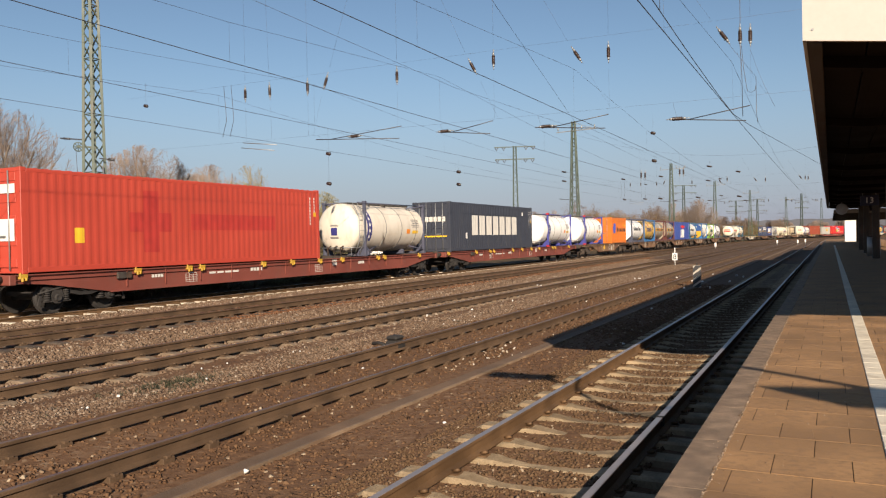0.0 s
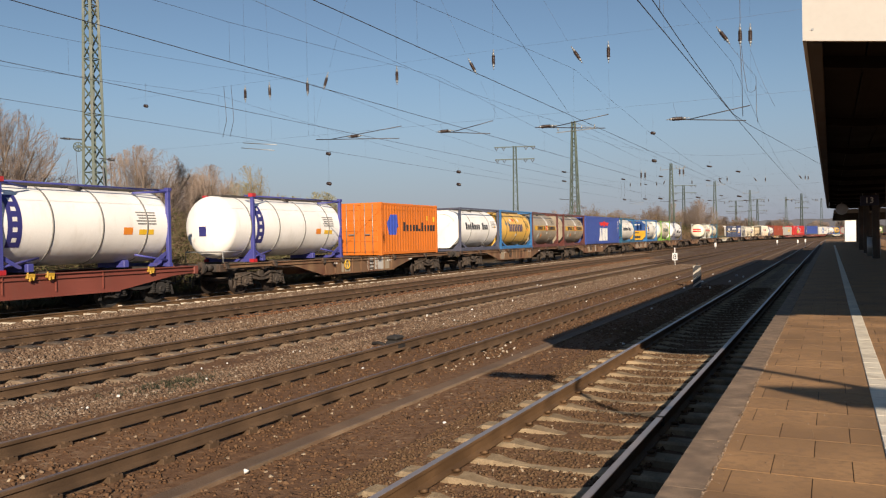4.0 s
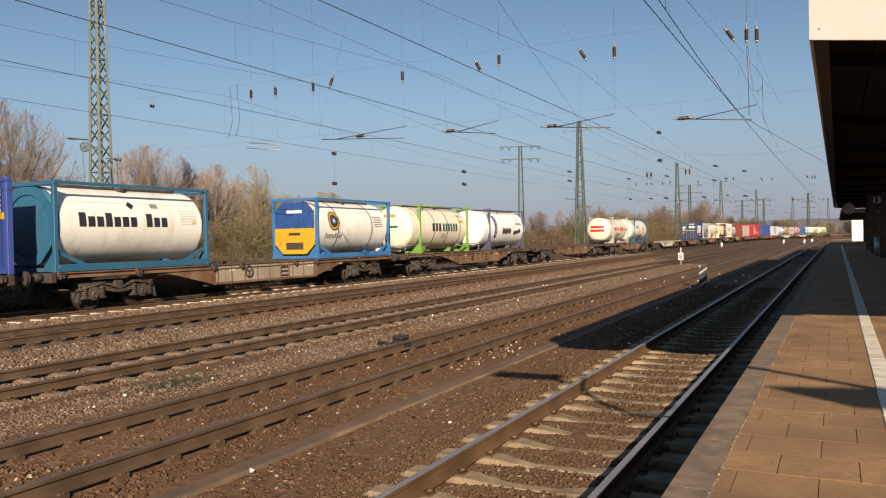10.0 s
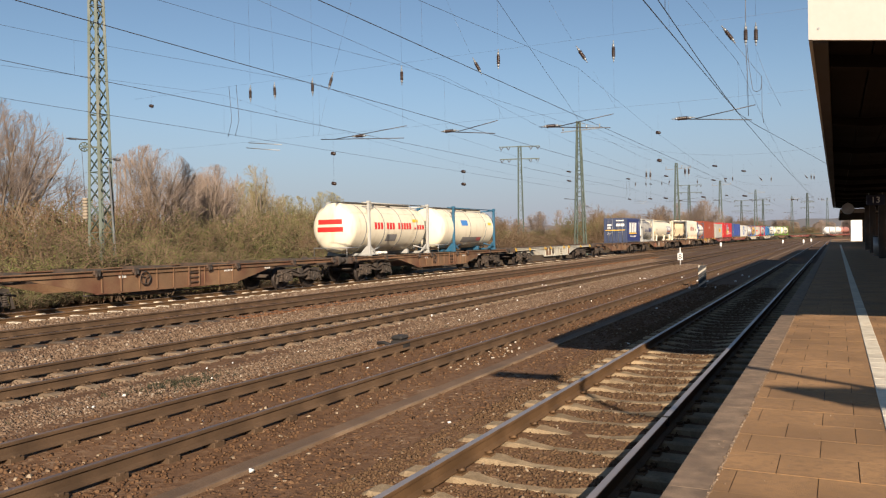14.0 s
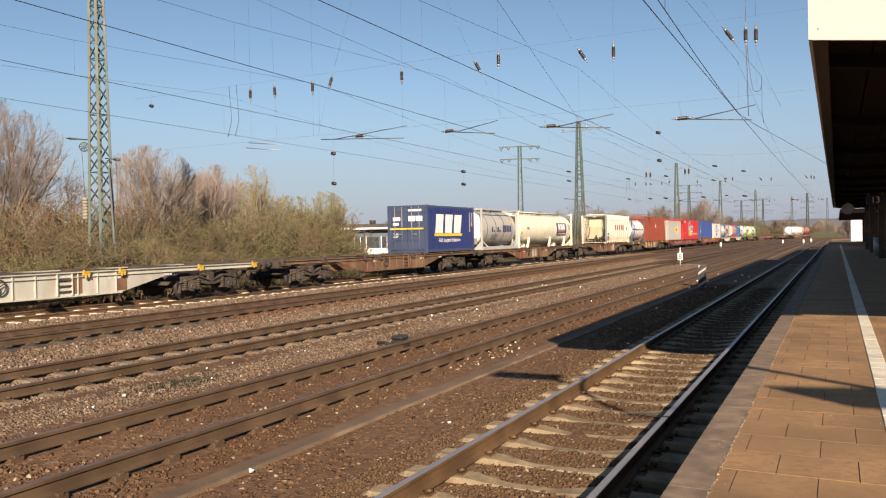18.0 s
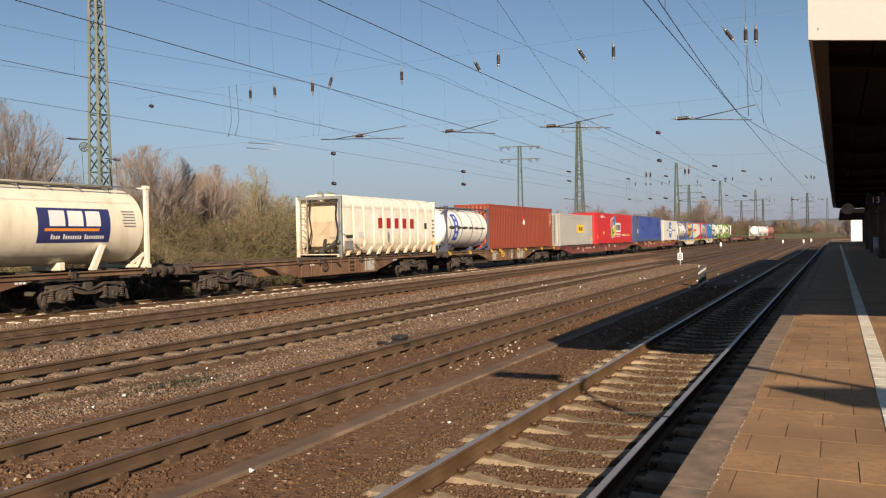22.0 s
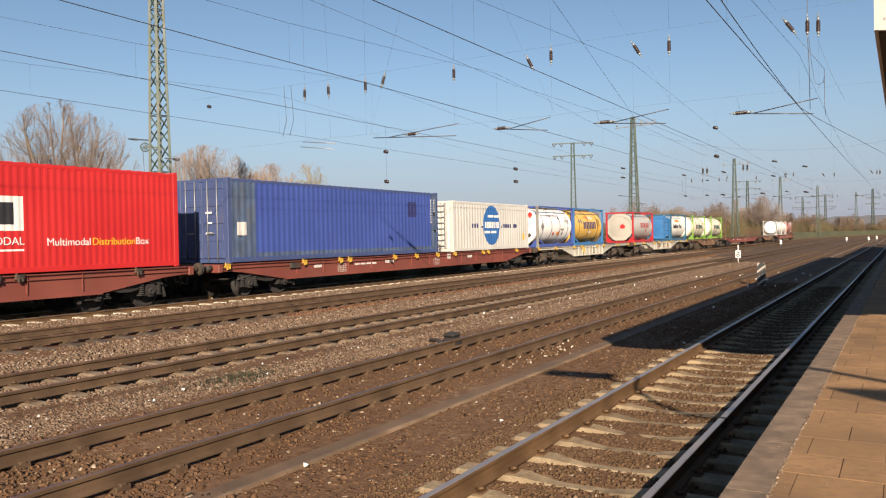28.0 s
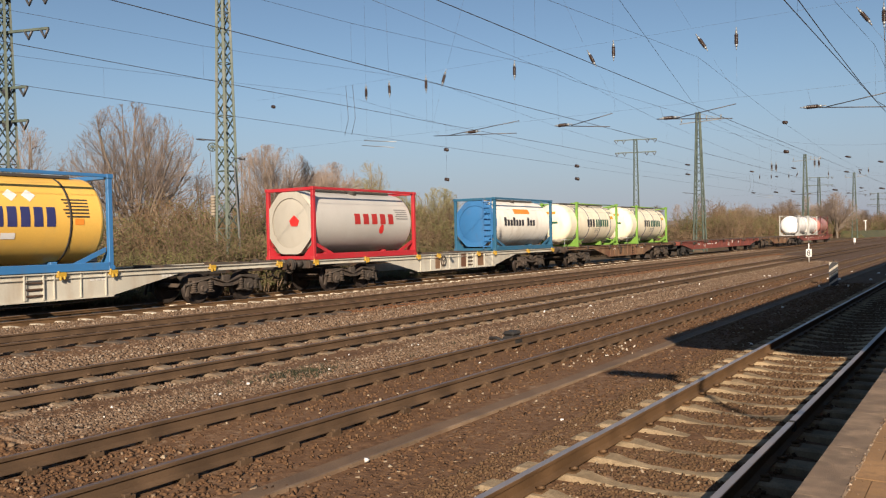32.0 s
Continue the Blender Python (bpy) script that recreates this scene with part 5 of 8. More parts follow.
# ---- distance ----
def build_distance():
    brick = mat("old_brick", (0.22, 0.13, 0.08), 0.9, 0, 0.2, 2.0, 30.0, 0.1)
    glass = mat("dark_glass", (0.05, 0.06, 0.07), 0.1)
    roof = mat("flat_roof", (0.22, 0.22, 0.23), 0.7)
    wall = mat("grey_plaster", (0.1, 0.115, 0.14), 0.85, 0, 0.08, 1.0, 20.0, 0.05, (0.25, 0.22, 0.2), 0.2)
    h = thing("house", "low grey building with white flat roof edge and large windows", "building", m=pose(-57.5, 94.0, -0.2, 0, 0, 28))
    me = Mesh()
    me.box(-5.0, 5.0, 0, 7, 0, 3.75)
    part("wall", me, wall, h)
    me = Mesh()
    me.box(-13.0, 5.8, -1.2, 7.4, 3.75, 4.0, 0.03)
    part("roof", me, M["white_mark"], h, "white flat roof edge")
    me = Mesh()
    me.box(-9.5, 3.0, 1.5, 6.5, 4.0, 4.55, 0.05)
    part("roof_top", me, M["dark_steel"], h, "dark low roof lantern")
    me = Mesh()
    me.tube([(-0.6, 3, 4.55), (-0.6, 3, 5.1)], 0.45, 10)
    part("vent", me, M["dark_steel"], h)
    for x in (-4.6, -2.9, 0.8, 3.0):
        me = Mesh()
        me.box(x, x + 1.5, -0.06, 0.0, 0.6, 2.7)
        w = part("window", me, glass, h)
        fr = Mesh()
        fr.box(x - 0.1, x, -0.1, 0.02, 0.5, 2.8)
        fr.box(x + 1.5, x + 1.6, -0.1, 0.02, 0.5, 2.8)
        fr.box(x + 0.7, x + 0.78, -0.1, 0.02, 0.6, 2.7)
        part("window_frame", fr, M["white_mark"], w)
    me = Mesh()
    me.box(-1.4, 0.4, -0.06, 0.0, 0.0, 2.7)
    part("door", me, glass, h)
    me = Mesh()
    me.box(-1.5, 3.5, -2.2, -2.0, 0, 1.15)
    part("low_wall", me, M["white_mark"], h, "white garden wall")
    for x in (-4.9, -1.6, 2.6, 4.8):
        me = Mesh()
        me.box(x, x + 0.18, -1.2, -1.0, 0, 3.75)
        part("post", me, M["dark_steel"], h)
    shop = thing("shop_building", "low grey building with white roof sign", "building", m=pose(-61.0, 127.0, -0.2, 0, 0, 24))
    me = Mesh()
    me.box(-6.0, 8.0, 0, 8, 0, 3.6)
    part("wall", me, wall, shop)
    me = Mesh()
    me.box(-6.2, 8.2, -0.2, 8.2, 3.6, 3.8)
    part("roof", me, roof, shop)
    for k, w in enumerate((0.7, 0.4, 0.8, 0.55, 0.75, 0.5)):
        me = Mesh()
        me.box(-2.4 + 0.82 * k, -2.4 + 0.82 * k + w, -0.2, -0.1, 3.82, 4.7)
        part("sign_bar", me, M["white_mark"], shop, "white sign bar")
    ch = thing("chimney", "square brown brick chimney behind the trees", "chimney", m=pose(-69.0, 82.0, 0))
    me = Mesh()
    me.box(-0.3, 0.3, -0.3, 0.3, 0, 8.6, 0.03)
    part("shaft", me, brick, ch)
    me = Mesh()
    me.box(-0.36, 0.36, -0.36, 0.36, 8.6, 8.8, 0.03)
    part("cap", me, brick, ch)
    for x, y, w, d, z, m, lab in ((-95, 68, 16, 10, 5.4, mat("pale_plaster", (0.45, 0.44, 0.41), 0.85, 0, 0.08, 1.0, 20.0, 0.05, (0.25, 0.22, 0.2), 0.2), "pale industrial building behind the scrub"), (-110, 96, 22, 12, 4.6, wall, "long grey building behind the scrub"),
                                  (-120, 130, 14, 12, 8.0, wall, "pale industrial building behind the scrub")):
        ob = thing("industrial_building", lab, "building", "", pose(x, y, 0, 0, 0, -25))
        me = Mesh()
        me.box(-w / 2, w / 2, -d / 2, d / 2, 0, z)
        part("wall", me, m, ob)
        me = Mesh()
        me.box(-w / 2 - 0.4, w / 2 + 0.4, -d / 2 - 0.4, d / 2 + 0.4, z, z + 0.5)
        part("roof", me, roof, ob)
        for k in range(int(w / 3)):
            me = Mesh()
            me.box(-w / 2 + 0.8 + 3 * k, -w / 2 + 2.6 + 3 * k, -d / 2 - 0.05, -d / 2, z * 0.45, z * 0.75)
            part("window", me, glass, ob)
    # grassy bank along the outside of the bend, with two lamp posts
    bank = sweep([(-4.0, -0.4), (4.0, -0.4), (1.6, 1.5), (-1.6, 1.6)], -29.0, [212 + 8 * i for i in range(17)])
    setting("ground_bank", bank, mat("bank_grass", (0.06, 0.066, 0.028), 0.95, 0, 0.35, 0.6, 6.0, 0.2, (0.11, 0.085, 0.045), 0.4, (0.5, 0.5, 0.5)), "low grassy bank beside the bend")
    for x, y in ((-30.7, 227.9), (-26.0, 228.5)):
        post = thing("lamp_post", "short pale lamp post on the bank", "lamp post", "lamp posts", pose(x, y, 0.8))
        me = Mesh()
        me.tube([(0, 0, 0), (0, 0, 3.2)], 0.12, 8)
        part("pole", me, M["white_mark"], post)
        me = Mesh()
        me.box(-0.55, 0.25, -0.15, 0.15, 3.18, 3.4, 0.05)
        part("lamp_head", me, M["white_mark"], post)
    # woods and ridges on the horizon
    wood = mat("far_wood", (0.05, 0.043, 0.042), 0.95, 0, 0.2, 0.05, 1.0, 0.0)
    rnd = random.Random(21)

    def ridge(name, label, dist, low, high, rough, a0, a1, n, coat):
        me = Mesh()
        for i in range(n + 1):
            a = math.radians(a0 + (a1 - a0) * i / n)
            top = low + (high - low) * (0.5 + 0.5 * noise.noise(Vector((i * 0.03, dist * 0.01, 0)))) + rough * rnd.random()
            x, y = -dist * math.sin(a), dist * math.cos(a)
            me.v += [(x, y, -0.5), (x, y, top), (x * 1.1, y * 1.1, -0.5)]
        for i in range(n):
            b = i * 3
            me.face((b, b + 3, b + 4, b + 1))
            me.face((b + 1, b + 4, b + 5, b + 2))
        tagged(new(name, raw(me, name, coat)), label, "woods", kind="structure")
    ridge("backdrop", "low bare woods on the horizon", 520, 2.5, 6.0, 2.0, -25, 100, 900, wood)
    # distance haze is painted into this ridge: a paler, bluer base colour
    ridge("backdrop", "far wooded ridge", 1900, 20, 40, 3.0, -40, 110, 400, mat("haze_tinted_ridge", (0.1, 0.105, 0.125), 0.95, 0, 0.12, 0.01, 1.0, 0.0))


build_distance()


# ---- train ----
TRAIN_Z = 0.1
DECK = 1.17
moving = []      # (thing, place along the train, height)
rolling = []     # (wheelset, place along the train, place in its bogie)

P = dict(
    red=paint("red_box", (0.435, 0.056, 0.033), 0.5, (0.36, 0.05, 0.03), 0.25), brick=paint("brick_box", (0.268, 0.056, 0.026), 0.5, (0.22, 0.055, 0.035), 0.25),
    navy=paint("navy_box", (0.041, 0.046, 0.063), 0.5, (0.09, 0.09, 0.09), 0.2), orange=paint("orange_box", (0.592, 0.159, 0.019), 0.5, (0.5, 0.15, 0.04), 0.2),
    blue=paint("blue_box", (0.046, 0.079, 0.296), 0.5, (0.045, 0.065, 0.23), 0.22), royal=paint("royal_box", (0.024, 0.036, 0.144), 0.5, (0.03, 0.04, 0.13), 0.25),
    grey=paint("grey_box", (0.37, 0.356, 0.319), 0.55, (0.33, 0.30, 0.25), 0.25), scarlet=paint("scarlet_box", (0.503, 0.022, 0.022), 0.45, (0.45, 0.03, 0.03), 0.15),
    dingy=paint("dingy_tank", (0.66, 0.61, 0.52), 0.45, (0.4, 0.33, 0.24), 0.3), cream=paint("cream_tank", (0.76, 0.69, 0.53), 0.42, (0.45, 0.35, 0.2), 0.28), ivory=paint("ivory_tank", (0.82, 0.785, 0.7), 0.4, (0.46, 0.39, 0.29), 0.28),
    white=paint("white_tank", (0.87, 0.85, 0.81), 0.38, (0.52, 0.48, 0.4), 0.22), chalk=paint("chalk_box", (0.555, 0.541, 0.5), 0.5, (0.5, 0.43, 0.33), 0.18),
    yellow=paint("yellow_tank", (0.74, 0.45, 0.095), 0.4, (0.5, 0.34, 0.12), 0.24), steel=paint("steel_tank", (0.34, 0.285, 0.21), 0.45, (0.23, 0.19, 0.14), 0.35, 0.12),
    silver=paint("silver_tank", (0.464, 0.448, 0.416), 0.4, (0.40, 0.36, 0.30), 0.2), dusty=paint("dusty_tank", (0.41, 0.385, 0.33), 0.45, (0.36, 0.32, 0.26), 0.3),
    oxide=paint("oxide_wagon", (0.192, 0.052, 0.036), 0.62, (0.15, 0.06, 0.045), 0.3, 0.12), rust=paint("rusty_wagon", (0.2, 0.12, 0.065), 0.72, (0.12, 0.05, 0.028), 0.5, 0.28, dirt_scale=(0.8, 0.5, 0.5)),
    pale=paint("pale_wagon", (0.48, 0.456, 0.384), 0.6, (0.30, 0.20, 0.12), 0.25, 0.08), sky=paint("sky_frame", (0.04, 0.16, 0.368)), teal=paint("teal_frame", (0.028, 0.112, 0.195)),
    violet=paint("violet_frame", (0.06, 0.065, 0.27)), denim=paint("denim_trim", (0.05, 0.065, 0.12)), royalframe=paint("royal_frame", (0.05, 0.085, 0.29)), green=paint("green_frame", (0.168, 0.32, 0.056)), crimson=paint("crimson_frame", (0.416, 0.024, 0.032)),
    maroon=paint("maroon_frame", (0.12, 0.04, 0.0336)), slate=paint("slate_frame", (0.078, 0.083, 0.12)), lgrey=paint("light_frame", (0.4, 0.4, 0.376)),
    dark=paint("dark_walkway", (0.048, 0.044, 0.04), 0.8), stained=paint("stained_cream", (0.78, 0.73, 0.6), 0.5, (0.6, 0.46, 0.28), 0.3, 0.06, dirt_scale=(0.7, 0.7, 0.5)), frame=paint("grimy_frame", (0.24, 0.23, 0.21)), band=paint("band_strap", (0.24, 0.232, 0.216), 0.5),
)
INK = dict(
    white=M["white_mark"], black=M["black_mark"], red=mat("red_mark", (0.60, 0.03, 0.025), 0.5, 0, 0.06, 3, 30, 0), navy=mat("navy_mark", (0.03, 0.035, 0.13), 0.5, 0, 0.06, 3, 30, 0),
    blue=mat("blue_mark", (0.05, 0.09, 0.45), 0.5, 0, 0.06, 3, 30, 0), yellow=mat("yellow_mark", (0.78, 0.48, 0.03), 0.5, 0, 0.06, 3, 30, 0),
    orange=mat("orange_mark", (0.75, 0.25, 0.03), 0.5, 0, 0.06, 3, 30, 0), green=mat("green_mark", (0.06, 0.30, 0.06), 0.5, 0, 0.06, 3, 30, 0),
    forest=mat("forest_mark", (0.02, 0.10, 0.06), 0.5, 0, 0.06, 3, 30, 0), grey=mat("grey_mark", (0.22, 0.21, 0.20), 0.6, 0, 0.1, 3, 30, 0),
    soot=mat("soot_mark", (0.055, 0.045, 0.035), 0.8, 0, 0.4, 5, 30, 0), sky=mat("sky_mark", (0.06, 0.22, 0.55), 0.5, 0, 0.06, 3, 30, 0), lime=mat("lime_mark", (0.25, 0.48, 0.03), 0.5, 0, 0.06, 3, 30, 0),
    salmon=mat("salmon_mark", (0.62, 0.2, 0.16), 0.5, 0, 0.06, 3, 30, 0), oxblood=mat("oxblood_mark", (0.36, 0.025, 0.02), 0.5, 0, 0.06, 3, 30, 0),
    amber=mat("amber_mark", (0.62, 0.33, 0.02), 0.5, 0, 0.08, 3, 30, 0), deep=mat("deep_blue_mark", (0.025, 0.075, 0.24), 0.5, 0, 0.08, 3, 30, 0),
    faded=mat("faded_mark", (0.39, 0.034, 0.026), 0.6, 0, 0.1, 3, 30, 0),
    indigo=mat("indigo_mark", (0.035, 0.035, 0.17), 0.5, 0, 0.06, 3, 30, 0),
    cobalt=mat("cobalt_mark", (0.03, 0.125, 0.36), 0.5, 0, 0.06, 3, 30, 0), tarnish=mat("tarnished_blue", (0.075, 0.11, 0.185), 0.55, 0, 0.2, 2, 30, 0.03, (0.12, 0.11, 0.1), 0.3), seam=mat("seam_line", (0.03, 0.05, 0.2), 0.5, 0, 0.1, 3, 30, 0),
    pale=mat("pale_mark", (0.62, 0.60, 0.55), 0.5, 0, 0.06, 3, 30, 0),
)
SIDE = 1.219
TANK_R, TANK_Z = 1.16, 1.34


def spans(pattern, width, gap=0.2):
    """Splits a width by a pattern: X a tall mark, x a low one, blank a space. Gives start, end and height share."""
    step = width / len(pattern)
    return [(i * step + step * gap / 2, (i + 1) * step - step * gap / 2, {"X": 1.0, "x": 0.72, "-": 0.3, "j": 0.9}[c]) for i, c in enumerate(pattern) if c != " "]


def flat_marks(ob, name, pattern, width, height, y, z, ink, x=SIDE + 0.022, gap=0.2):
    """A legend of plain bars on a flat side, y its middle, z its foot."""
    me = Mesh()
    for a, b, h in spans(pattern, width, gap):
        ya, yb = y - width / 2 + a, y - width / 2 + b
        if ob.name in WALL:
            pressed(me, ob, [(ya, z), (yb, z), (yb, z + height * h), (ya, z + height * h)], 0.003 + x - SIDE - 0.02)
        else:
            me.box(x, x + 0.005, ya, yb, z, z + height * h, 0.004)
        if height >= 0.3:
            part(name + "_mark", me, INK[ink], ob)
            me = Mesh()
    if height < 0.3:
        part(name, me, INK[ink], ob)


WALL = {}        # name of a box: length, period and depth of its pressed wall


def wall_breaks(L, period, deep):
    """Where the pressed wall bends: (y, depth)."""
    n = max(1, round(L / period))
    p = L / n
    return [(-L / 2 + p * (i + f), d) for i in range(n) for f, d in ((0.0, 0.0), (0.26, 0.0), (0.5, -deep), (0.76, -deep))] + [(L / 2, 0.0)]


def pressed(me, ob, outline, lift):
    """Paint that follows the pressed wall, inside an outline of (y, z) which any upright cuts only once."""
    br = wall_breaks(*WALL[ob.name])
    n = len(outline)
    ya, yb = min(p[0] for p in outline), max(p[0] for p in outline)

    def depth(y):
        for (a, da), (b, db) in zip(br, br[1:]):
            if a <= y <= b:
                return da + (db - da) * (y - a) / (b - a)
        return 0.0

    def reach(y):
        zs = []
        for i in range(n):
            (a, za), (b, zb) = outline[i], outline[(i + 1) % n]
            if min(a, b) <= y <= max(a, b):
                zs += [za, zb] if abs(b - a) < 1e-9 else [za + (zb - za) * (y - a) / (b - a)]
        return min(zs), max(zs)
    ys = sorted({round(y, 5) for y in [ya + 1e-5, yb - 1e-5] + [b[0] for b in br if ya < b[0] < yb]
                 + [p[0] + e for p in outline for e in (-1e-4, 1e-4) if ya < p[0] + e < yb]})
    o = len(me.v)
    for y in ys:
        lo, hi = reach(y)
        x = SIDE - 0.004 + depth(y) + lift
        me.v += [(x, y, lo), (x, y, hi)]
    for i in range(len(ys) - 1):
        a = o + 2 * i
        me.face((a, a + 2, a + 3, a + 1))
    return me


def plate(ob, name, y0, y1, z0, z1, ink, x=SIDE + 0.02, t=0.006):
    me = Mesh()
    if ob.name in WALL:
        return part(name, pressed(me, ob, [(y0, z0), (y1, z0), (y1, z1), (y0, z1)], 0.003 + x - SIDE - 0.02), INK[ink], ob)
    me.box(x, x + t, y0, y1, z0, z1)
    return part(name, me, INK[ink], ob)


def shape(ob, name, outline, ink, x=SIDE + 0.024, t=0.005):
    me = Mesh()
    if ob.name in WALL:
        return part(name, pressed(me, ob, outline, 0.003 + x - SIDE - 0.02), INK[ink], ob)
    me.prism_x(outline, x, x + t)
    return part(name, me, INK[ink], ob)


def ellipse(y, z, ry, rz, n=28, a0=0.0, a1=360.0):
    return [(y + ry * math.cos(math.radians(a0 + (a1 - a0) * i / n)), z + rz * math.sin(math.radians(a0 + (a1 - a0) * i / n))) for i in range(n)]


def bent(me, y0, y1, a0, a1, r=TANK_R + 0.006, n=None):
    """A patch on the barrel of a tank, from angle a0 to a1 above the horizontal."""
    n = n or max(1, int(abs(a1 - a0) / 6) + 1)
    vs = []
    for i in range(n + 1):
        a = math.radians(a0 + (a1 - a0) * i / n)
        for y in (y0, y1):
            vs.append((r * math.cos(a), y, TANK_Z + r * math.sin(a)))
    me.add(vs, [(2 * i, 2 * i + 1, 2 * i + 3, 2 * i + 2) for i in range(n)], True)


def bent_marks(ob, name, pattern, width, height, y, deg, ink, gap=0.2, r=TANK_R + 0.008):
    """A legend of plain bars on a barrel; deg: the angle of its middle."""
    me = Mesh()
    span = math.degrees(height / TANK_R)
    for a, b, h in spans(pattern, width, gap):
        bent(me, y - width / 2 + a, y - width / 2 + b, deg - span / 2, deg - span / 2 + span * h, r)
        part(name + "_mark", me, INK[ink], ob)
        me = Mesh()


def bent_patch(ob, name, y0, y1, a0, a1, ink, r=TANK_R + 0.006):
    me = Mesh()
    bent(me, y0, y1, a0, a1, r)
    return part(name, me, INK[ink], ob)


def bent_blot(ob, name, y, deg, w, h, ink, seed):
    """A ragged stain on a barrel."""
    rnd = random.Random(seed)
    pts = []
    for i in range(14):
        a = 2 * math.pi * i / 14
        k = rnd.uniform(0.78, 1.08)
        pts.append((y + w / 2 * k * math.cos(a), math.radians(deg) + h / 2 / TANK_R * k * math.sin(a)))
    r = TANK_R + 0.007
    me = Mesh()
    c = math.radians(deg)
    me.add([(r * math.cos(c), y, TANK_Z + r * math.sin(c))] + [(r * math.cos(b), a, TANK_Z + r * math.sin(b)) for a, b in pts],
           [(0, i + 1, (i + 1) % 14 + 1) for i in range(14)])
    return part(name, me, INK[ink], ob)


CACHE = {}


def cached(key, make):
    if key not in CACHE:
        CACHE[key] = make()
    return CACHE[key]


def corrugated(L, z0, z1, period=0.278, depth=0.03):
    """A pressed steel wall, looking along +x, its outer face at x = 0."""
    me = Mesh()
    n = max(1, round(L / period))
    p = L / n
    prof = []
    for i in range(n):
        y = -L / 2 + i * p
        prof += [(0.0, y + 0.0), (0.0, y + p * 0.26), (-depth, y + p * 0.5), (-depth, y + p * 0.76)]
    prof.append((0.0, L / 2))
    for x, y in prof:
        me.v += [(x, y, z0), (x, y, z1)]
    for i in range(len(prof) - 1):
        me.face((2 * i, 2 * i + 2, 2 * i + 3, 2 * i + 1))
    return me


def dry_box(q0, L, H, coat, label, front="doors", period=0.278, trim=None, deep=0.03):
    """A steel box container with pressed walls, rails, posts, castings and doors at its leading end."""
    ob = thing("container", label, "container", "containers on the train")
    WALL[ob.name] = (L - 0.3, period, deep)
    trim = trim or coat
    h = L / 2
    wall = cached(("wall", L, H, coat.name, period), lambda: corrugated(L - 0.3, 0.17, H - 0.13, period, deep).data("side_panel", coat))
    part("side_panel", wall, coat, ob, at=pose(SIDE - 0.004, 0, 0))
    part("side_panel", wall, coat, ob, at=pose(-SIDE + 0.004, 0, 0, 0, 0, 180))
    end = cached(("end", H, coat.name), lambda: corrugated(2.2, 0.17, H - 0.13).data("end_panel", coat))
    part("end_panel", end, coat, ob, at=pose(0, h - 0.02, 0, 0, 0, 90))

    def roof():
        me = Mesh()
        me.box(-1.17, 1.17, -h + 0.06, h - 0.06, H - 0.09, H - 0.03)
        y = -h + 0.5
        while y < h - 0.5:
            me.box(-1.1, 1.1, y, y + 0.12, H - 0.03, H - 0.01)
            y += 0.36
        return me.data("roof", coat)
    part("roof", cached(("roof", L, H, coat.name), roof), coat, ob)
    me = Mesh()
    me.box(-1.15, 1.15, -h + 0.1, h - 0.1, 0.04, 0.15)
    part("floor", me, M["dark_steel"], ob)

    def post():
        me = Mesh()
        me.box(-0.09, 0.09, -0.085, 0.085, 0.11, H - 0.11, 0.012)
        return me.data("corner_post", trim)

    def cast():
        me = Mesh()
        me.box(-0.085, 0.085, -0.09, 0.09, -0.058, 0.058, 0.012)
        me.box(0.086, 0.092, -0.05, 0.05, -0.03, 0.03)
        return me.data("corner_casting", trim)

    def rail(z):
        me = Mesh()
        me.box(-0.04, 0.04, -h + 0.17, h - 0.17, -z, z, 0.01)
        return me.data("side_rail", trim)
    for sx in (-1, 1):
        for sy in (-1, 1):
            part("corner_post", cached(("post", H, trim.name), post), coat, ob, at=pose(sx * (SIDE - 0.09), sy * (h - 0.085), 0))
            for z in (0.06, H - 0.06):
                part("corner_casting", cached(("cast", trim.name), cast), coat, ob, at=pose(sx * (SIDE - 0.085), sy * (h - 0.09), z, 0, 0, 0 if sx > 0 else 180))
        part("top_rail", cached(("rail", L, 0.05, trim.name), lambda: rail(0.05)), coat, ob, at=pose(sx * (SIDE - 0.042), 0, H - 0.09))
        part("bottom_rail", cached(("rail", L, 0.075, trim.name), lambda: rail(0.075)), coat, ob, at=pose(sx * (SIDE - 0.042), 0, 0.11))
    for sy in (-1, 1):
        me = Mesh()
        me.box(-1.05, 1.05, sy * (h - 0.07) - 0.05, sy * (h - 0.07) + 0.05, H - 0.13, H - 0.01, 0.01)
        part("header", me, trim, ob)
        me = Mesh()
        me.box(-1.05, 1.05, sy * (h - 0.07) - 0.05, sy * (h - 0.07) + 0.05, 0.02, 0.16, 0.01)
        part("sill", me, trim, ob)
    if front == "doors":
        for sx in (-1, 1):
            me = Mesh()
            x0, x1 = sorted((sx * 0.01, sx * 1.06))
            me.box(x0, x1, -h + 0.02, -h + 0.06, 0.17, H - 0.14, 0.008)
            for k in range(5):
                z = 0.3 + (H - 0.55) * k / 4
                me.box(x0 + 0.06, x1 - 0.06, -h + 0.0, -h + 0.02, z - 0.12, z + 0.12, 0.015)
            door = part("door", me, trim, ob)
            for x in (0.3, 0.75):
                b = Mesh()
                b.tube([(sx * x, -h - 0.03, 0.1), (sx * x, -h - 0.03, H - 0.08)], 0.019, 8)
                part("locking_bar", b, M["galv"], door, "galvanised locking bar")
            b = Mesh()
            b.box(min(sx * 0.3, sx * 0.62), max(sx * 0.3, sx * 0.62), -h - 0.065, -h - 0.045, 1.0, 1.05)
            part("door_handle", b, M["galv"], door)
    else:
        part("end_panel", end, coat, ob, at=pose(0, -h + 0.02, 0, 0, 0, -90))
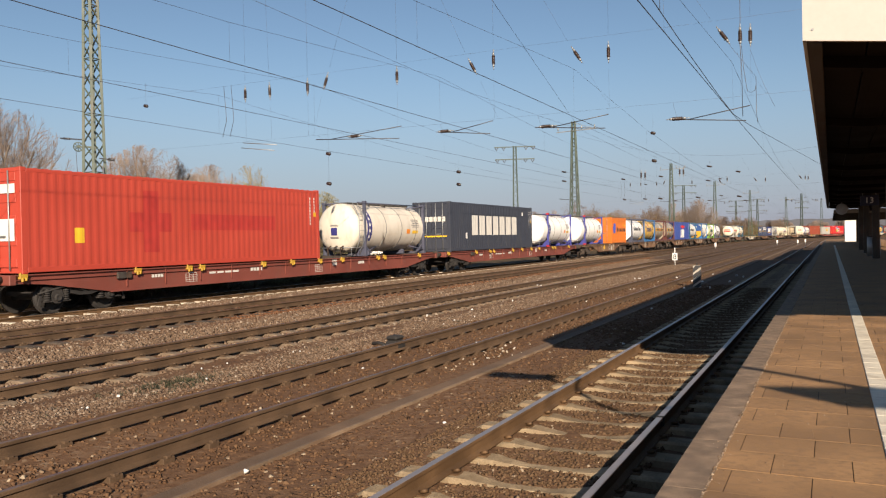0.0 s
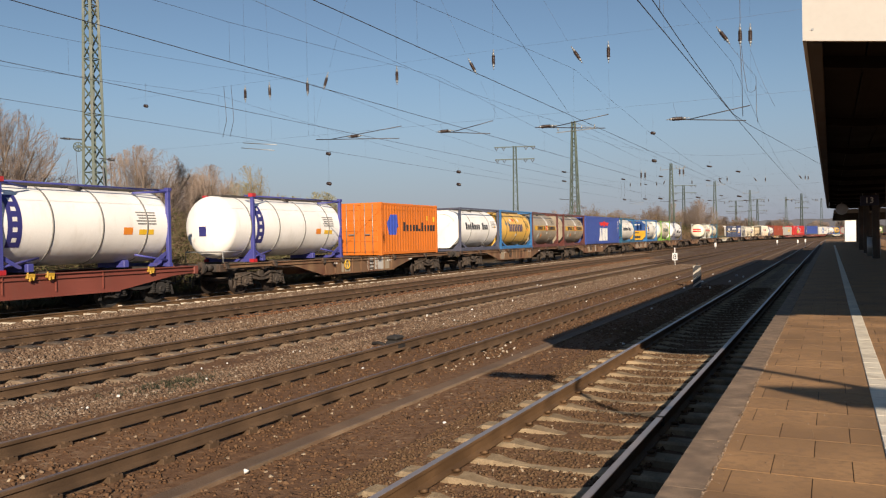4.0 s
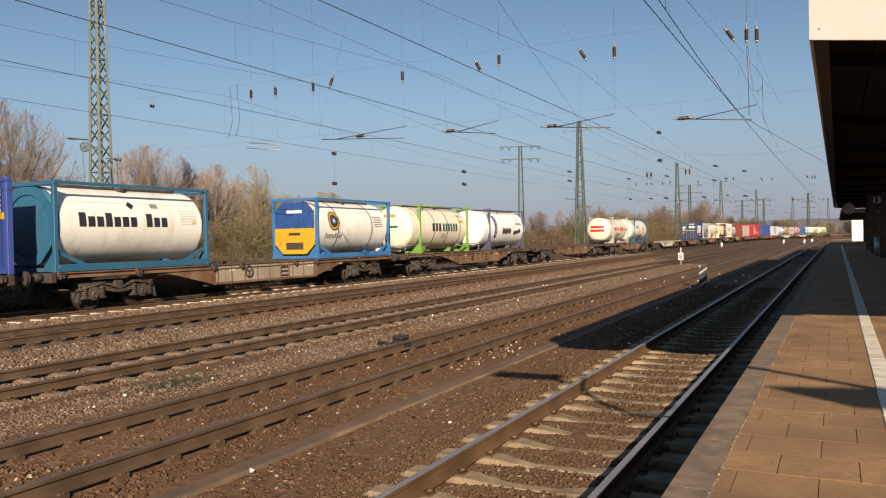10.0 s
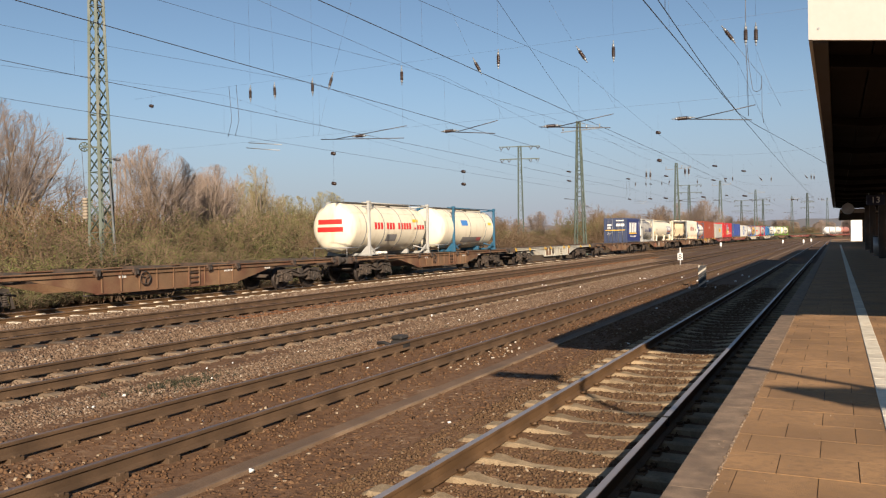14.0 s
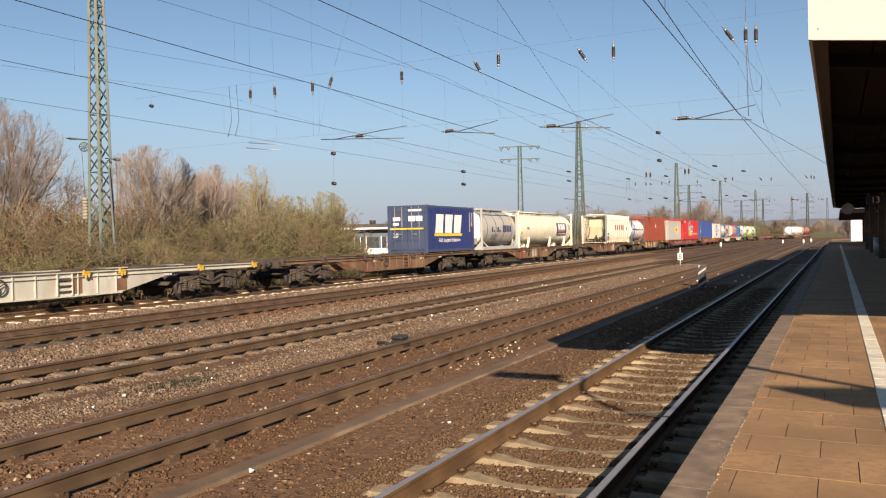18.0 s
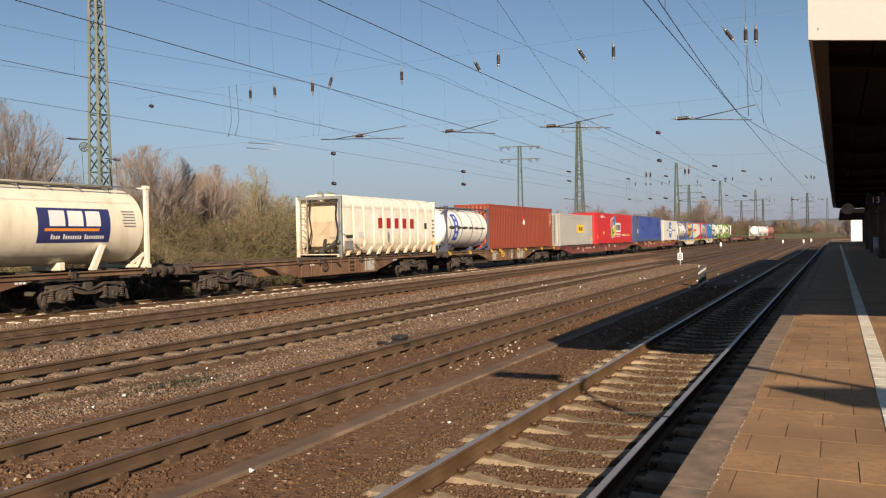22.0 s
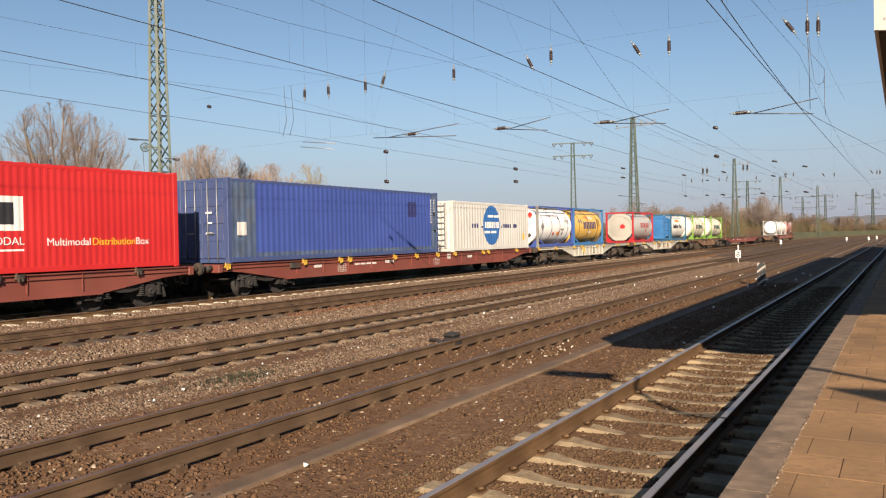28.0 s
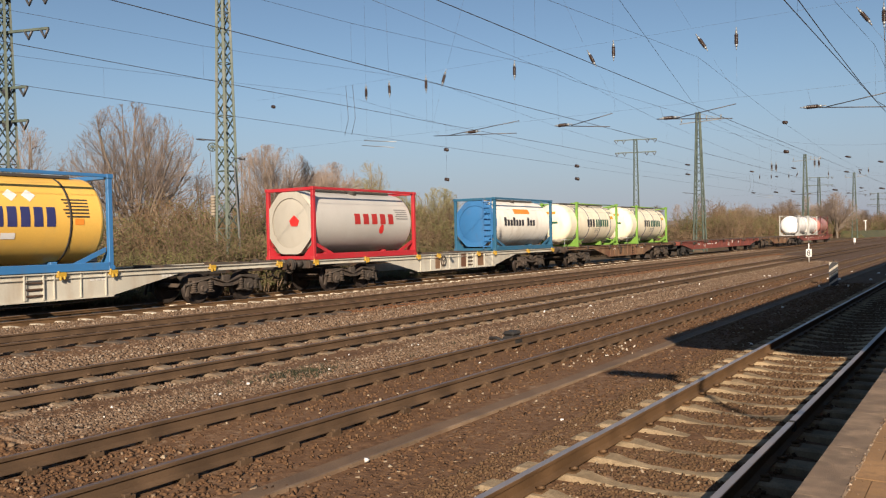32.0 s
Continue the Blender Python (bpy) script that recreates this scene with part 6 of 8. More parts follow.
        if front == "ladder":
            me = Mesh()
            for x in (0.25, 0.75):
                me.box(x - 0.025, x + 0.025, -h - 0.06, -h - 0.02, 0.2, H - 0.1)
            for k in range(8):
                me.box(0.25, 0.75, -h - 0.055, -h - 0.03, 0.3 + 0.29 * k, 0.34 + 0.29 * k)
            part("ladder", me, M["galv"], ob, "galvanised end ladder")
            me = Mesh()
            me.box(-0.95, 0.1, -h - 0.05, -h - 0.01, 0.3, H - 0.3, 0.02)
            part("hatch", me, coat, ob)
    moving.append((ob, q0 + L / 2, TRAIN_Z + DECK))
    return ob


def end_text(ob, body, size, x, y, z, ink):
    """Figures on the leading end of a container."""
    part("figures", letters(body, size), INK[ink], ob, at=pose(x, y, z, 90, 0, 0)).data.materials.append(INK[ink])


def side_text(ob, body, size, y, z, ink):
    """Words along the side of a box."""
    part("words", letters(body, size), INK[ink], ob, at=pose(SIDE + 0.002, y, z, 90, 0, 90)).data.materials.append(INK[ink])


def side_labels(ob, L, H, ink="white"):
    """The rows of small markings that stand upright near the rear end of a box."""
    me = Mesh()
    y = L / 2 - 0.72
    for k in range(9):
        me.box(SIDE + 0.02, SIDE + 0.025, y, y + 0.07, H - 0.42 - 0.13 * k, H - 0.34 - 0.13 * k)
    for k in range(5):
        me.box(SIDE + 0.02, SIDE + 0.025, y + 0.3, y + 0.36, H - 0.42 - 0.13 * k, H - 0.34 - 0.13 * k)
    part("marking", me, INK[ink], ob)
    plate(ob, "warning_label", L / 2 - 0.42, L / 2 - 0.24, H - 1.12, H - 0.94, "yellow")


def dish_depth(u):
    """How far a domed end falls back at the share u of its radius: shallow crown, tight knuckle."""
    return 0.42 * u * u + 0.58 * (1 - math.sqrt(max(0.0, 1 - u ** 7)))


HEADS = {}       # name of a tank: tip and depth of its leading head


def dish(y_end, y_in, r=TANK_R, way=-1):
    """Profile of a domed tank end from its tip to the barrel."""
    d = abs(y_end - y_in)
    return [(y_end - way * d * dish_depth(u), max(0.001, r * u)) for u in (0, 0.2, 0.4, 0.55, 0.68, 0.79, 0.87, 0.93, 0.97, 0.99, 1.0)]


def tank_box(q0, L, shell, frame, label, style="frame", front=0.0, rear=0.0, end=None, bands=3, band=None, ladder=False, front_post=None, tail=None):
    """A tank container: barrel with domed ends, end frames with corner braces, rails, walkway, manhole, valve."""
    ob = thing("tank_container", label, "tank container", "tank containers on the train")
    h = L / 2
    y0, y1 = -h + (0.03 if style == "frame" else 0.09) - front, h - (0.04 if style == "frame" else 0.09) + rear
    dep = 0.22 if style == "frame" else 0.5
    tail = tail or (0.3 if style == "frame" else 0.5)
    HEADS[ob.name] = (y0, dep) if style != "frame" else None

    def barrel():
        me = Mesh()
        me.lathe_y([(y0 + dep, TANK_R), (0.0, TANK_R), (y1 - tail, TANK_R)], 40, 0, TANK_Z)
        me.lathe_y([(y, r) for y, r in reversed(dish(y1, y1 - tail, TANK_R, 1))], 40, 0, TANK_Z)
        return me.data("shell", shell)

    def head():
        me = Mesh()
        me.lathe_y(dish(y0, y0 + dep), 40, 0, TANK_Z)
        return me.data("front_head", end or shell)
    sh = part("shell", cached(("barrel", L, y0, y1, dep, shell.name), barrel), shell, ob)
    part("front_head", cached(("head", y0, dep, (end or shell).name), head), end or shell, ob)
    for k in range(bands):
        y = y0 + dep + (y1 - y0 - 2 * dep) * (k + 0.5) / bands
        me = Mesh()
        me.lathe_y([(y - 0.03, TANK_R + 0.001), (y - 0.03, TANK_R + 0.012), (y + 0.03, TANK_R + 0.012), (y + 0.03, TANK_R + 0.001)], 40, 0, TANK_Z)
        part("strap", me, band or P["band"], sh)
    me = Mesh()
    me.box(-0.35, 0.35, y0 + 0.7, y1 - 0.7, TANK_Z + TANK_R - 0.03, TANK_Z + TANK_R + 0.05, 0.01)
    part("walkway", me, P["dark"], ob, "dark grating walkway along the top")
    me = Mesh()
    me.tube([(0.3, 0, TANK_Z + 1.0), (0.3, 0, TANK_Z + 1.2)], 0.22, 14)
    part("manhole", me, M["dark_steel"], ob)
    me = Mesh()
    me.box(-0.25, 0.25, y1 - 0.12, y1 + 0.12, 0.2, 0.6, 0.03)
    part("valve_box", me, M["galv"], ob)
    H = 2.59

    def post(coat):
        me = Mesh()
        me.box(-0.065, 0.065, -0.065, 0.065, 0.0, H, 0.012)
        me.box(-0.09, 0.09, -0.09, 0.09, 0.0, 0.118, 0.01)
        me.box(-0.09, 0.09, -0.09, 0.09, H - 0.118, H, 0.01)
        return me.data("corner_post", coat)

    def cross():
        me = Mesh()
        me.box(-1.06, 1.06, -0.06, 0.06, -0.06, 0.06, 0.01)
        return me.data("end_beam", frame)

    def brace():
        me = Mesh()
        me.prism_y([(1.07, 0.12), (0.7, 0.12), (0.7, 0.17), (1.02, 0.5), (1.07, 0.5)], -0.05, 0.05)
        return me.data("gusset", frame)

    def bar(t):
        me = Mesh()
        me.box(-t, t, -h + 0.15, h - 0.15, -t * 1.3, t * 1.3, 0.01)
        return me.data("side_rail", frame)
    for sy in (-1, 1):
        y = sy * (h - 0.09)
        for sx in (-1, 1):
            coat = front_post if front_post and sy < 0 < sx else frame
            part("corner_post", cached(("tpost", coat.name), lambda: post(coat)), coat, ob, at=pose(sx * (SIDE - 0.09), y, 0))
            part("gusset", cached(("tgus", frame.name), brace), frame, ob, at=pose(0, y, 0, 0, 0, 0 if sx > 0 else 180))
        part("end_beam", cached(("tbeam", frame.name), cross), frame, ob, at=pose(0, y, 0.07))
        if style == "frame":
            part("end_beam", cached(("tbeam", frame.name), cross), frame, ob, at=pose(0, y, H - 0.07))
        # sloping feet of the barrel along the side
        for sx in (-1, 1):
            me = Mesh()
            yb = y - sy * 0.12
            long, tall = (0.95, 0.62) if style == "frame" else (0.5, 0.5)
            me.prism_x([(yb, tall - 0.13), (yb - sy * long * 0.82, 0.14), (yb - sy * long, 0.14), (yb - sy * long, 0.2), (yb, tall)], sx * 1.1 - 0.02, sx * 1.1 + 0.02)
            part("side_brace", me, frame, ob)
            if style == "swap" and bands:
                for z0, z1, x1, reach in ((0.2, 0.42, 0.95, 1.25), (H - 0.12, H - 0.2, 0.72, 1.1)):
                    me = Mesh()
                    me.tube([(sx * 1.13, y, z0), (sx * x1, y - sy * reach, z1)], 0.035, 6)
                    part("strut", me, frame, ob)
    for sx in (-1, 1):
        if style == "frame":
            part("bottom_rail", cached(("tbar", L, 0.08, frame.name), lambda: bar(0.08)), frame, ob, at=pose(sx * (SIDE - 0.09), 0, 0.11))
            part("top_rail", cached(("tbar", L, 0.035, frame.name), lambda: bar(0.035)), frame, ob, at=pose(sx * (SIDE - 0.07), 0, H - 0.05))
        else:
            me = Mesh()
            me.tube([(sx * 0.75, -h + 0.1, H - 0.06), (sx * 0.75, h - 0.1, H - 0.06)], 0.03, 8)
            part("top_rail", me, frame, ob)
            for ya in (-h + 0.09, h - 0.09):
                me = Mesh()
                me.tube([(sx * 0.75, ya, H - 0.06), (sx * (SIDE - 0.1), ya, H - 0.1)], 0.035, 8)
                part("top_arm", me, frame, ob)
    for y in (-h * 0.55, h * 0.55):
        me = Mesh()
        me.box(-0.6, 0.6, y - 0.1, y + 0.1, 0.02, 0.26, 0.02)
        part("saddle", me, frame, ob)
    if style == "frame":
        me = Mesh()
        rim = []
        for k in range(40):
            a = 2 * math.pi * k / 40
            c, s = math.cos(a), math.sin(a)
            rim.append((c, s, min(1.04 / max(abs(c), 1e-6), 1.12 / max(abs(s), 1e-6), 1.6 / (abs(c) + abs(s)))))
        for y in (-h + 0.045, -h + 0.07):
            me.v += [(c * e, y, 1.32 + s * e) for c, s, e in rim] + [(c * 0.9, y, 1.32 + s * 0.9) for c, s, e in rim]
        for k in range(40):
            m = (k + 1) % 40
            me.face((k, m, m + 40, k + 40))
            me.face((k + 80, k + 120, m + 120, m + 80))
            me.face((k, k + 80, m + 80, m))
            me.face((k + 40, m + 40, m + 120, k + 120))
        part("end_panel", me, end or shell, ob)
    if style == "swap":
        # ladder and foot rail on the overhanging head
        me = Mesh()
        for k in (0.35, 0.75) if ladder else ():
            me.tube([(0.9, y0 + k, 0.1), (1.16, y0 + k, 0.75), (1.16, y0 + k, 1.9), (0.8, y0 + k, 2.5)], 0.022, 6)
        for k in range(8 if ladder else 0):
            z = 0.45 + 0.25 * k
            me.tube([(1.14, y0 + 0.35, z), (1.14, y0 + 0.75, z)], 0.014, 6)
        if ladder:
            part("ladder", me, M["galv"], ob, "thin ladder over the tank's end")
        me = Mesh()
        me.tube([(-0.9, y0 + 0.05, 0.02), (-0.9, y0 + 0.05, 0.42), (0.9, y0 + 0.05, 0.42), (0.9, y0 + 0.05, 0.02)], 0.025, 6)
        me.tube([(0.9, y0 + 0.05, 0.42), (0.95, y0 + 1.0, 0.42)], 0.025, 6)
        part("foot_rail", me, M["galv"], ob)
    moving.append((ob, q0 + L / 2, TRAIN_Z + DECK))
    return ob


# -- wagons --
def bogie_meshes(grime, tread):
    side = Mesh()
    side.prism_x([(-1.32, 0.71), (-1.34, 0.8), (-0.6, 0.82), (-0.36, 0.7), (0.36, 0.7), (0.6, 0.82), (1.34, 0.8), (1.32, 0.71),
                  (0.66, 0.71), (0.44, 0.55), (0.2, 0.49), (-0.2, 0.49), (-0.44, 0.55), (-0.66, 0.71)], -0.06, 0.06)
    side.prism_x([(-0.44, 0.55), (-0.2, 0.49), (0.2, 0.49), (0.44, 0.55), (0.44, 0.585), (-0.44, 0.585)], 0.06, 0.13)
    for y in (-0.9, 0.9):
        side.prism_x([(y - 0.17, 0.36), (y - 0.2, 0.5), (y - 0.13, 0.68), (y + 0.13, 0.68), (y + 0.2, 0.5), (y + 0.17, 0.36), (y + 0.08, 0.3), (y - 0.08, 0.3)], -0.06, 0.1)
        side.box(-0.08, 0.1, y - 0.42, y + 0.42, 0.34, 0.385, 0.01)
        for e in (-0.3, 0.3):
            for k in range(5):
                side.tube([(0.03, y + e, 0.39 + 0.062 * k), (0.03, y + e, 0.43 + 0.062 * k)], 0.1, 10)
            side.tube([(0.03, y + e, 0.385), (0.03, y + e, 0.72)], 0.06, 8)
        side.lathe_x([(0.14, 0.0), (0.16, 0.09), (0.09, 0.11)], 12, y, 0.46)
        w = 1 if y > 0 else -1
        side.prism_x([(y + w * 0.43, 0.7), (y + w * 0.47, 0.7), (y + w * 0.6, 0.26), (y + w * 0.5, 0.26)], 0.0, 0.05)
    side.box(-0.02, 0.1, -0.16, 0.16, 0.6, 0.84, 0.03)
    bol = Mesh()
    bol.box(-0.95, 0.95, -0.3, 0.3, 0.5, 0.78, 0.03)
    bol.box(-0.85, 0.85, -1.2, -1.05, 0.5, 0.62)
    bol.box(-0.85, 0.85, 1.05, 1.2, 0.5, 0.62)
    rig = Mesh()
    rig.tube([(1.08, -1.5, 0.6), (1.1, -0.6, 0.78), (1.1, 0.0, 0.6), (1.1, 0.6, 0.78), (1.08, 1.5, 0.6)], 0.03, 6)
    ws = Mesh()
    ws.tube([(-0.95, 0, 0), (0.95, 0, 0)], 0.085, 10)
    for s in (-1, 1):
        x = s * 0.75
        ws.lathe_x([(x - s * 0.07, 0.10), (x - s * 0.02, 0.14), (x - s * 0.03, 0.36), (x - s * 0.075, 0.40), (x - s * 0.075, 0.485), (x - s * 0.045, 0.485), (x - s * 0.035, 0.46), (x + s * 0.065, 0.452), (x + s * 0.065, 0.40), (x + s * 0.01, 0.36), (x + s * 0.02, 0.14), (x + s * 0.07, 0.1)], 28)
        for k in range(3):
            a = 2 * math.pi * k / 3
            ws.box(x + s * 0.0 - 0.02, x + s * 0.0 + 0.035, 0.24 * math.cos(a) - 0.03, 0.24 * math.cos(a) + 0.03, 0.24 * math.sin(a) - 0.03, 0.24 * math.sin(a) + 0.03)
    return side.data("side_frame", grime), bol.data("bolster", grime), rig.data("brake_rod", grime), ws.data("wheelset", tread)


BOGIE = bogie_meshes(M["bogie"], M["wheel"])
BOGIE_BLACK = bogie_meshes(M["bogie_black"], M["bogie_black"])


def lock_mesh():
    me = Mesh()
    me.box(-0.05, 0.05, -0.12, 0.12, -0.1, 0.03, 0.012)
    me.box(0.02, 0.08, -0.08, -0.02, -0.17, -0.06, 0.012)
    me.box(0.02, 0.08, 0.03, 0.08, -0.15, -0.06, 0.012)
    me.tube([(-0.02, -0.06, 0.0), (-0.02, -0.06, 0.07)], 0.025, 8)
    return me


LOCK = {k: lock_mesh().data("lock", m) for k, m in (("y", M["yellow"]), ("d", M["dark_steel"]))}


def wagon(q0, L, coat, label, belly, locks="d", wheel_ink=None, patches=()):
    """A flat wagon for containers: two long sills, cross beams, end beams with buffers, two bogies, locks along the deck."""
    ob = thing("container_wagon", label, "freight wagon", "wagons of the train")
    h = L / 2 - 0.62
    top = DECK - 0.012

    def sill():
        me = Mesh()
        if belly:
            a, b = 4.15, 6.35
            web = [(-h, top), (-h, 1.0), (-h + a, 0.97), (-h + b, 0.47), (h - b, 0.47), (h - a, 0.97), (h, 1.0), (h, top)]
        else:
            web = [(-h, top), (-h, 0.93), (-h + 1.0, 0.86), (-h + 3.2, 0.52), (h - 3.2, 0.52), (h - 1.0, 0.86), (h, 0.93), (h, top)]
        me.prism_x(web, -0.012, 0.012)
        return me.data("side_sill", coat)

    def flange(y, z0, z1, x0=-0.13, x1=0.075):
        return Mesh().box(x0, x1, -y, y, z0, z1).data("flange", coat)
    kit = {"side_sill": sill, "lower_flange": (lambda: flange(h - 6.3, 0.455, 0.485)) if belly else (lambda: flange(h - 3.2, 0.50, 0.53)),
           "upper_flange": lambda: flange(h, top - 0.03, top, -0.11), "side_rib": lambda: flange(h, 1.0, 1.02, -0.10, 0.06)}
    for name, make in kit.items():
        for x in (1.17, -1.17):
            part(name, cached((name, L, coat.name, belly), make), coat, ob, at=pose(x, 0, 0, 0, 0, 0 if x > 0 else 180))
    n = 9 if belly else 12
    for k in range(n):
        y = (-h + 6.5) + (2 * h - 13) * k / (n - 1) if belly else (-h + 3.8) + (2 * h - 7.6) * k / (n - 1)
        st = cached(("rib", coat.name, belly), lambda: Mesh().box(-0.02, 0.05, -0.012, 0.012, 0.5 if belly else 0.64, top - 0.03).data("stiffener", coat))
        part("stiffener", st, coat, ob, at=pose(1.17, y, 0))
    me = Mesh()
    me.box(-0.22, 0.22, -h, h, 0.85, 1.12)
    part("centre_sill", me, M["dark_steel"], ob)
    for k in range(7):
        y = -h * 0.85 + 1.7 * h * k / 6
        me = cached(("xbeam",), lambda: Mesh().box(-1.15, 1.15, -0.08, 0.08, 0.93, 1.2).data("cross_beam", M["dark_steel"]))
        part("cross_beam", me, M["dark_steel"], ob, at=pose(0, y, 0))
    if not belly:
        # deep closed body between the bogies
        me = Mesh()
        me.box(-1.05, 1.05, -h + 4.2, h - 4.2, 0.5, 1.08)
        part("under_body", me, M["dark_steel"], ob)
    for s in (-1, 1):
        me = cached(("endbeam", coat.name), lambda: Mesh().box(-1.25, 1.25, -0.1, 0.1, 0.88, top, 0.02).data("end_beam", coat if coat.name.startswith("oxide") else M["dark_steel"]))
        part("end_beam", me, coat, ob, at=pose(0, s * h, 0))
        for x in (-0.875, 0.875):
            def buf():
                b = Mesh()
                b.tube([(0, 0.08, 0), (0, 0.36, 0)], 0.11, 12)
                b.tube([(0, 0.36, 0), (0, 0.56, 0)], 0.075, 12)
                b.tube([(0, 0.56, 0), (0, 0.61, 0)], 0.21, 16)
                return b.data("buffer", M["dark_steel"])
            part("buffer", cached(("buffer",), buf), None, ob, at=pose(x, s * h, 1.03, 0, 0, 0 if s > 0 else 180))

        def hook():
            b = Mesh()
            b.box(-0.05, 0.05, 0.05, 0.5, 0.98, 1.1, 0.02)
            b.tube([(0.0, 0.45, 1.0), (0.06, 0.55, 0.85), (0.0, 0.64, 0.7), (-0.06, 0.55, 0.85), (0, 0.45, 1.0)], 0.025, 6)
            b.tube([(0.4, 0.1, 0.95), (0.42, 0.3, 0.6), (0.4, 0.55, 0.55), (0.38, 0.6, 0.75)], 0.03, 6)
            return b.data("coupling", M["dark_steel"])
        part("coupling", cached(("coupling",), hook), None, ob, at=pose(0, s * h, 0, 0, 0, 0 if s > 0 else 180))
        by = s * (h - 2.35)
        kit = BOGIE if belly else BOGIE_BLACK
        bg = part("bogie", kit[1], None, ob, at=pose(0, by, 0))
        for x in (-1.0, 1.0):
            part("side_frame", kit[0], None, bg, at=pose(x, 0, 0, 0, 0, 0 if x > 0 else 180))
        part("brake_rod", kit[2], None, bg)
        for dy in (-0.9, 0.9):
            w = part("wheelset", kit[3], None, bg, at=pose(0, dy, 0.46))
            rolling.append((w, q0 + L / 2 + by + dy, dy))
    ys = [-h + 0.25, -h + 3.0, -h + 6.3, -1.6, 1.6, h - 6.3, h - 3.0, h - 0.25] if belly else [-h + 0.3, -h + 4.2, -h + 6.4, -h + 7.0, -2.2, -0.4, 1.5, 3.2, h - 6.2, h - 5.6, h - 2.0]
    for y in ys:
        part("lock", LOCK[locks], None, ob, "yellow folding lock" if locks == "y" else "", at=pose(1.235, y, top - 0.02))
    if belly:
        me = Mesh()
        me.tube([(0, 0.2 * math.cos(a), 0.2 * math.sin(a)) for a in [2 * math.pi * i / 20 for i in range(21)]], 0.02, 6, False)
        for k in range(3):
            a = 2 * math.pi * k / 3 + 0.5
            me.tube([(0, 0, 0), (0, 0.2 * math.cos(a), 0.2 * math.sin(a))], 0.014, 6)
        part("hand_wheel", me, INK[wheel_ink] if wheel_ink else M["dark_steel"], ob, at=pose(1.25, -h + 8.1, 0.86))
        for z in (0.62, 0.78, 0.94):
            me = Mesh()
            me.box(1.185, 1.235, -0.22, 0.22, z - 0.03, z + 0.02, 0.008)
            part("step", me, M["dark_steel"], ob, at=pose(0, 0.9, 0))
        for y in (0.66, 1.14):
            me = Mesh()
            me.box(1.183, 1.24, y - 0.02, y + 0.02, 0.5, top - 0.04, 0.006)
            part("step_side", me, coat, ob)
        for y, w, hh in ((-2.2, 0.3, 0.08), (2.4, 0.5, 0.06), (4.6, 0.35, 0.06)):
            me = Mesh()
            for k in range(3):
                me.box(1.187, 1.191, y + w * k / 3, y + w * (k + 0.75) / 3, 0.9, 0.9 + hh)
            part("marking", me, INK["pale"], ob)
        # brake pipe under the sill and a hose at the end
        me = Mesh()
        me.tube([(1.0, -h + 6.0, 0.44), (1.02, -h + 7.5, 0.36), (1.02, h - 7.5, 0.36), (1.0, h - 6.0, 0.44)], 0.025, 6)
        part("brake_pipe", me, M["dark_steel"], ob)
        me = Mesh()
        me.box(0.5, 1.05, -1.3, 0.2, 0.3, 0.47, 0.05)
        part("brake_cylinder", me, M["dark_steel"], ob)
    else:
        for y, w, hh in ((-h + 4.8, 0.5, 0.1), (-2.9, 0.7, 0.12), (2.5, 0.35, 0.3), (4.6, 0.5, 0.12), (-h + 7.4, 1.6, 0.07)):
            me = Mesh()
            for k in range(4):
                me.box(1.187, 1.191, y + w * k / 4, y + w * (k + 0.8) / 4, 0.85, 0.85 + hh)
            part("marking", me, INK["pale"], ob)
        for ty in (-6.2, 1.2):
            me = Mesh()
            for k in range(5):
                me.box(1.187, 1.191, ty, ty + 0.52, 0.62 + 0.075 * k, 0.632 + 0.075 * k)
            for k in range(4):
                me.box(1.187, 1.191, ty + 0.17 * k, ty + 0.012 + 0.17 * k, 0.62, 0.93)
            part("load_table", me, INK["pale"], ob, "white ruled load table")
        me = Mesh()
        me.box(1.19, 1.27, -h + 3.4, -h + 3.95, 0.88, 1.08, 0.02)
        part("equipment_box", me, M["dark_steel"], ob)
    for k, (ya, yb, m) in enumerate(patches):
        me = Mesh()
        me.box(1.183, 1.186, ya, yb, 0.53, top - 0.04)
        part("repaired_panel", me, P[m], ob)
    moving.append((ob, q0 + L / 2, TRAIN_Z))
    return ob


# -- the wagons of the train, in order --
RUSTY = "weathered rusty brown container wagon with fish-bellied sills"
REDDY = "long oxide red container wagon with yellow locks"
wagon(13.0, 26.2, P["oxide"], REDDY, 0, "y")
wagon(39.2, 26.4, P["oxide"], REDDY, 0, "y")
wagon(65.6, 19.9, P["rust"], RUSTY, 1, "d", "yellow", ((-1.6, -0.9, "steel"), (0.6, 2.0, "silver"), (2.0, 2.6, "steel")))
wagon(85.6, 20.0, P["rust"], RUSTY, 1, patches=((-3.0, -2.1, "steel"),))
wagon(105.6, 20.0, P["rust"], RUSTY, 1, patches=((-1.9, -0.9, "steel"), (0.3, 0.7, "dusty")))
wagon(125.6, 19.9, P["rust"], RUSTY, 1, "d", None, ((-2.9, 2.9, "steel"),))
wagon(145.5, 19.9, P["rust"], RUSTY, 1)
wagon(165.4, 19.9, P["rust"], "empty rusty brown container wagon with bare deck", 1)
wagon(185.3, 19.9, P["rust"], RUSTY, 1)
wagon(205.2, 19.6, P["pale"], "empty pale grey container wagon with rust-brown panels", 1, "y", None, ((-2.6, -1.5, "rust"), (1.2, 1.5, "rust"), (2.7, 3.1, "rust")))
wagon(224.8, 19.7, P["rust"], "rusty brown container wagon with one short container", 1)
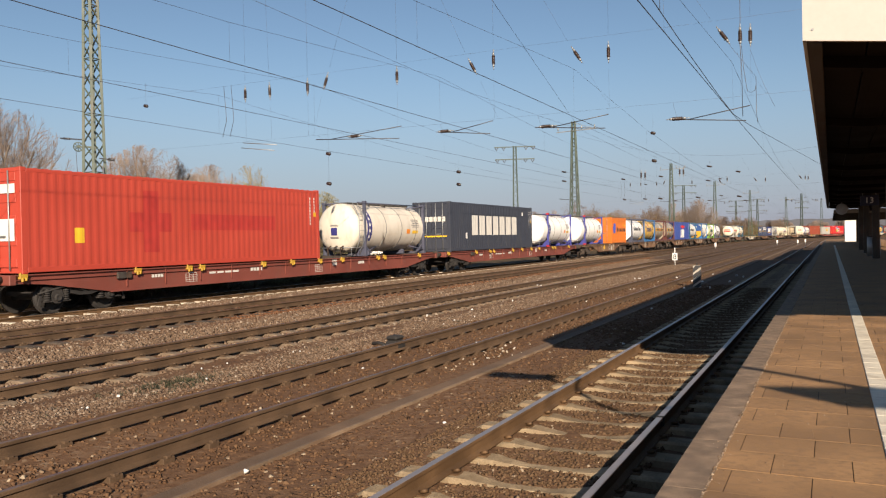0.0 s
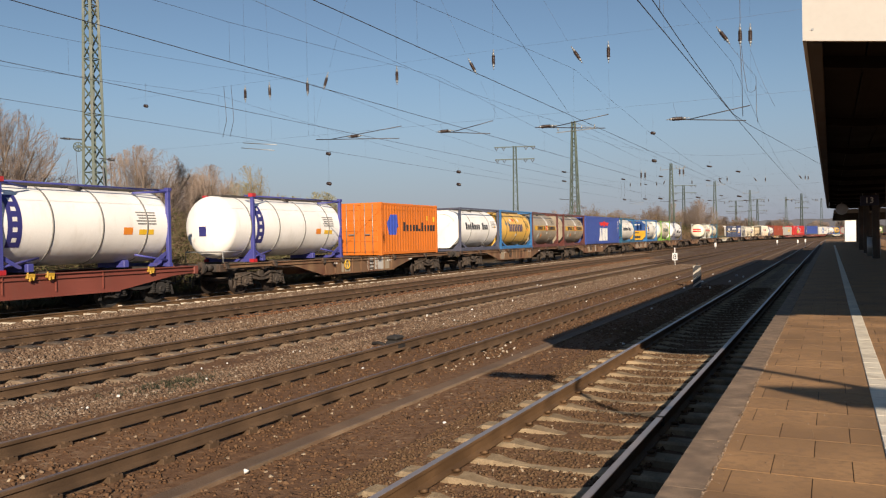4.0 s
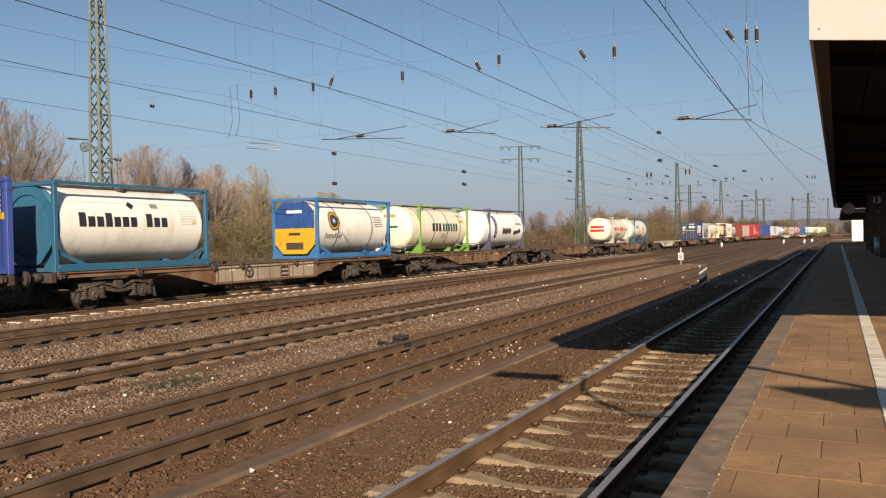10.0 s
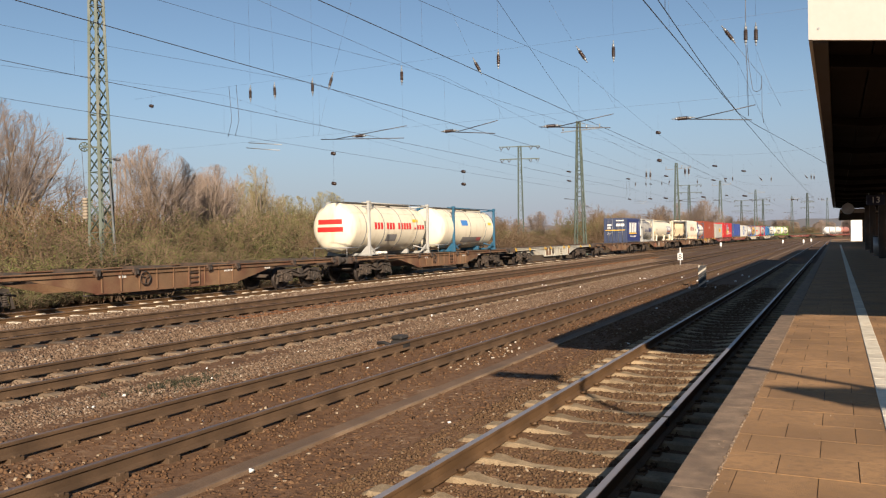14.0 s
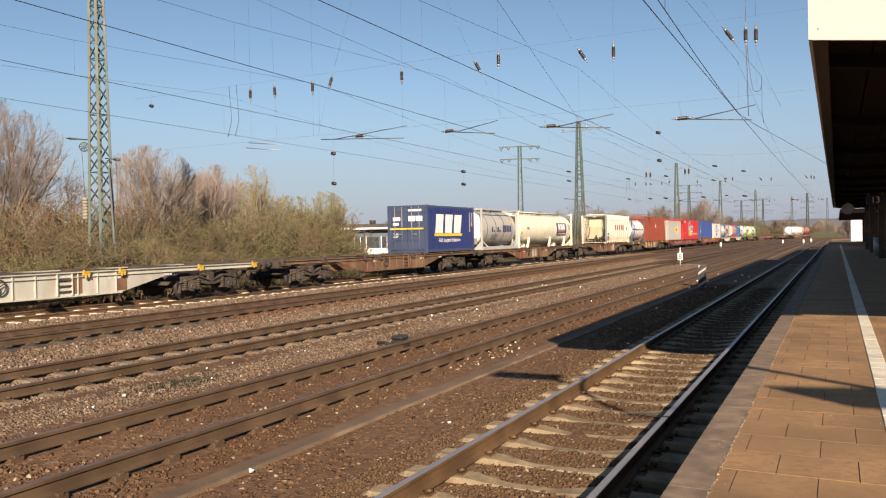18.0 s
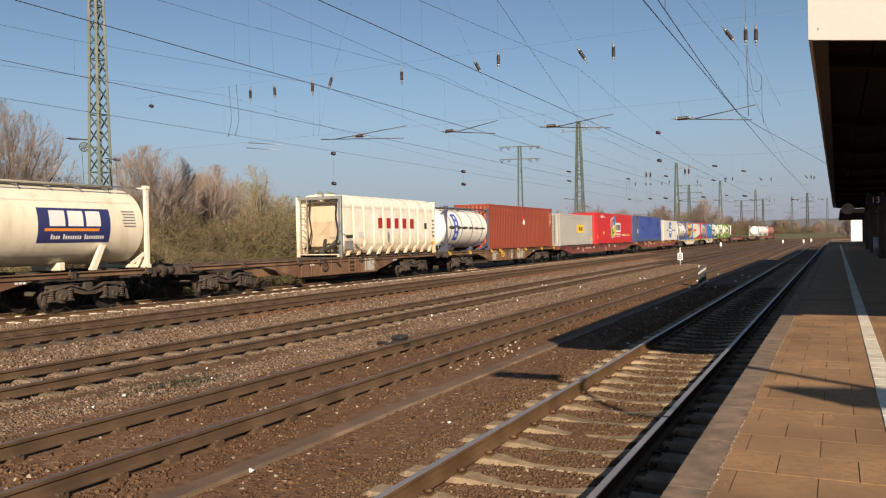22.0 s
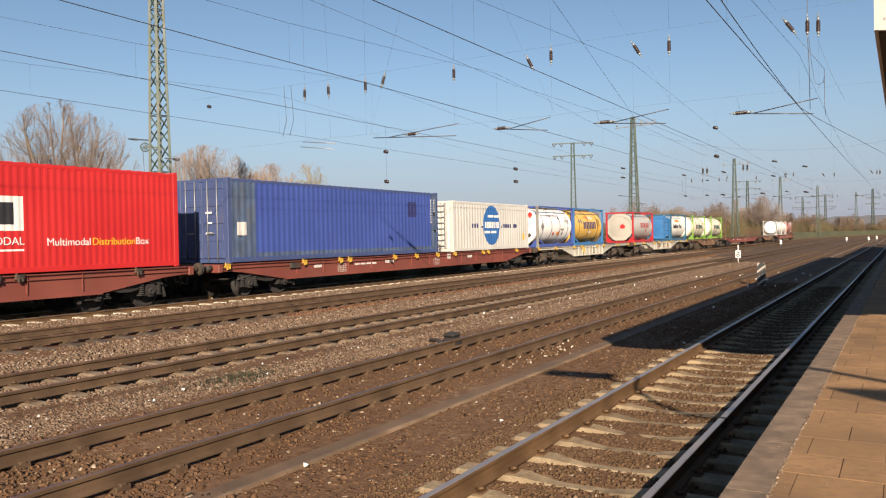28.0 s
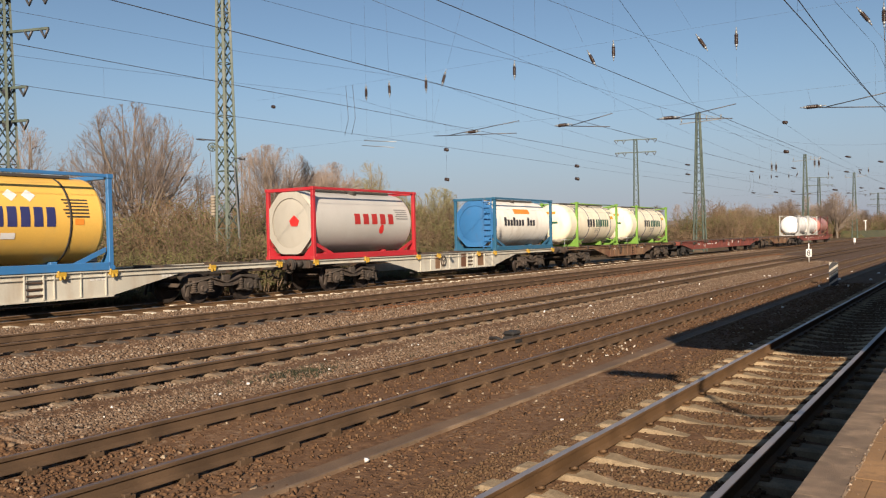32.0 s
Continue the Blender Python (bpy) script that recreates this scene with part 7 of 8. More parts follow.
wagon(244.5, 19.9, P["rust"], RUSTY, 1, patches=((-2.8, -2.0, "brick"), (-0.4, 0.5, "dusty")))
wagon(264.4, 19.9, P["rust"], RUSTY, 1, patches=((2.0, 2.9, "dusty"),))
wagon(284.3, 19.9, P["rust"], "rusty container wagon with pale panels and yellow hand wheel", 1, "y", "yellow", ((-2.9, -2.2, "dusty"), (0.3, 0.7, "dusty"), (1.5, 2.6, "dusty")))
wagon(304.2, 26.3, P["oxide"], REDDY, 0, "d")
wagon(330.5, 26.2, P["oxide"], REDDY, 0, "y")
wagon(356.46, 19.94, P["pale"], "pale grey container wagon with yellow locks", 1, "y", "yellow")
wagon(376.4, 20.0, P["pale"], "pale grey container wagon stained with rust", 1, "y", None, ((-1.8, -1.4, "rust"), (0.2, 0.6, "rust"), (1.6, 2.1, "rust")))
wagon(396.4, 19.9, P["rust"], RUSTY, 1)
wagon(416.3, 26.3, P["oxide"], "empty long oxide red container wagon", 0, "d")
wagon(442.6, 19.8, P["rust"], "empty rusty brown container wagon with bare deck", 1)
wagon(462.4, 26.3, P["oxide"], "oxide red container wagon at the end of the train", 0, "d")

# -- boxes --
c = dry_box(13.92, 13.72, 2.9, P["red"], "long red corrugated container with a faded cross mark", deep=0.008)
shape(c, "faded_emblem", [(1.15 * y - 2.35, z) for y, z in ((-0.28, 0.5), (0.28, 0.5), (0.28, 1.15), (0.75, 1.15), (0.75, 1.75), (0.28, 1.75), (0.28, 2.45), (-0.28, 2.45), (-0.28, 1.75), (-0.75, 1.75), (-0.75, 1.15), (-0.28, 1.15))], "faded")
plate(c, "faded_bar", -0.6, 3.9, 1.2, 1.75, "faded")
plate(c, "yellow_label", -5.2, -4.87, 0.82, 1.26, "yellow")
side_labels(c, 13.72, 2.9)
end = -13.72 / 2 - 0.012
for x0, x1, z0, z1 in ((0.35, 0.95, 0.9, 1.5), (0.3, 1.0, 2.2, 2.45), (-0.9, -0.3, 1.8, 2.1)):
    me = Mesh()
    me.box(x0, x1, end - 0.006, end, z0, z1)
    part("door_label", me, INK["white"], c)

c = dry_box(40.45, 13.72, 2.9, P["navy"], "long dark grey-blue corrugated container with large pale legend", deep=0.012)
flat_marks(c, "legend", "XXXXXXX", 7.7, 1.2, -0.05, 0.95, "pale", gap=0.16)
plate(c, "white_label", -4.75, -4.5, 0.75, 1.1, "white")
plate(c, "tail_label", 4.75, 5.0, 2.25, 2.5, "white")
side_labels(c, 13.72, 2.9)
for k, (a, b, h) in enumerate(spans("XXXXXXX", 1.9, 0.2)):
    me = Mesh()
    me.box(-0.95 + a, -0.95 + b, end - 0.02, end - 0.012, 1.75, 1.75 + 0.28)
    part("door_mark", me, INK["pale"], c)
end_text(c, "45", 0.36, -0.75, end - 0.014, 1.15, "white")
me = Mesh()
me.box(-1.0, 1.0, end - 0.018, end - 0.012, 0.86, 0.94)
part("door_stripe", me, INK["yellow"], c)

c = dry_box(77.4, 6.06, 2.59, P["orange"], "short bright orange corrugated container with closed doors", deep=0.022)
flat_marks(c, "legend", "Xxxxx-Xxxxx", 3.6, 0.46, 0.95, 1.18, "black", gap=0.3)
shape(c, "emblem", [(-2.3, 1.0), (-1.55, 1.0), (-1.5, 1.35), (-1.3, 1.4), (-1.5, 2.0), (-2.1, 2.0), (-2.45, 1.6)], "blue")
plate(c, "warning_label", 2.5, 2.7, 1.7, 1.95, "yellow")
plate(c, "warning_label", 1.75, 1.9, 1.75, 2.0, "yellow")

c = dry_box(112.9, 12.19, 2.59, P["blue"], "long violet-blue corrugated container with white legend", deep=0.016)
for k in range(3):
    ww = (1.0, 0.95, 0.85)[k]
    y = (-1.15, -0.05, 1.0)[k]
    shape(c, "legend_mark", [(y - ww / 2, 0.32), (y + ww / 2, 0.32), (y + ww / 2 - (0.25 if k == 0 else 0), 1.5), (y - ww / 2 + (0.35 if k == 0 else 0), 1.5)], "white")
shape(c, "emblem", [(-1.6, 2.05), (-0.3, 2.05), (0.2, 2.2), (0.7, 2.05), (2.0, 2.05), (1.5, 1.7), (0.6, 1.78), (0.35, 1.58), (0.05, 1.58), (-0.2, 1.78), (-1.1, 1.7)], "red")
side_labels(c, 12.19, 2.59)

c = dry_box(237.9, 6.06, 2.59, P["royal"], "short dark blue corrugated container with white and yellow marks", trim=P["denim"], deep=0.013)
for k, y in enumerate((-1.6, -0.45, 0.7)):
    shape(c, "legend_mark", [(y - 0.5, 1.06), (y + 0.42, 1.06), (y + 0.6, 2.1), (y - 0.32, 2.1)], "white")
shape(c, "underline", [(-2.2, 0.9), (1.3, 0.9), (1.35, 1.04), (-2.15, 1.04)], "yellow")
side_text(c, "Bulk Logistic Solutions", 0.3, -0.3, 0.58, "white")
side_labels(c, 6.06, 2.59)
fe = -3.03 - 0.012
end_text(c, "20", 0.34, -0.7, fe - 0.014, 0.85, "white")
me = Mesh()
me.box(-1.05, 1.0, fe - 0.018, fe - 0.01, 1.28, 1.36)
part("door_stripe", me, INK["yellow"], c)
for x0, x1, z0, z1 in ((0.1, 0.5, 1.72, 2.0), (0.55, 0.95, 1.72, 2.0), (0.1, 0.9, 2.25, 2.36), (-0.85, -0.4, 1.75, 1.95), (-0.85, -0.5, 1.5, 1.65)):
    me = Mesh()
    me.box(x0, x1, fe - 0.02, fe - 0.012, z0, z1)
    part("door_mark", me, INK["white"], c)

c = dry_box(290.9, 12.19, 2.9, P["brick"], "long brick red corrugated container on a rusty wagon", "plain", deep=0.02)
shape(c, "small_emblem", [(0.05, 1.55), (0.3, 1.8), (0.05, 2.05), (-0.2, 1.8)], "white")
plate(c, "small_emblem", -0.25, 0.0, 1.95, 2.2, "red")
side_labels(c, 12.19, 2.9)

c = dry_box(305.1, 9.125, 2.59, P["grey"], "light grey corrugated bulk container with yellow sign", "ladder", deep=0.02)
plate(c, "yellow_sign", -0.1, 2.0, 1.05, 1.72, "yellow", SIDE + 0.02)
flat_marks(c, "legend", "XXXXXXX", 1.35, 0.34, 0.95, 1.22, "soot", SIDE + 0.027, 0.4)
plate(c, "tail_label", 4.0, 4.2, 0.4, 0.7, "yellow")

c = dry_box(315.7, 13.72, 2.9, P["scarlet"], "long bright red corrugated container with coloured emblem", "plain", 0.2, deep=0.008)
rot = math.radians(14)
shape(c, "emblem_border", [(-0.95 + y * math.cos(rot) - z * math.sin(rot), 1.62 + y * math.sin(rot) + z * math.cos(rot)) for y, z in ((-0.94, -0.94), (0.94, -0.94), (0.94, 0.94), (-0.94, 0.94))], "white", SIDE + 0.025)
for k, (col, dy, dz) in enumerate((("salmon", -0.55, 0.55), ("sky", 0.55, 0.55), ("lime", -0.55, -0.55), ("yellow", 0.55, -0.55))):
    rot = math.radians(14)
    pts = []
    for a, b in ((-0.5, -0.5), (0.5, -0.5), (0.5, 0.5), (-0.5, 0.5)):
        y, z = 0.85 * (dy + a), 0.85 * (dz + b)
        pts.append((-0.95 + y * math.cos(rot) - z * math.sin(rot), 1.62 + y * math.sin(rot) + z * math.cos(rot)))
    shape(c, "emblem_field", pts, col, SIDE + 0.03)
for sgn in (-1, 1):
    ring = [(0.7 * math.cos(a), sgn * 0.7 * math.sin(a)) for a in [math.pi * i / 16 for i in range(17)]] + [(0.57 * math.cos(a), sgn * 0.57 * math.sin(a)) for a in [math.pi * i / 16 for i in range(16, -1, -1)]]
    for a, b in zip(range(16), range(1, 17)):
        shape(c, "emblem_ring", [(-0.95 + y, 1.62 + z) for y, z in (ring[a], ring[b], ring[33 - b], ring[33 - a])], "black", SIDE + 0.036)
plate(c, "emblem_plate", -0.95, 1.88, 1.12, 2.0, "white", SIDE + 0.021)
flat_marks(c, "legend", "XXX", 1.5, 0.56, 0.92, 1.28, "black", SIDE + 0.027)
side_text(c, "INTERMODAL", 0.29, 0.98, 0.76, "white")
plate(c, "rule", -1.8, 1.88, 0.6, 0.65, "white")
side_text(c, "Multimodal", 0.29, 3.15, 0.72, "white")
side_text(c, "Distribution", 0.29, 4.55, 0.72, "yellow")
side_text(c, "Box", 0.29, 5.5, 0.72, "white")
flat_marks(c, "web_legend", "XXXXXXX", 1.3, 0.18, -4.8, 2.45, "white", gap=0.25)
plate(c, "yellow_label", -4.6, -4.3, 0.9, 1.15, "yellow")
plate(c, "yellow_label", -6.75, -6.5, 0.5, 0.85, "yellow")

c = dry_box(331.5, 13.72, 2.9, P["blue"], "long violet-blue corrugated container with dull blue closed doors", trim=paint("dull_blue_trim", (0.055, 0.078, 0.18)), deep=0.012)
plate(c, "corner_panel", -6.72, -5.55, 0.2, 2.78, "tarnish")
plate(c, "corner_panel", 6.2, 6.74, 0.2, 2.78, "tarnish")
plate(c, "seam", -5.5, 6.15, 1.86, 1.88, "seam")
plate(c, "foot_band", -5.5, 6.15, 0.2, 0.34, "tarnish")
plate(c, "notice", -6.45, -6.0, 0.95, 1.4, "pale", SIDE + 0.03)
plate(c, "dark_panel", 4.2, 4.95, 1.7, 2.4, "navy")
plate(c, "white_label", -6.4, -6.15, 0.9, 1.25, "white")
plate(c, "tail_label", 6.4, 6.7, 1.0, 1.1, "white")
side_labels(c, 13.72, 2.9)
for k in range(3):
    me = Mesh()
    me.box(0.2 + 0.1 * (k % 2), 0.5, end - 0.02, end - 0.012, 1.0 + 0.35 * k, 1.06 + 0.35 * k)
    part("door_mark", me, INK["white"], c)

c = dry_box(346.7, 9.125, 2.59, P["chalk"], "off-white corrugated bulk container with blue oval emblem", "ladder", 0.3, deep=0.018)
shape(c, "emblem", ellipse(-0.28, 1.36, 1.0, 1.08), "cobalt")
flat_marks(c, "emblem_bars", "XX", 1.5, 0.13, -0.05, 1.78, "white", SIDE + 0.032, 0.1)
flat_marks(c, "emblem_bars", "XX", 1.5, 0.13, -0.45, 0.92, "white", SIDE + 0.032, 0.1)
flat_marks(c, "legend", "xxx -", 1.35, 0.3, -1.95, 1.22, "navy", SIDE + 0.03, 0.3)
flat_marks(c, "emblem_legend", "XXXXXXX", 1.75, 0.34, -0.25, 1.2, "white", SIDE + 0.034)
flat_marks(c, "legend", "-xxxxx xx", 2.15, 0.3, 1.85, 1.22, "navy", SIDE + 0.03, 0.3)
plate(c, "tail_label", 3.75, 4.0, 0.5, 0.9, "yellow")


def run_rust(m, low, high, rust):
    """Rust that has run down and gathered along the foot of stained panels, in ragged streaks."""
    n, l = m.node_tree.nodes, m.node_tree.links
    b = n["Principled BSDF"]
    was = b.inputs["Base Color"].links[0].from_socket
    co = n.new("ShaderNodeTexCoord").outputs["Object"]
    sep = n.new("ShaderNodeSeparateXYZ")
    l.new(co, sep.inputs[0])
    mp = n.new("ShaderNodeMapping")
    mp.inputs["Scale"].default_value = (1.0, 2.6, 0.7)
    l.new(co, mp.inputs["Vector"])
    t = n.new("ShaderNodeTexNoise")
    t.inputs["Scale"].default_value, t.inputs["Detail"].default_value = 2.5, 6.0
    l.new(mp.outputs[0], t.inputs["Vector"])
    reach = n.new("ShaderNodeMapRange")
    reach.inputs[1].default_value, reach.inputs[2].default_value, reach.inputs[3].default_value, reach.inputs[4].default_value = low, high, 0.5, -0.55
    l.new(sep.outputs["Z"], reach.inputs[0])
    add = n.new("ShaderNodeMath")
    add.operation, add.use_clamp = "ADD", True
    l.new(reach.outputs[0], add.inputs[0])
    half = n.new("ShaderNodeMapRange")
    half.inputs[1].default_value, half.inputs[2].default_value, half.inputs[3].default_value, half.inputs[4].default_value = 0.35, 0.7, -0.3, 0.5
    l.new(t.outputs["Fac"], half.inputs[0])
    l.new(half.outputs[0], add.inputs[1])
    mx = n.new("ShaderNodeMix")
    mx.data_type = "RGBA"
    mx.inputs[7].default_value = (*rust, 1)
    l.new(add.outputs[0], mx.inputs[0])
    l.new(was, mx.inputs[6])
    l.new(mx.outputs[2], b.inputs["Base Color"])


run_rust(P["stained"], 0.2, 1.7, (0.5, 0.3, 0.12))


# -- ribbed silo container --
def silo_box(q0, L):
    ob = thing("silo_container", "stained cream ribbed bulk container with red legend and hopper end", "container", "containers on the train")
    h, H = L / 2, 2.75
    me = Mesh()
    me.box(-1.05, 1.05, -h + 0.8, h - 0.1, 0.25, H - 0.18, 0.18)
    part("body", me, P["stained"], ob)
    n = 10
    for sx in (-1, 1):
        for k in range(n):
            y = -h + 0.22 + (L - 0.42) * k / n
            me = Mesh()
            w = (L - 0.42) / n
            me.prism_y([(sx * 1.0, 0.16), (sx * 1.12, 0.3), (sx * 1.2, 0.6), (sx * 1.21, H * 0.5), (sx * 1.19, H - 0.4), (sx * 1.06, H - 0.08), (sx * 0.7, H + 0.06), (sx * 0.2, H + 0.1), (sx * 0.2, H - 0.25), (sx * 0.9, H - 0.3)], y + 0.02, y + w * 0.86)
            part("panel", me, P["stained"], ob)
            me = Mesh()
            me.prism_y([(sx * 1.1, 0.3), (sx * 1.11, H - 0.4), (sx * 0.95, H - 0.14), (sx * 0.85, H - 0.19), (sx * 0.95, 0.2)], y + w * 0.86, y + w * 0.99)
            part("rib", me, P["stained"], ob)
            me = Mesh()
            me.prism_x([(y + w * 0.78, 0.46), (y + w * 0.98, 0.46), (y + w * 0.55, 0.08), (y + w * 0.35, 0.08)], sx * 1.13 - 0.05, sx * 1.13 + 0.05)
            part("foot", me, P["stained"], ob)
    me = Mesh()
    me.box(-1.0, 1.0, -h, h, 0.0, 0.12)
    part("base_frame", me, M["dark_steel"], ob, "grimy base frame")
    for y in (-h + 0.09, h - 0.09):
        for sx in (-1, 1):
            me = Mesh()
            me.box(sx * 1.14 - 0.075, sx * 1.14 + 0.075, y - 0.08, y + 0.08, 0.0, H - 0.02, 0.015)
            near = y < 0 < sx
            part("corner_post", me, M["galv"] if near else P["stained"], ob, "bare grey corner post" if near else "")
        me = Mesh()
        me.box(-1.1, 1.1, y - 0.09, y + 0.09, H - 0.16, H - 0.02, 0.01)
        part("end_beam", me, P["frame"] if y < 0 else P["stained"], ob)
    part("sill_beam", Mesh().box(-1.1, 1.1, -h, -h + 0.16, 0.0, 0.16, 0.01), P["stained"], ob)
    me = Mesh()
    me.prism_x([(-h + 0.95, 2.56), (-h + 0.55, 2.56), (-h + 0.42, 1.6), (-h + 0.62, 0.5), (-h + 0.95, 0.3)], -0.9, 0.98)
    part("hopper_end", me, paint("sandy_hopper", (0.56, 0.45, 0.3), 0.6, (0.36, 0.25, 0.14), 0.35), ob, "sandy stained hopper end")
    part("hopper_cheek", Mesh().box(-1.12, -0.9, -h + 0.5, -h + 0.95, 0.2, H - 0.2, 0.02), P["dark"], ob)
    for x, d in ((0.93, 0.1), (-0.5, 0.12)):
        me = Mesh()
        me.tube([(x, -h + 0.12, H - 0.2), (x - 0.05, -h + 0.1, 1.9), (x + 0.06, -h + 0.12, 1.2), (x - d, -h + 0.15, 0.6), (x - 3 * d, -h + 0.18, 0.4)], 0.035, 7)
        part("hose", me, M["rubber"], ob, "black hose")
    me = Mesh()
    for x in (0.25, 0.5, 0.72):
        me.tube([(x, -h + 0.16, 0.16), (x + 0.02, -h + 0.14, 0.52), (x + 0.22, -h + 0.16, 0.62), (x + 0.3, -h + 0.2, 0.5)], 0.045, 7)
    part("valve", me, M["dark_steel"], ob)
    me = Mesh()
    me.tube([(0.1, -h + 0.4, 0.8), (0.2, -h + 0.15, 0.5), (0.3, -h + 0.12, 0.3), (0.6, -h + 0.15, 0.55), (0.8, -h + 0.25, 0.75)], 0.07, 8)
    me.tube([(0.0, -h + 0.28, 0.12), (0.0, -h + 0.28, 0.42)], 0.18, 12)
    part("outlet_pipe", me, M["dark_steel"], ob)
    me = Mesh()
    for x in (-0.95, -0.6):
        me.box(x - 0.025, x + 0.025, -h - 0.02, -h + 0.03, 0.15, H - 0.15)
    for k in range(9):
        me.box(-0.95, -0.6, -h - 0.01, -h + 0.02, 0.25 + 0.27 * k, 0.29 + 0.27 * k)
    part("ladder", me, P["steel"], ob)
    flat_marks(ob, "legend", "XXXXX", 3.9, 0.5, 0.35, 1.3, "oxblood", SIDE - 0.005, 0.5)
    plate(ob, "dark_plate", -h + 0.42, -h + 0.95, 0.86, 1.0, "soot", SIDE - 0.005)
    plate(ob, "grey_plate", -h + 0.3, -h + 0.98, 0.36, 0.74, "grey", SIDE - 0.005)
    plate(ob, "pale_plate", -h + 1.4, -h + 1.85, 0.9, 1.14, "pale", SIDE - 0.005)
    for k in range(5):
        plate(ob, "small_mark", h - 0.42, h - 0.16, 0.9 + 0.2 * k, 0.98 + 0.2 * k, "grey", SIDE - 0.005)
    plate(ob, "data_plate", h - 1.3, h - 1.05, 1.3, 1.6, "black", SIDE - 0.005)
    plate(ob, "yellow_label", h - 0.5, h - 0.2, 0.5, 0.62, "yellow", SIDE - 0.005)
    moving.append((ob, q0 + L / 2, TRAIN_Z + DECK))


silo_box(274.4, 9.125)


# -- tanks --
def hazard(ob, y, deg, ink, size=0.3):
    """A small square placard set on its corner."""
    me = Mesh()
    r = TANK_R + 0.009
    d = size / 2 / TANK_R
    c = math.radians(deg)
    pts = [(r * math.cos(c + v * d), y + u * size / 2, TANK_Z + r * math.sin(c + v * d)) for u, v in ((-1, 0), (0, -1), (1, 0), (0, 1))]
    me.add(pts, [(0, 1, 2, 3)])
    part("placard", me, INK[ink], ob)


def fine_print(ob, y, deg, rows=5, ink="grey", w=0.8):
    me = Mesh()
    for k in range(rows):
        bent(me, y - w / 2 * (1 - 0.12 * (k % 3)), y + w / 2, deg - 4.5 * k, deg - 4.5 * k + 2.0, TANK_R + 0.008)
    part("fine_print", me, INK[ink], ob)


def head_disc(ob, y, z0, z1, w, ink):
    """A label on the leading head of a tank, x its middle."""
    me = Mesh()
    if HEADS[ob.name]:
        tip, dep = HEADS[ob.name]
        n = 8
        for j in range(n + 1):
            for i in range(n + 1):
                px, pz = -w / 2 + w * i / n, z0 + (z1 - z0) * j / n
                u = min(1.0, math.hypot(px, pz - TANK_Z) / TANK_R)
                me.v.append((px, tip + dep * dish_depth(u) - 0.012, pz))
        for j in range(n):
            for i in range(n):
                a = j * (n + 1) + i
                me.face((a, a + 1, a + n + 2, a + n + 1))
    else:
        me.box(-w / 2, w / 2, -3.03 + 0.015, -3.03 + 0.028, z0, z1)
    part("head_label", me, INK[ink], ob)


def lease_tank(q0, frame, label, body="white", collar=True, front=1.45):
    ob = tank_box(q0, 6.06, P[body], P[frame], label, "swap", front, 0.45, bands=4, ladder=not collar)
    bent_patch(ob, "blue_band", -2.72, -2.3, -32, 44, "indigo")
    for k in range(5):
        bent_patch(ob, "band_mark", -2.58, -2.44, 32 - 14 * k, 38 - 14 * k, "white", TANK_R + 0.012)
    head_disc(ob, -3.03 + 0.14 - front, 1.0, 1.36, 0.34, "indigo")
    fine_print(ob, 2.0, 20)
    plate_y = 1.1
    bent_patch(ob, "orange_placard", plate_y, plate_y + 0.35, -14, -3, "orange")
    bent_patch(ob, "yellow_placard", plate_y + 0.6, plate_y + 1.2, -14, -6, "yellow")
    if collar:
        for sx in (-1, 1):
            me = Mesh()
            me.box(sx * 1.13 - 0.1, sx * 1.13 + 0.1, -3.05, -2.84, 2.47, 2.6)
            me.box(sx * 1.13 - 0.1, sx * 1.13 + 0.1, -3.05, -2.84, 0.0, 0.13)
            part("corner_casting", me, P["crimson"], ob, "red corner castings")
    return ob


c = lease_tank(31.3, "slate", "cream-white tank container with overhanging domed end and blue band", "dingy", False, 0.86)
head_disc(c, -4.0, 1.42, 1.5, 0.4, "grey"), head_disc(c, -4.0, 0.84, 0.94, 0.46, "grey")
me = Mesh()
for x in (-0.35, 0.0, 0.35):
    me.tube([(x, -3.8, 0.02), (x, -3.83, 0.42), (x + 0.12, -3.73, 0.5)], 0.04, 6)
me.box(-0.7, 0.7, -3.9, -3.48, 0.0, 0.06)
part("valve_frame", me, M["dark_steel"], c, "dark valves under the tank's end")
c = lease_tank(57.9, "violet", "clean white tank container in a violet-blue frame")
c = lease_tank(68.0, "violet", "clean white tank container in a violet-blue frame")

c = tank_box(86.5, 6.06, P["white"], P["slate"], "white tank container with black legend in dark blue frame", bands=2)
bent_marks(c, "legend", "XxxXxxx Xxx", 3.4, 0.42, -0.5, 8, "black", 0.22)
fine_print(c, 2.15, 22)
bent_patch(c, "warning_label", 2.2, 2.4, 2, 9, "yellow")

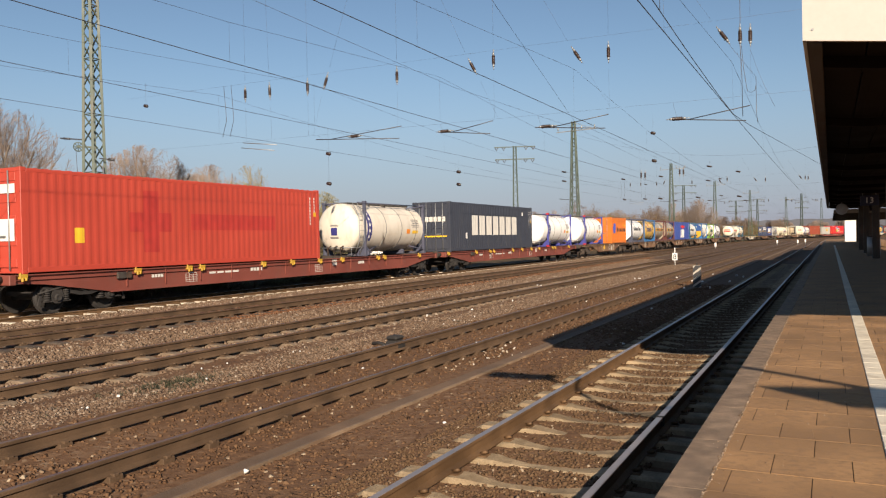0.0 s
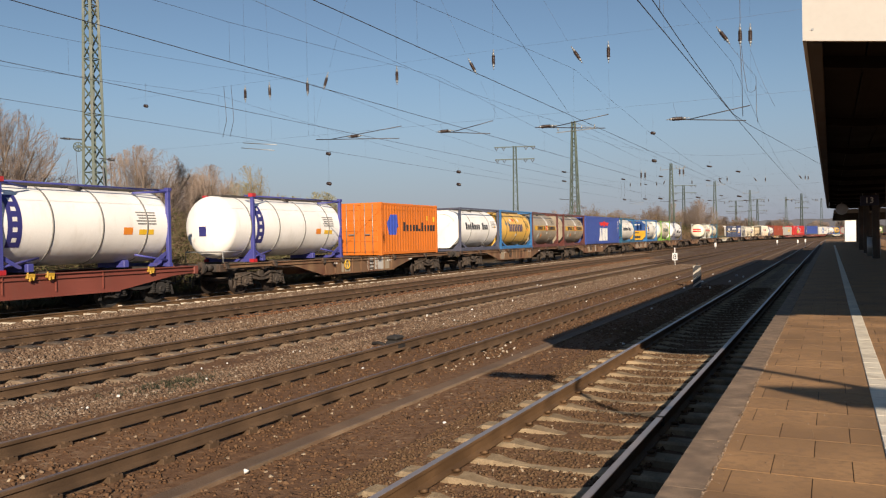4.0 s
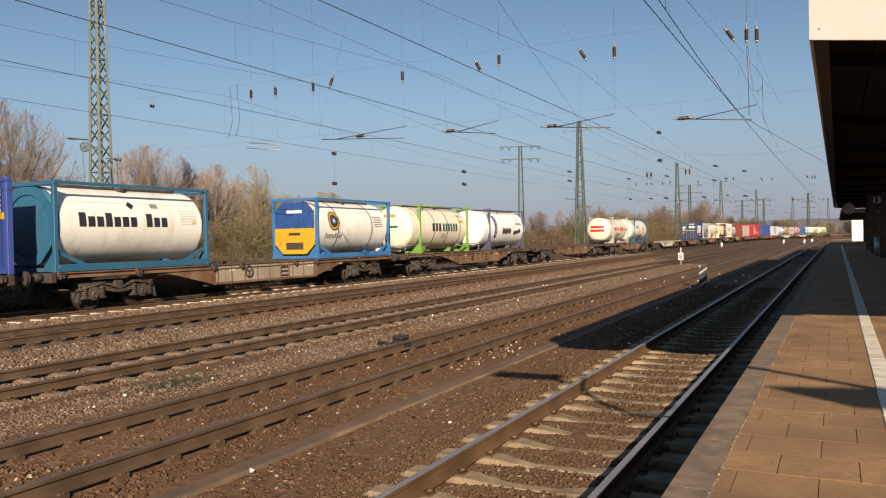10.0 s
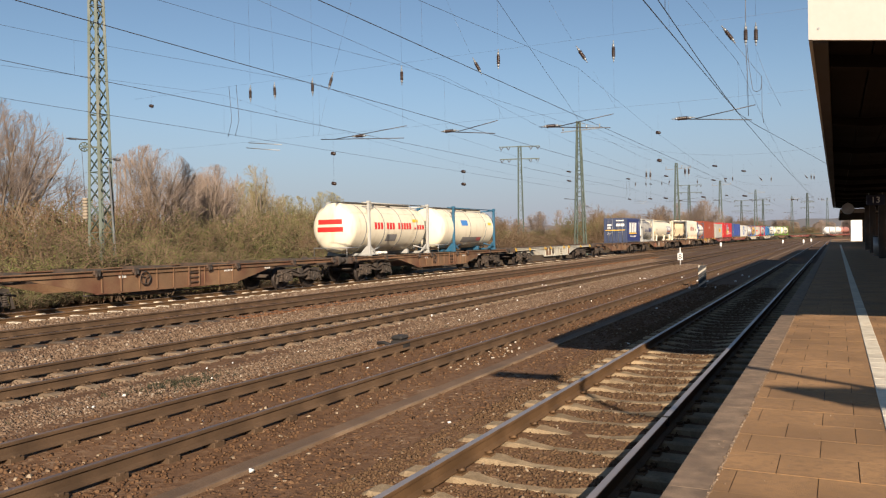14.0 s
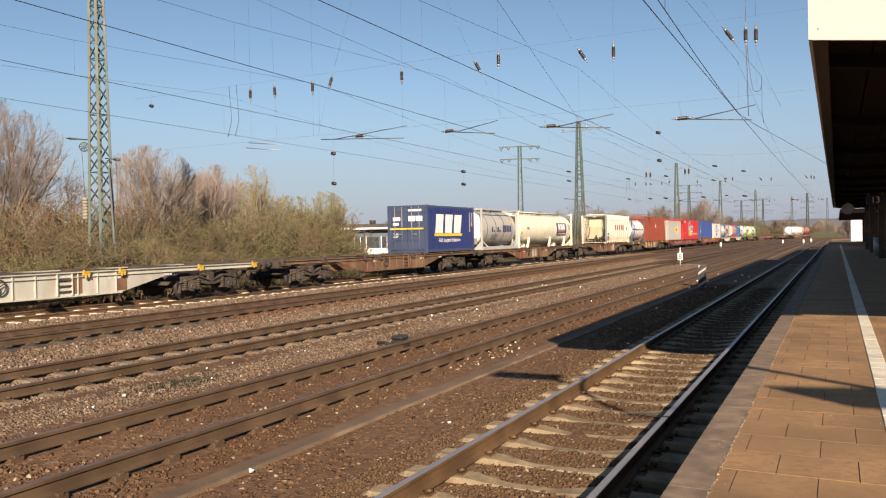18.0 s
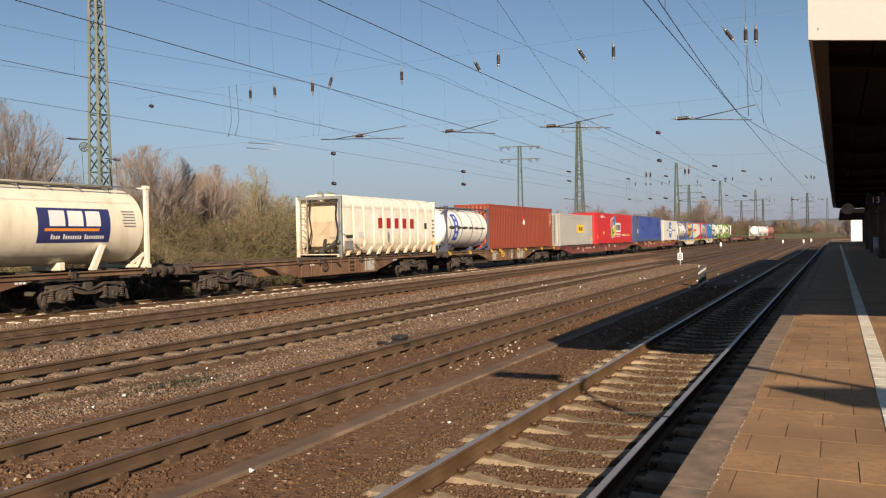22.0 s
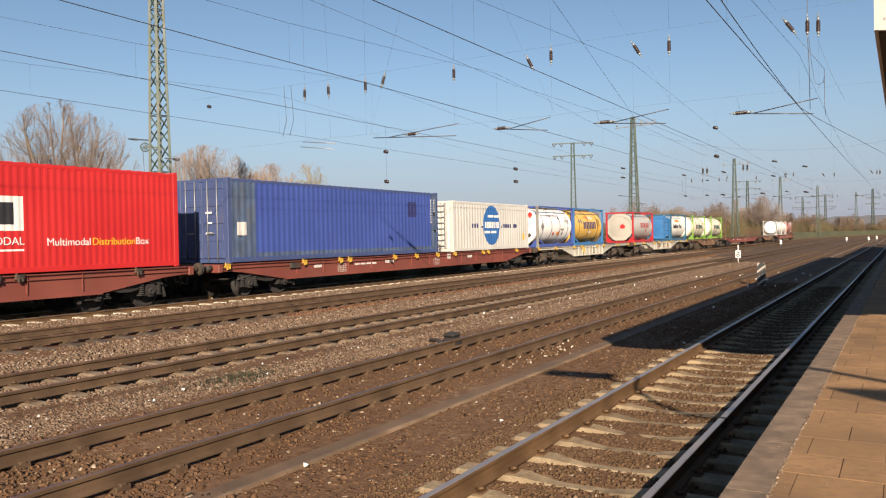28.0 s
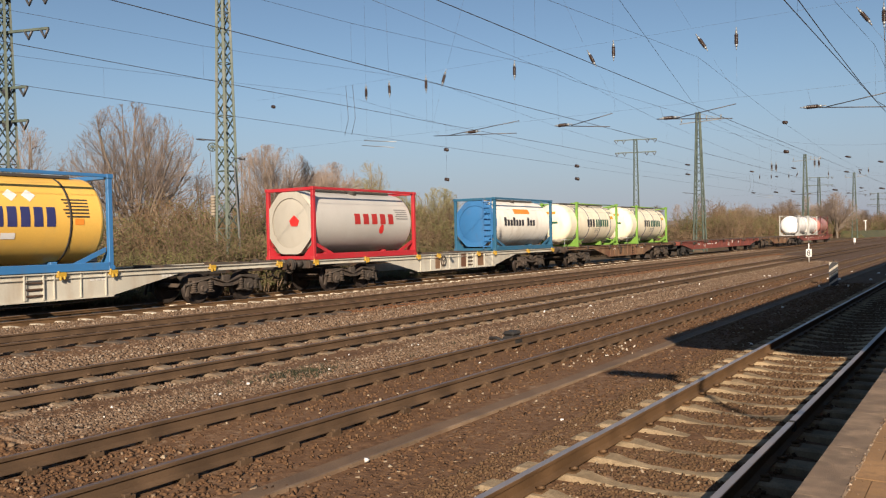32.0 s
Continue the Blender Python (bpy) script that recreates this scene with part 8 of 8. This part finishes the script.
for q, fr, dy in ((92.85, "sky", -0.16), (363.5, "sky", 0.18)):
    c = tank_box(q, 6.06, P["yellow"], P[fr], "yellow tank container with dark blue legend in blue frame", bands=3, band=INK["soot"])
    bent_marks(c, "legend", "XXXXXXXX", 2.6, 0.5, dy, 4, "navy", 0.3)
    hazard(c, dy - 0.25, 32, "red", 0.36), hazard(c, dy + (0.2 if dy > 0 else -0.75), 32, "white", 0.36), hazard(c, dy + 0.65, 32, "white", 0.36)
    bent_patch(c, "orange_plate", dy - 0.9, dy - 0.5, 30, 36, "orange"), bent_patch(c, "white_plate", dy - 0.1, dy + 0.25, -24, -16, "white")
    hazard(c, -1.9, 18, "grey", 0.42), hazard(c, -1.45, 18, "grey", 0.42)
    fine_print(c, 2.0, 26, 6, "soot", 0.7)
    bent_patch(c, "warning_label", 1.95, 2.2, -6, 2, "orange")

for q in (99.0, 106.5):
    c = tank_box(q, 6.06, P["steel"], P["maroon"], "dull grey-brown tank container with yellow band in maroon frame", bands=2)
    bent_patch(c, "yellow_band", -2.45, 2.45, -4, 13, "amber")
    bent_marks(c, "legend", "XXXXXXXX XX", 1.75, 0.26, -1.0, 4.5, "black", 0.25, TANK_R + 0.012)
    bent_marks(c, "legend", "XXXXXXXXXX", 1.6, 0.26, 1.4, 4.5, "black", 0.25, TANK_R + 0.012)
    bent_patch(c, "shield", 0.1, 0.4, -4, 13, "red", TANK_R + 0.013)
    bent_patch(c, "shield_cross", 0.2, 0.3, 0, 9, "white", TANK_R + 0.016)
    hazard(c, -1.6, -24, "pale", 0.4), hazard(c, -0.9, -24, "orange", 0.36), hazard(c, 0.3, -14, "white", 0.24)
    bent_patch(c, "clean_patch", 0.3, 0.7, 16, 60, "pale")
    fine_print(c, 1.9, 34, 4, "soot")

c = tank_box(126.3, 6.06, P["ivory"], P["teal"], "cream-white tank container with black legend in teal frame", end=P["teal"], bands=0)
bent_marks(c, "legend", "XxxXxxx Xxx", 3.4, 0.42, -0.5, 8, "black", 0.22)
hazard(c, -0.2, 32, "black", 0.3)
bent_patch(c, "dark_label", 0.6, 0.9, 28, 36, "grey")
fine_print(c, 2.1, 24, 6, "pale")
bent_patch(c, "warning_label", 2.25, 2.45, 4, 10, "yellow")

c = tank_box(138.7, 6.06, P["ivory"], P["sky"], "white tank container in blue frame with round target emblem", end=P["yellow"], bands=2, band=P["slate"])
for r0, r1, ink in ((0.37, 0.43, "soot"), (0.29, 0.37, "amber"), (0.15, 0.29, "soot"), (0.08, 0.15, "blue"), (0.001, 0.08, "pale")):
    me = Mesh()
    for r in (r0, r1):
        for k in range(24):
            a = 2 * math.pi * k / 24
            b = 0.24 + r / TANK_R * math.sin(a)
            me.v.append(((TANK_R + 0.01) * math.cos(b), -1.7 + r * math.cos(a), TANK_Z + (TANK_R + 0.01) * math.sin(b)))
    for k in range(24):
        m = (k + 1) % 24
        me.face((k, m, m + 24, k + 24))
    part("emblem_ring", me, INK[ink], c)
bent_marks(c, "legend", "XxxxxXxxx", 1.3, 0.24, -1.7, -18, "grey", 0.3)
fine_print(c, 1.9, 24, 6)
for name, ink, pts in (("upper_head_panel", "deep", ((-1.03, 1.3), (1.03, 1.3), (1.03, 2.02), (0.61, 2.43), (-0.61, 2.43), (-1.03, 2.02))),
                       ("lower_head_panel", "amber", ((-1.03, 1.3), (-1.03, 0.62), (-0.61, 0.21), (0.61, 0.21), (1.03, 0.62), (1.03, 1.3)))):
    me = Mesh()
    me.prism_y(pts, -3.012, -3.002)
    part(name, me, INK[ink], c)
head_disc(c, -3.02, 1.95, 2.08, 0.8, "white"), head_disc(c, -3.02, 0.4, 0.7, 0.9, "soot"), head_disc(c, -3.02, 1.0, 1.12, 0.6, "soot")

for q in (147.8, 398.8, 408.2):
    c = tank_box(q, 6.06, P["cream"], P["green"], "pale cream tank container with overhanging head in green frame", "swap", 1.25, 0.3, bands=4, band=P["slate"])
    bent_marks(c, "legend", "XXX", 1.15, 0.44, -1.02, 2, "black", 0.3)
    bent_marks(c, "legend", "XXXXXX", 1.95, 0.44, 0.62, 2, "forest", 0.3)
    for k in range(3):
        bent_marks(c, "small_legend", "xxxxx", 0.6, 0.07, -0.1, -15 - 5 * k, "grey", 0.3)
    bent_patch(c, "amber_label", 1.95, 2.4, 15, 24, "amber")
    fine_print(c, 2.15, 38, 2, "grey", 0.6)
    head_disc(c, -4.16, 1.35, 1.47, 1.0, "forest"), head_disc(c, -4.16, 1.9, 2.05, 0.7, "orange")

c = tank_box(157.0, 6.06, P["white"], P["slate"], "white tank container with blue arc and dark smeared patches", "swap", 1.25, 0.7, bands=0)
bent_patch(c, "blue_arc", -2.1, -1.7, -30, 44, "indigo")
for k in range(5):
    bent_patch(c, "arc_mark", -1.96, -1.84, 30 - 13 * k, 36 - 13 * k, "white", TANK_R + 0.012)
for k in range(3):
    bent_blot(c, "dark_patch", -0.55 + 0.5 * k, -8, 0.58, 0.46, "soot", 40 + k)
for k in range(3):
    bent_blot(c, "dark_patch", 1.35 + 0.42 * k, -14 + 3 * k, 0.5, 0.34, "soot", 50 + k)
bent_patch(c, "amber_label", 1.5, 1.75, 12, 20, "amber"), bent_patch(c, "blue_label", 1.82, 2.1, 12, 20, "sky"), bent_patch(c, "grey_label", 2.14, 2.6, 12, 19, "grey"), fine_print(c, 2.0, 32, 3, "pale")

c = tank_box(187.5, 6.06, P["cream"], P["lgrey"], "cream tank container with red legend and rounded overhanging end", "swap", 1.6, 0.1, bands=4)
bent_marks(c, "legend", "XXX XXX XXXXX -xxx", 5.0, 0.32, 0.0, 4, "red", 0.25)
bent_patch(c, "grey_panel", -1.3, -0.3, -34, -16, "grey"), bent_patch(c, "yellow_label", 1.3, 1.9, 14, 22, "yellow")
head_disc(c, -4.5, 1.5, 1.72, 1.3, "red"), head_disc(c, -4.5, 1.15, 1.37, 1.4, "red")
c = tank_box(196.6, 6.06, P["cream"], P["teal"], "cream tank container in teal base frame with dark lower panel", "swap", 1.6, 0.3, bands=3)
bent_patch(c, "dark_panel", -1.6, 1.2, -44, -26, "grey"), bent_patch(c, "red_label", 0.5, 1.1, -40, -28, "red"), bent_patch(c, "yellow_label", 2.0, 2.5, 10, 18, "yellow"), bent_patch(c, "blue_label", -1.9, -1.0, 8, 24, "sky")

c = tank_box(245.2, 6.06, P["dusty"], P["lgrey"], "dusty light grey tank container with dark legend", end=P["ivory"], bands=4, band=P["slate"])
head_disc(c, -3.02, 0.36, 0.74, 1.7, "grey"), head_disc(c, -3.02, 2.0, 2.08, 0.9, "pale")
bent_marks(c, "legend", "x- x- XXXXX", 3.4, 0.44, 0.25, 0, "navy", 0.25)
bent_patch(c, "grey_panel", -1.3, -0.3, -38, -18, "grey"), bent_patch(c, "orange_label", 1.9, 2.4, 18, 24, "yellow")


def long_tank(q0, L):
    ob = tank_box(q0, L, P["cream"], P["cream"], "very long cream tank container with slanted side struts and blue panel", "swap", 0.0, 0.03, bands=0, tail=0.2)
    for share in (0.15, 0.53, 0.82):
        y = -L / 2 + L * share
        me = Mesh()
        me.prism_x([(y, 0.02), (y + 0.2, 0.02), (y + 0.55, 0.75), (y + 0.4, 0.75)], 1.0, 1.13)
        part("strut", me, P["cream"], ob)
    bent_patch(ob, "blue_panel", 2.2, 4.6, -26, 24, "navy")
    for k in range(3):
        bent_patch(ob, "panel_mark", 2.55 + 0.6 * k, 3.05 + 0.6 * k, -2, 20, "white", TANK_R + 0.012)
    bent_patch(ob, "panel_rule", 2.4, 4.2, -9, -5, "orange", TANK_R + 0.012)
    bent_marks(ob, "small_legend", "Xxxx Xxxxxxxx Xxxxxxxxx", 1.8, 0.14, 3.5, -17, "white", 0.3, TANK_R + 0.012)
    fine_print(ob, 5.3, 20, 6, "grey", 0.5)
    for y in range(-5, 6):
        part("walkway_clip", Mesh().tube([(0.3, y, 2.5), (0.62, y, 2.46), (0.66, y, 2.36)], 0.02, 5), M["galv"], ob)
    bent_patch(ob, "yellow_label", -5.6, -5.2, -20, -10, "yellow")
    bent_patch(ob, "dark_label", -4.4, -3.9, -2, 6, "grey")


long_tank(251.5, 12.19)

c = tank_box(284.9, 6.06, P["ivory"], P["slate"], "cream-white tank container with blue label and smeared dark streak", "swap", 0.6, 0.3, bands=4, band=P["slate"])
bent_patch(c, "blue_band", -1.95, -1.35, -36, 44, "blue")
for k in range(4):
    bent_patch(c, "band_mark", -1.75, -1.55, 26 - 17 * k, 36 - 17 * k, "white", TANK_R + 0.012)
for k in range(6):
    bent_blot(c, "dark_streak", -2.2 + 0.85 * k, 2 - k * 0.4, 0.9, 0.22 - 0.02 * k, "soot", 70 + k)
head_disc(c, -3.5, 1.3, 1.7, 0.35, "blue")
for sx in (-1, 1):
    me = Mesh()
    me.tube([(sx * 1.1, -2.95, 0.3), (sx * 0.2, -3.3, 1.4), (sx * 1.1, -2.95, 2.4)], 0.04, 6)
    part("brace", me, P["slate"], c)

c = tank_box(357.32, 6.06, P["white"], P["royalframe"], "white tank container in royal blue frame with hazard placards", bands=4, band=P["slate"], front_post=P["frame"])
hazard(c, -2.2, -2, "grey", 0.55), hazard(c, -0.3, -26, "red", 0.34), hazard(c, 1.2, -24, "grey", 0.3)
bent_patch(c, "orange_placard", 0.25, 0.75, -30, -18, "orange")
bent_marks(c, "small_legend", "xxxx xxxxxxxxxxxxx", 2.6, 0.16, -0.8, 36, "grey", 0.3)
fine_print(c, 1.9, 28, 5)
me = Mesh()
me.prism_y([(0.02, 1.36), (0.3, 1.02), (0.58, 1.36), (0.3, 1.7)], -3.012, -3.002)
part("head_placard", me, INK["soot"], c)
for x, z, r, ink in ((0.66, 2.05, 0.2, "red"), (0.6, 0.78, 0.15, "soot")):
    me = Mesh()
    me.prism_y([(x - r, z), (x, z - r), (x + r, z), (x, z + r)], -3.012, -3.002)
    part("head_placard", me, INK[ink], c)
for x, z, w in ((0.1, 2.0, 0.4), (0.15, 1.55, 0.3)):
    part("head_label", Mesh().box(x - w / 2, x + w / 2, -3.012, -3.002, z - 0.07, z + 0.07), INK["pale"], c)
bent_patch(c, "grey_label", 0.85, 1.35, -14, -8, "grey"), hazard(c, 0.6, 26, "soot", 0.26)

c = tank_box(377.2, 6.06, P["silver"], P["crimson"], "light grey tank container in bright red frame with red legend", end=P["dusty"], bands=0)
bent_marks(c, "legend", "XXXXX", 2.5, 0.4, 0.4, 6, "oxblood", 0.36)
bent_blot(c, "emblem", 0.85, -14, 0.3, 0.42, "red", 90)
me = Mesh()
me.prism_y([(0.1, 1.2), (0.4, 1.2), (0.5, 1.4), (0.25, 1.6), (0.0, 1.4)], -3.012, -3.002)
part("head_emblem", me, INK["red"], c)
fine_print(c, 2.1, 24, 5)

c = tank_box(389.6, 6.06, P["ivory"], P["teal"], "cream tank container with light blue head in blue frame", end=P["sky"], bands=0)
bent_marks(c, "legend", "XxxXxxx Xxx", 3.2, 0.42, -0.5, 4, "black", 0.22)
bent_patch(c, "brown_label", -0.9, 0.7, 24, 38, "orange")
me = Mesh()
for x in (0.55, 1.0):
    me.box(x - 0.025, x + 0.025, -3.08, -3.03, 0.1, 2.5)
for k in range(9):
    me.box(0.55, 1.0, -3.07, -3.04, 0.2 + 0.27 * k, 0.25 + 0.27 * k)
part("ladder", me, P["sky"], c)

c = tank_box(463.6, 6.06, P["white"], P["lgrey"], "white tank container near the end of the train", "swap", 0.0, 0.3, bands=2)
c = tank_box(470.2, 6.06, P["white"], P["lgrey"], "white tank container near the end of the train", "swap", 0.0, 0.3, bands=2)
c = tank_box(479.0, 6.06, paint("faded_red_tank", (0.36, 0.15, 0.12)), P["maroon"], "faded red tank container on the last wagon", "swap", 0.8, 0.3, bands=3)


# ---- motion of the train ----
def motions():
    """The whole train rolls past at one speed along its track."""
    for ob, q, z in moving:
        times = [0.0]
        t = 1.0
        while t < 32.0:
            if q - SPEED * t > BEND_Y - 25:
                times.append(t)
            t += 1.0
        times.append(32.0)
        walk(ob, [(t, on_line(TRAIN_X, q - SPEED * t, z)) for t in times])
    # each wheelset turns on its axle while it runs past the eye
    step = 1.0 / FPS
    for ob, q, dy in rolling:
        ta, tb = max(0.0, (q - 52.0) / SPEED), min(32.0, (q - 8.0) / SPEED)
        if tb - ta < 0.2:
            continue
        fa, fb = math.ceil(ta / step), math.floor(tb / step)
        turn = math.degrees(SPEED * step / 0.46)
        rows = [(f * step, pose(0, dy, 0.46, turn * (f - fa), 0, 0)) for f in range(fa, fb + 1)]
        if fa > 0:
            rows.insert(0, (0.0, rows[0][1]))
        if fb < 32 * FPS:
            rows.append((32.0, rows[-1][1]))
        walk(ob, rows)


motions()
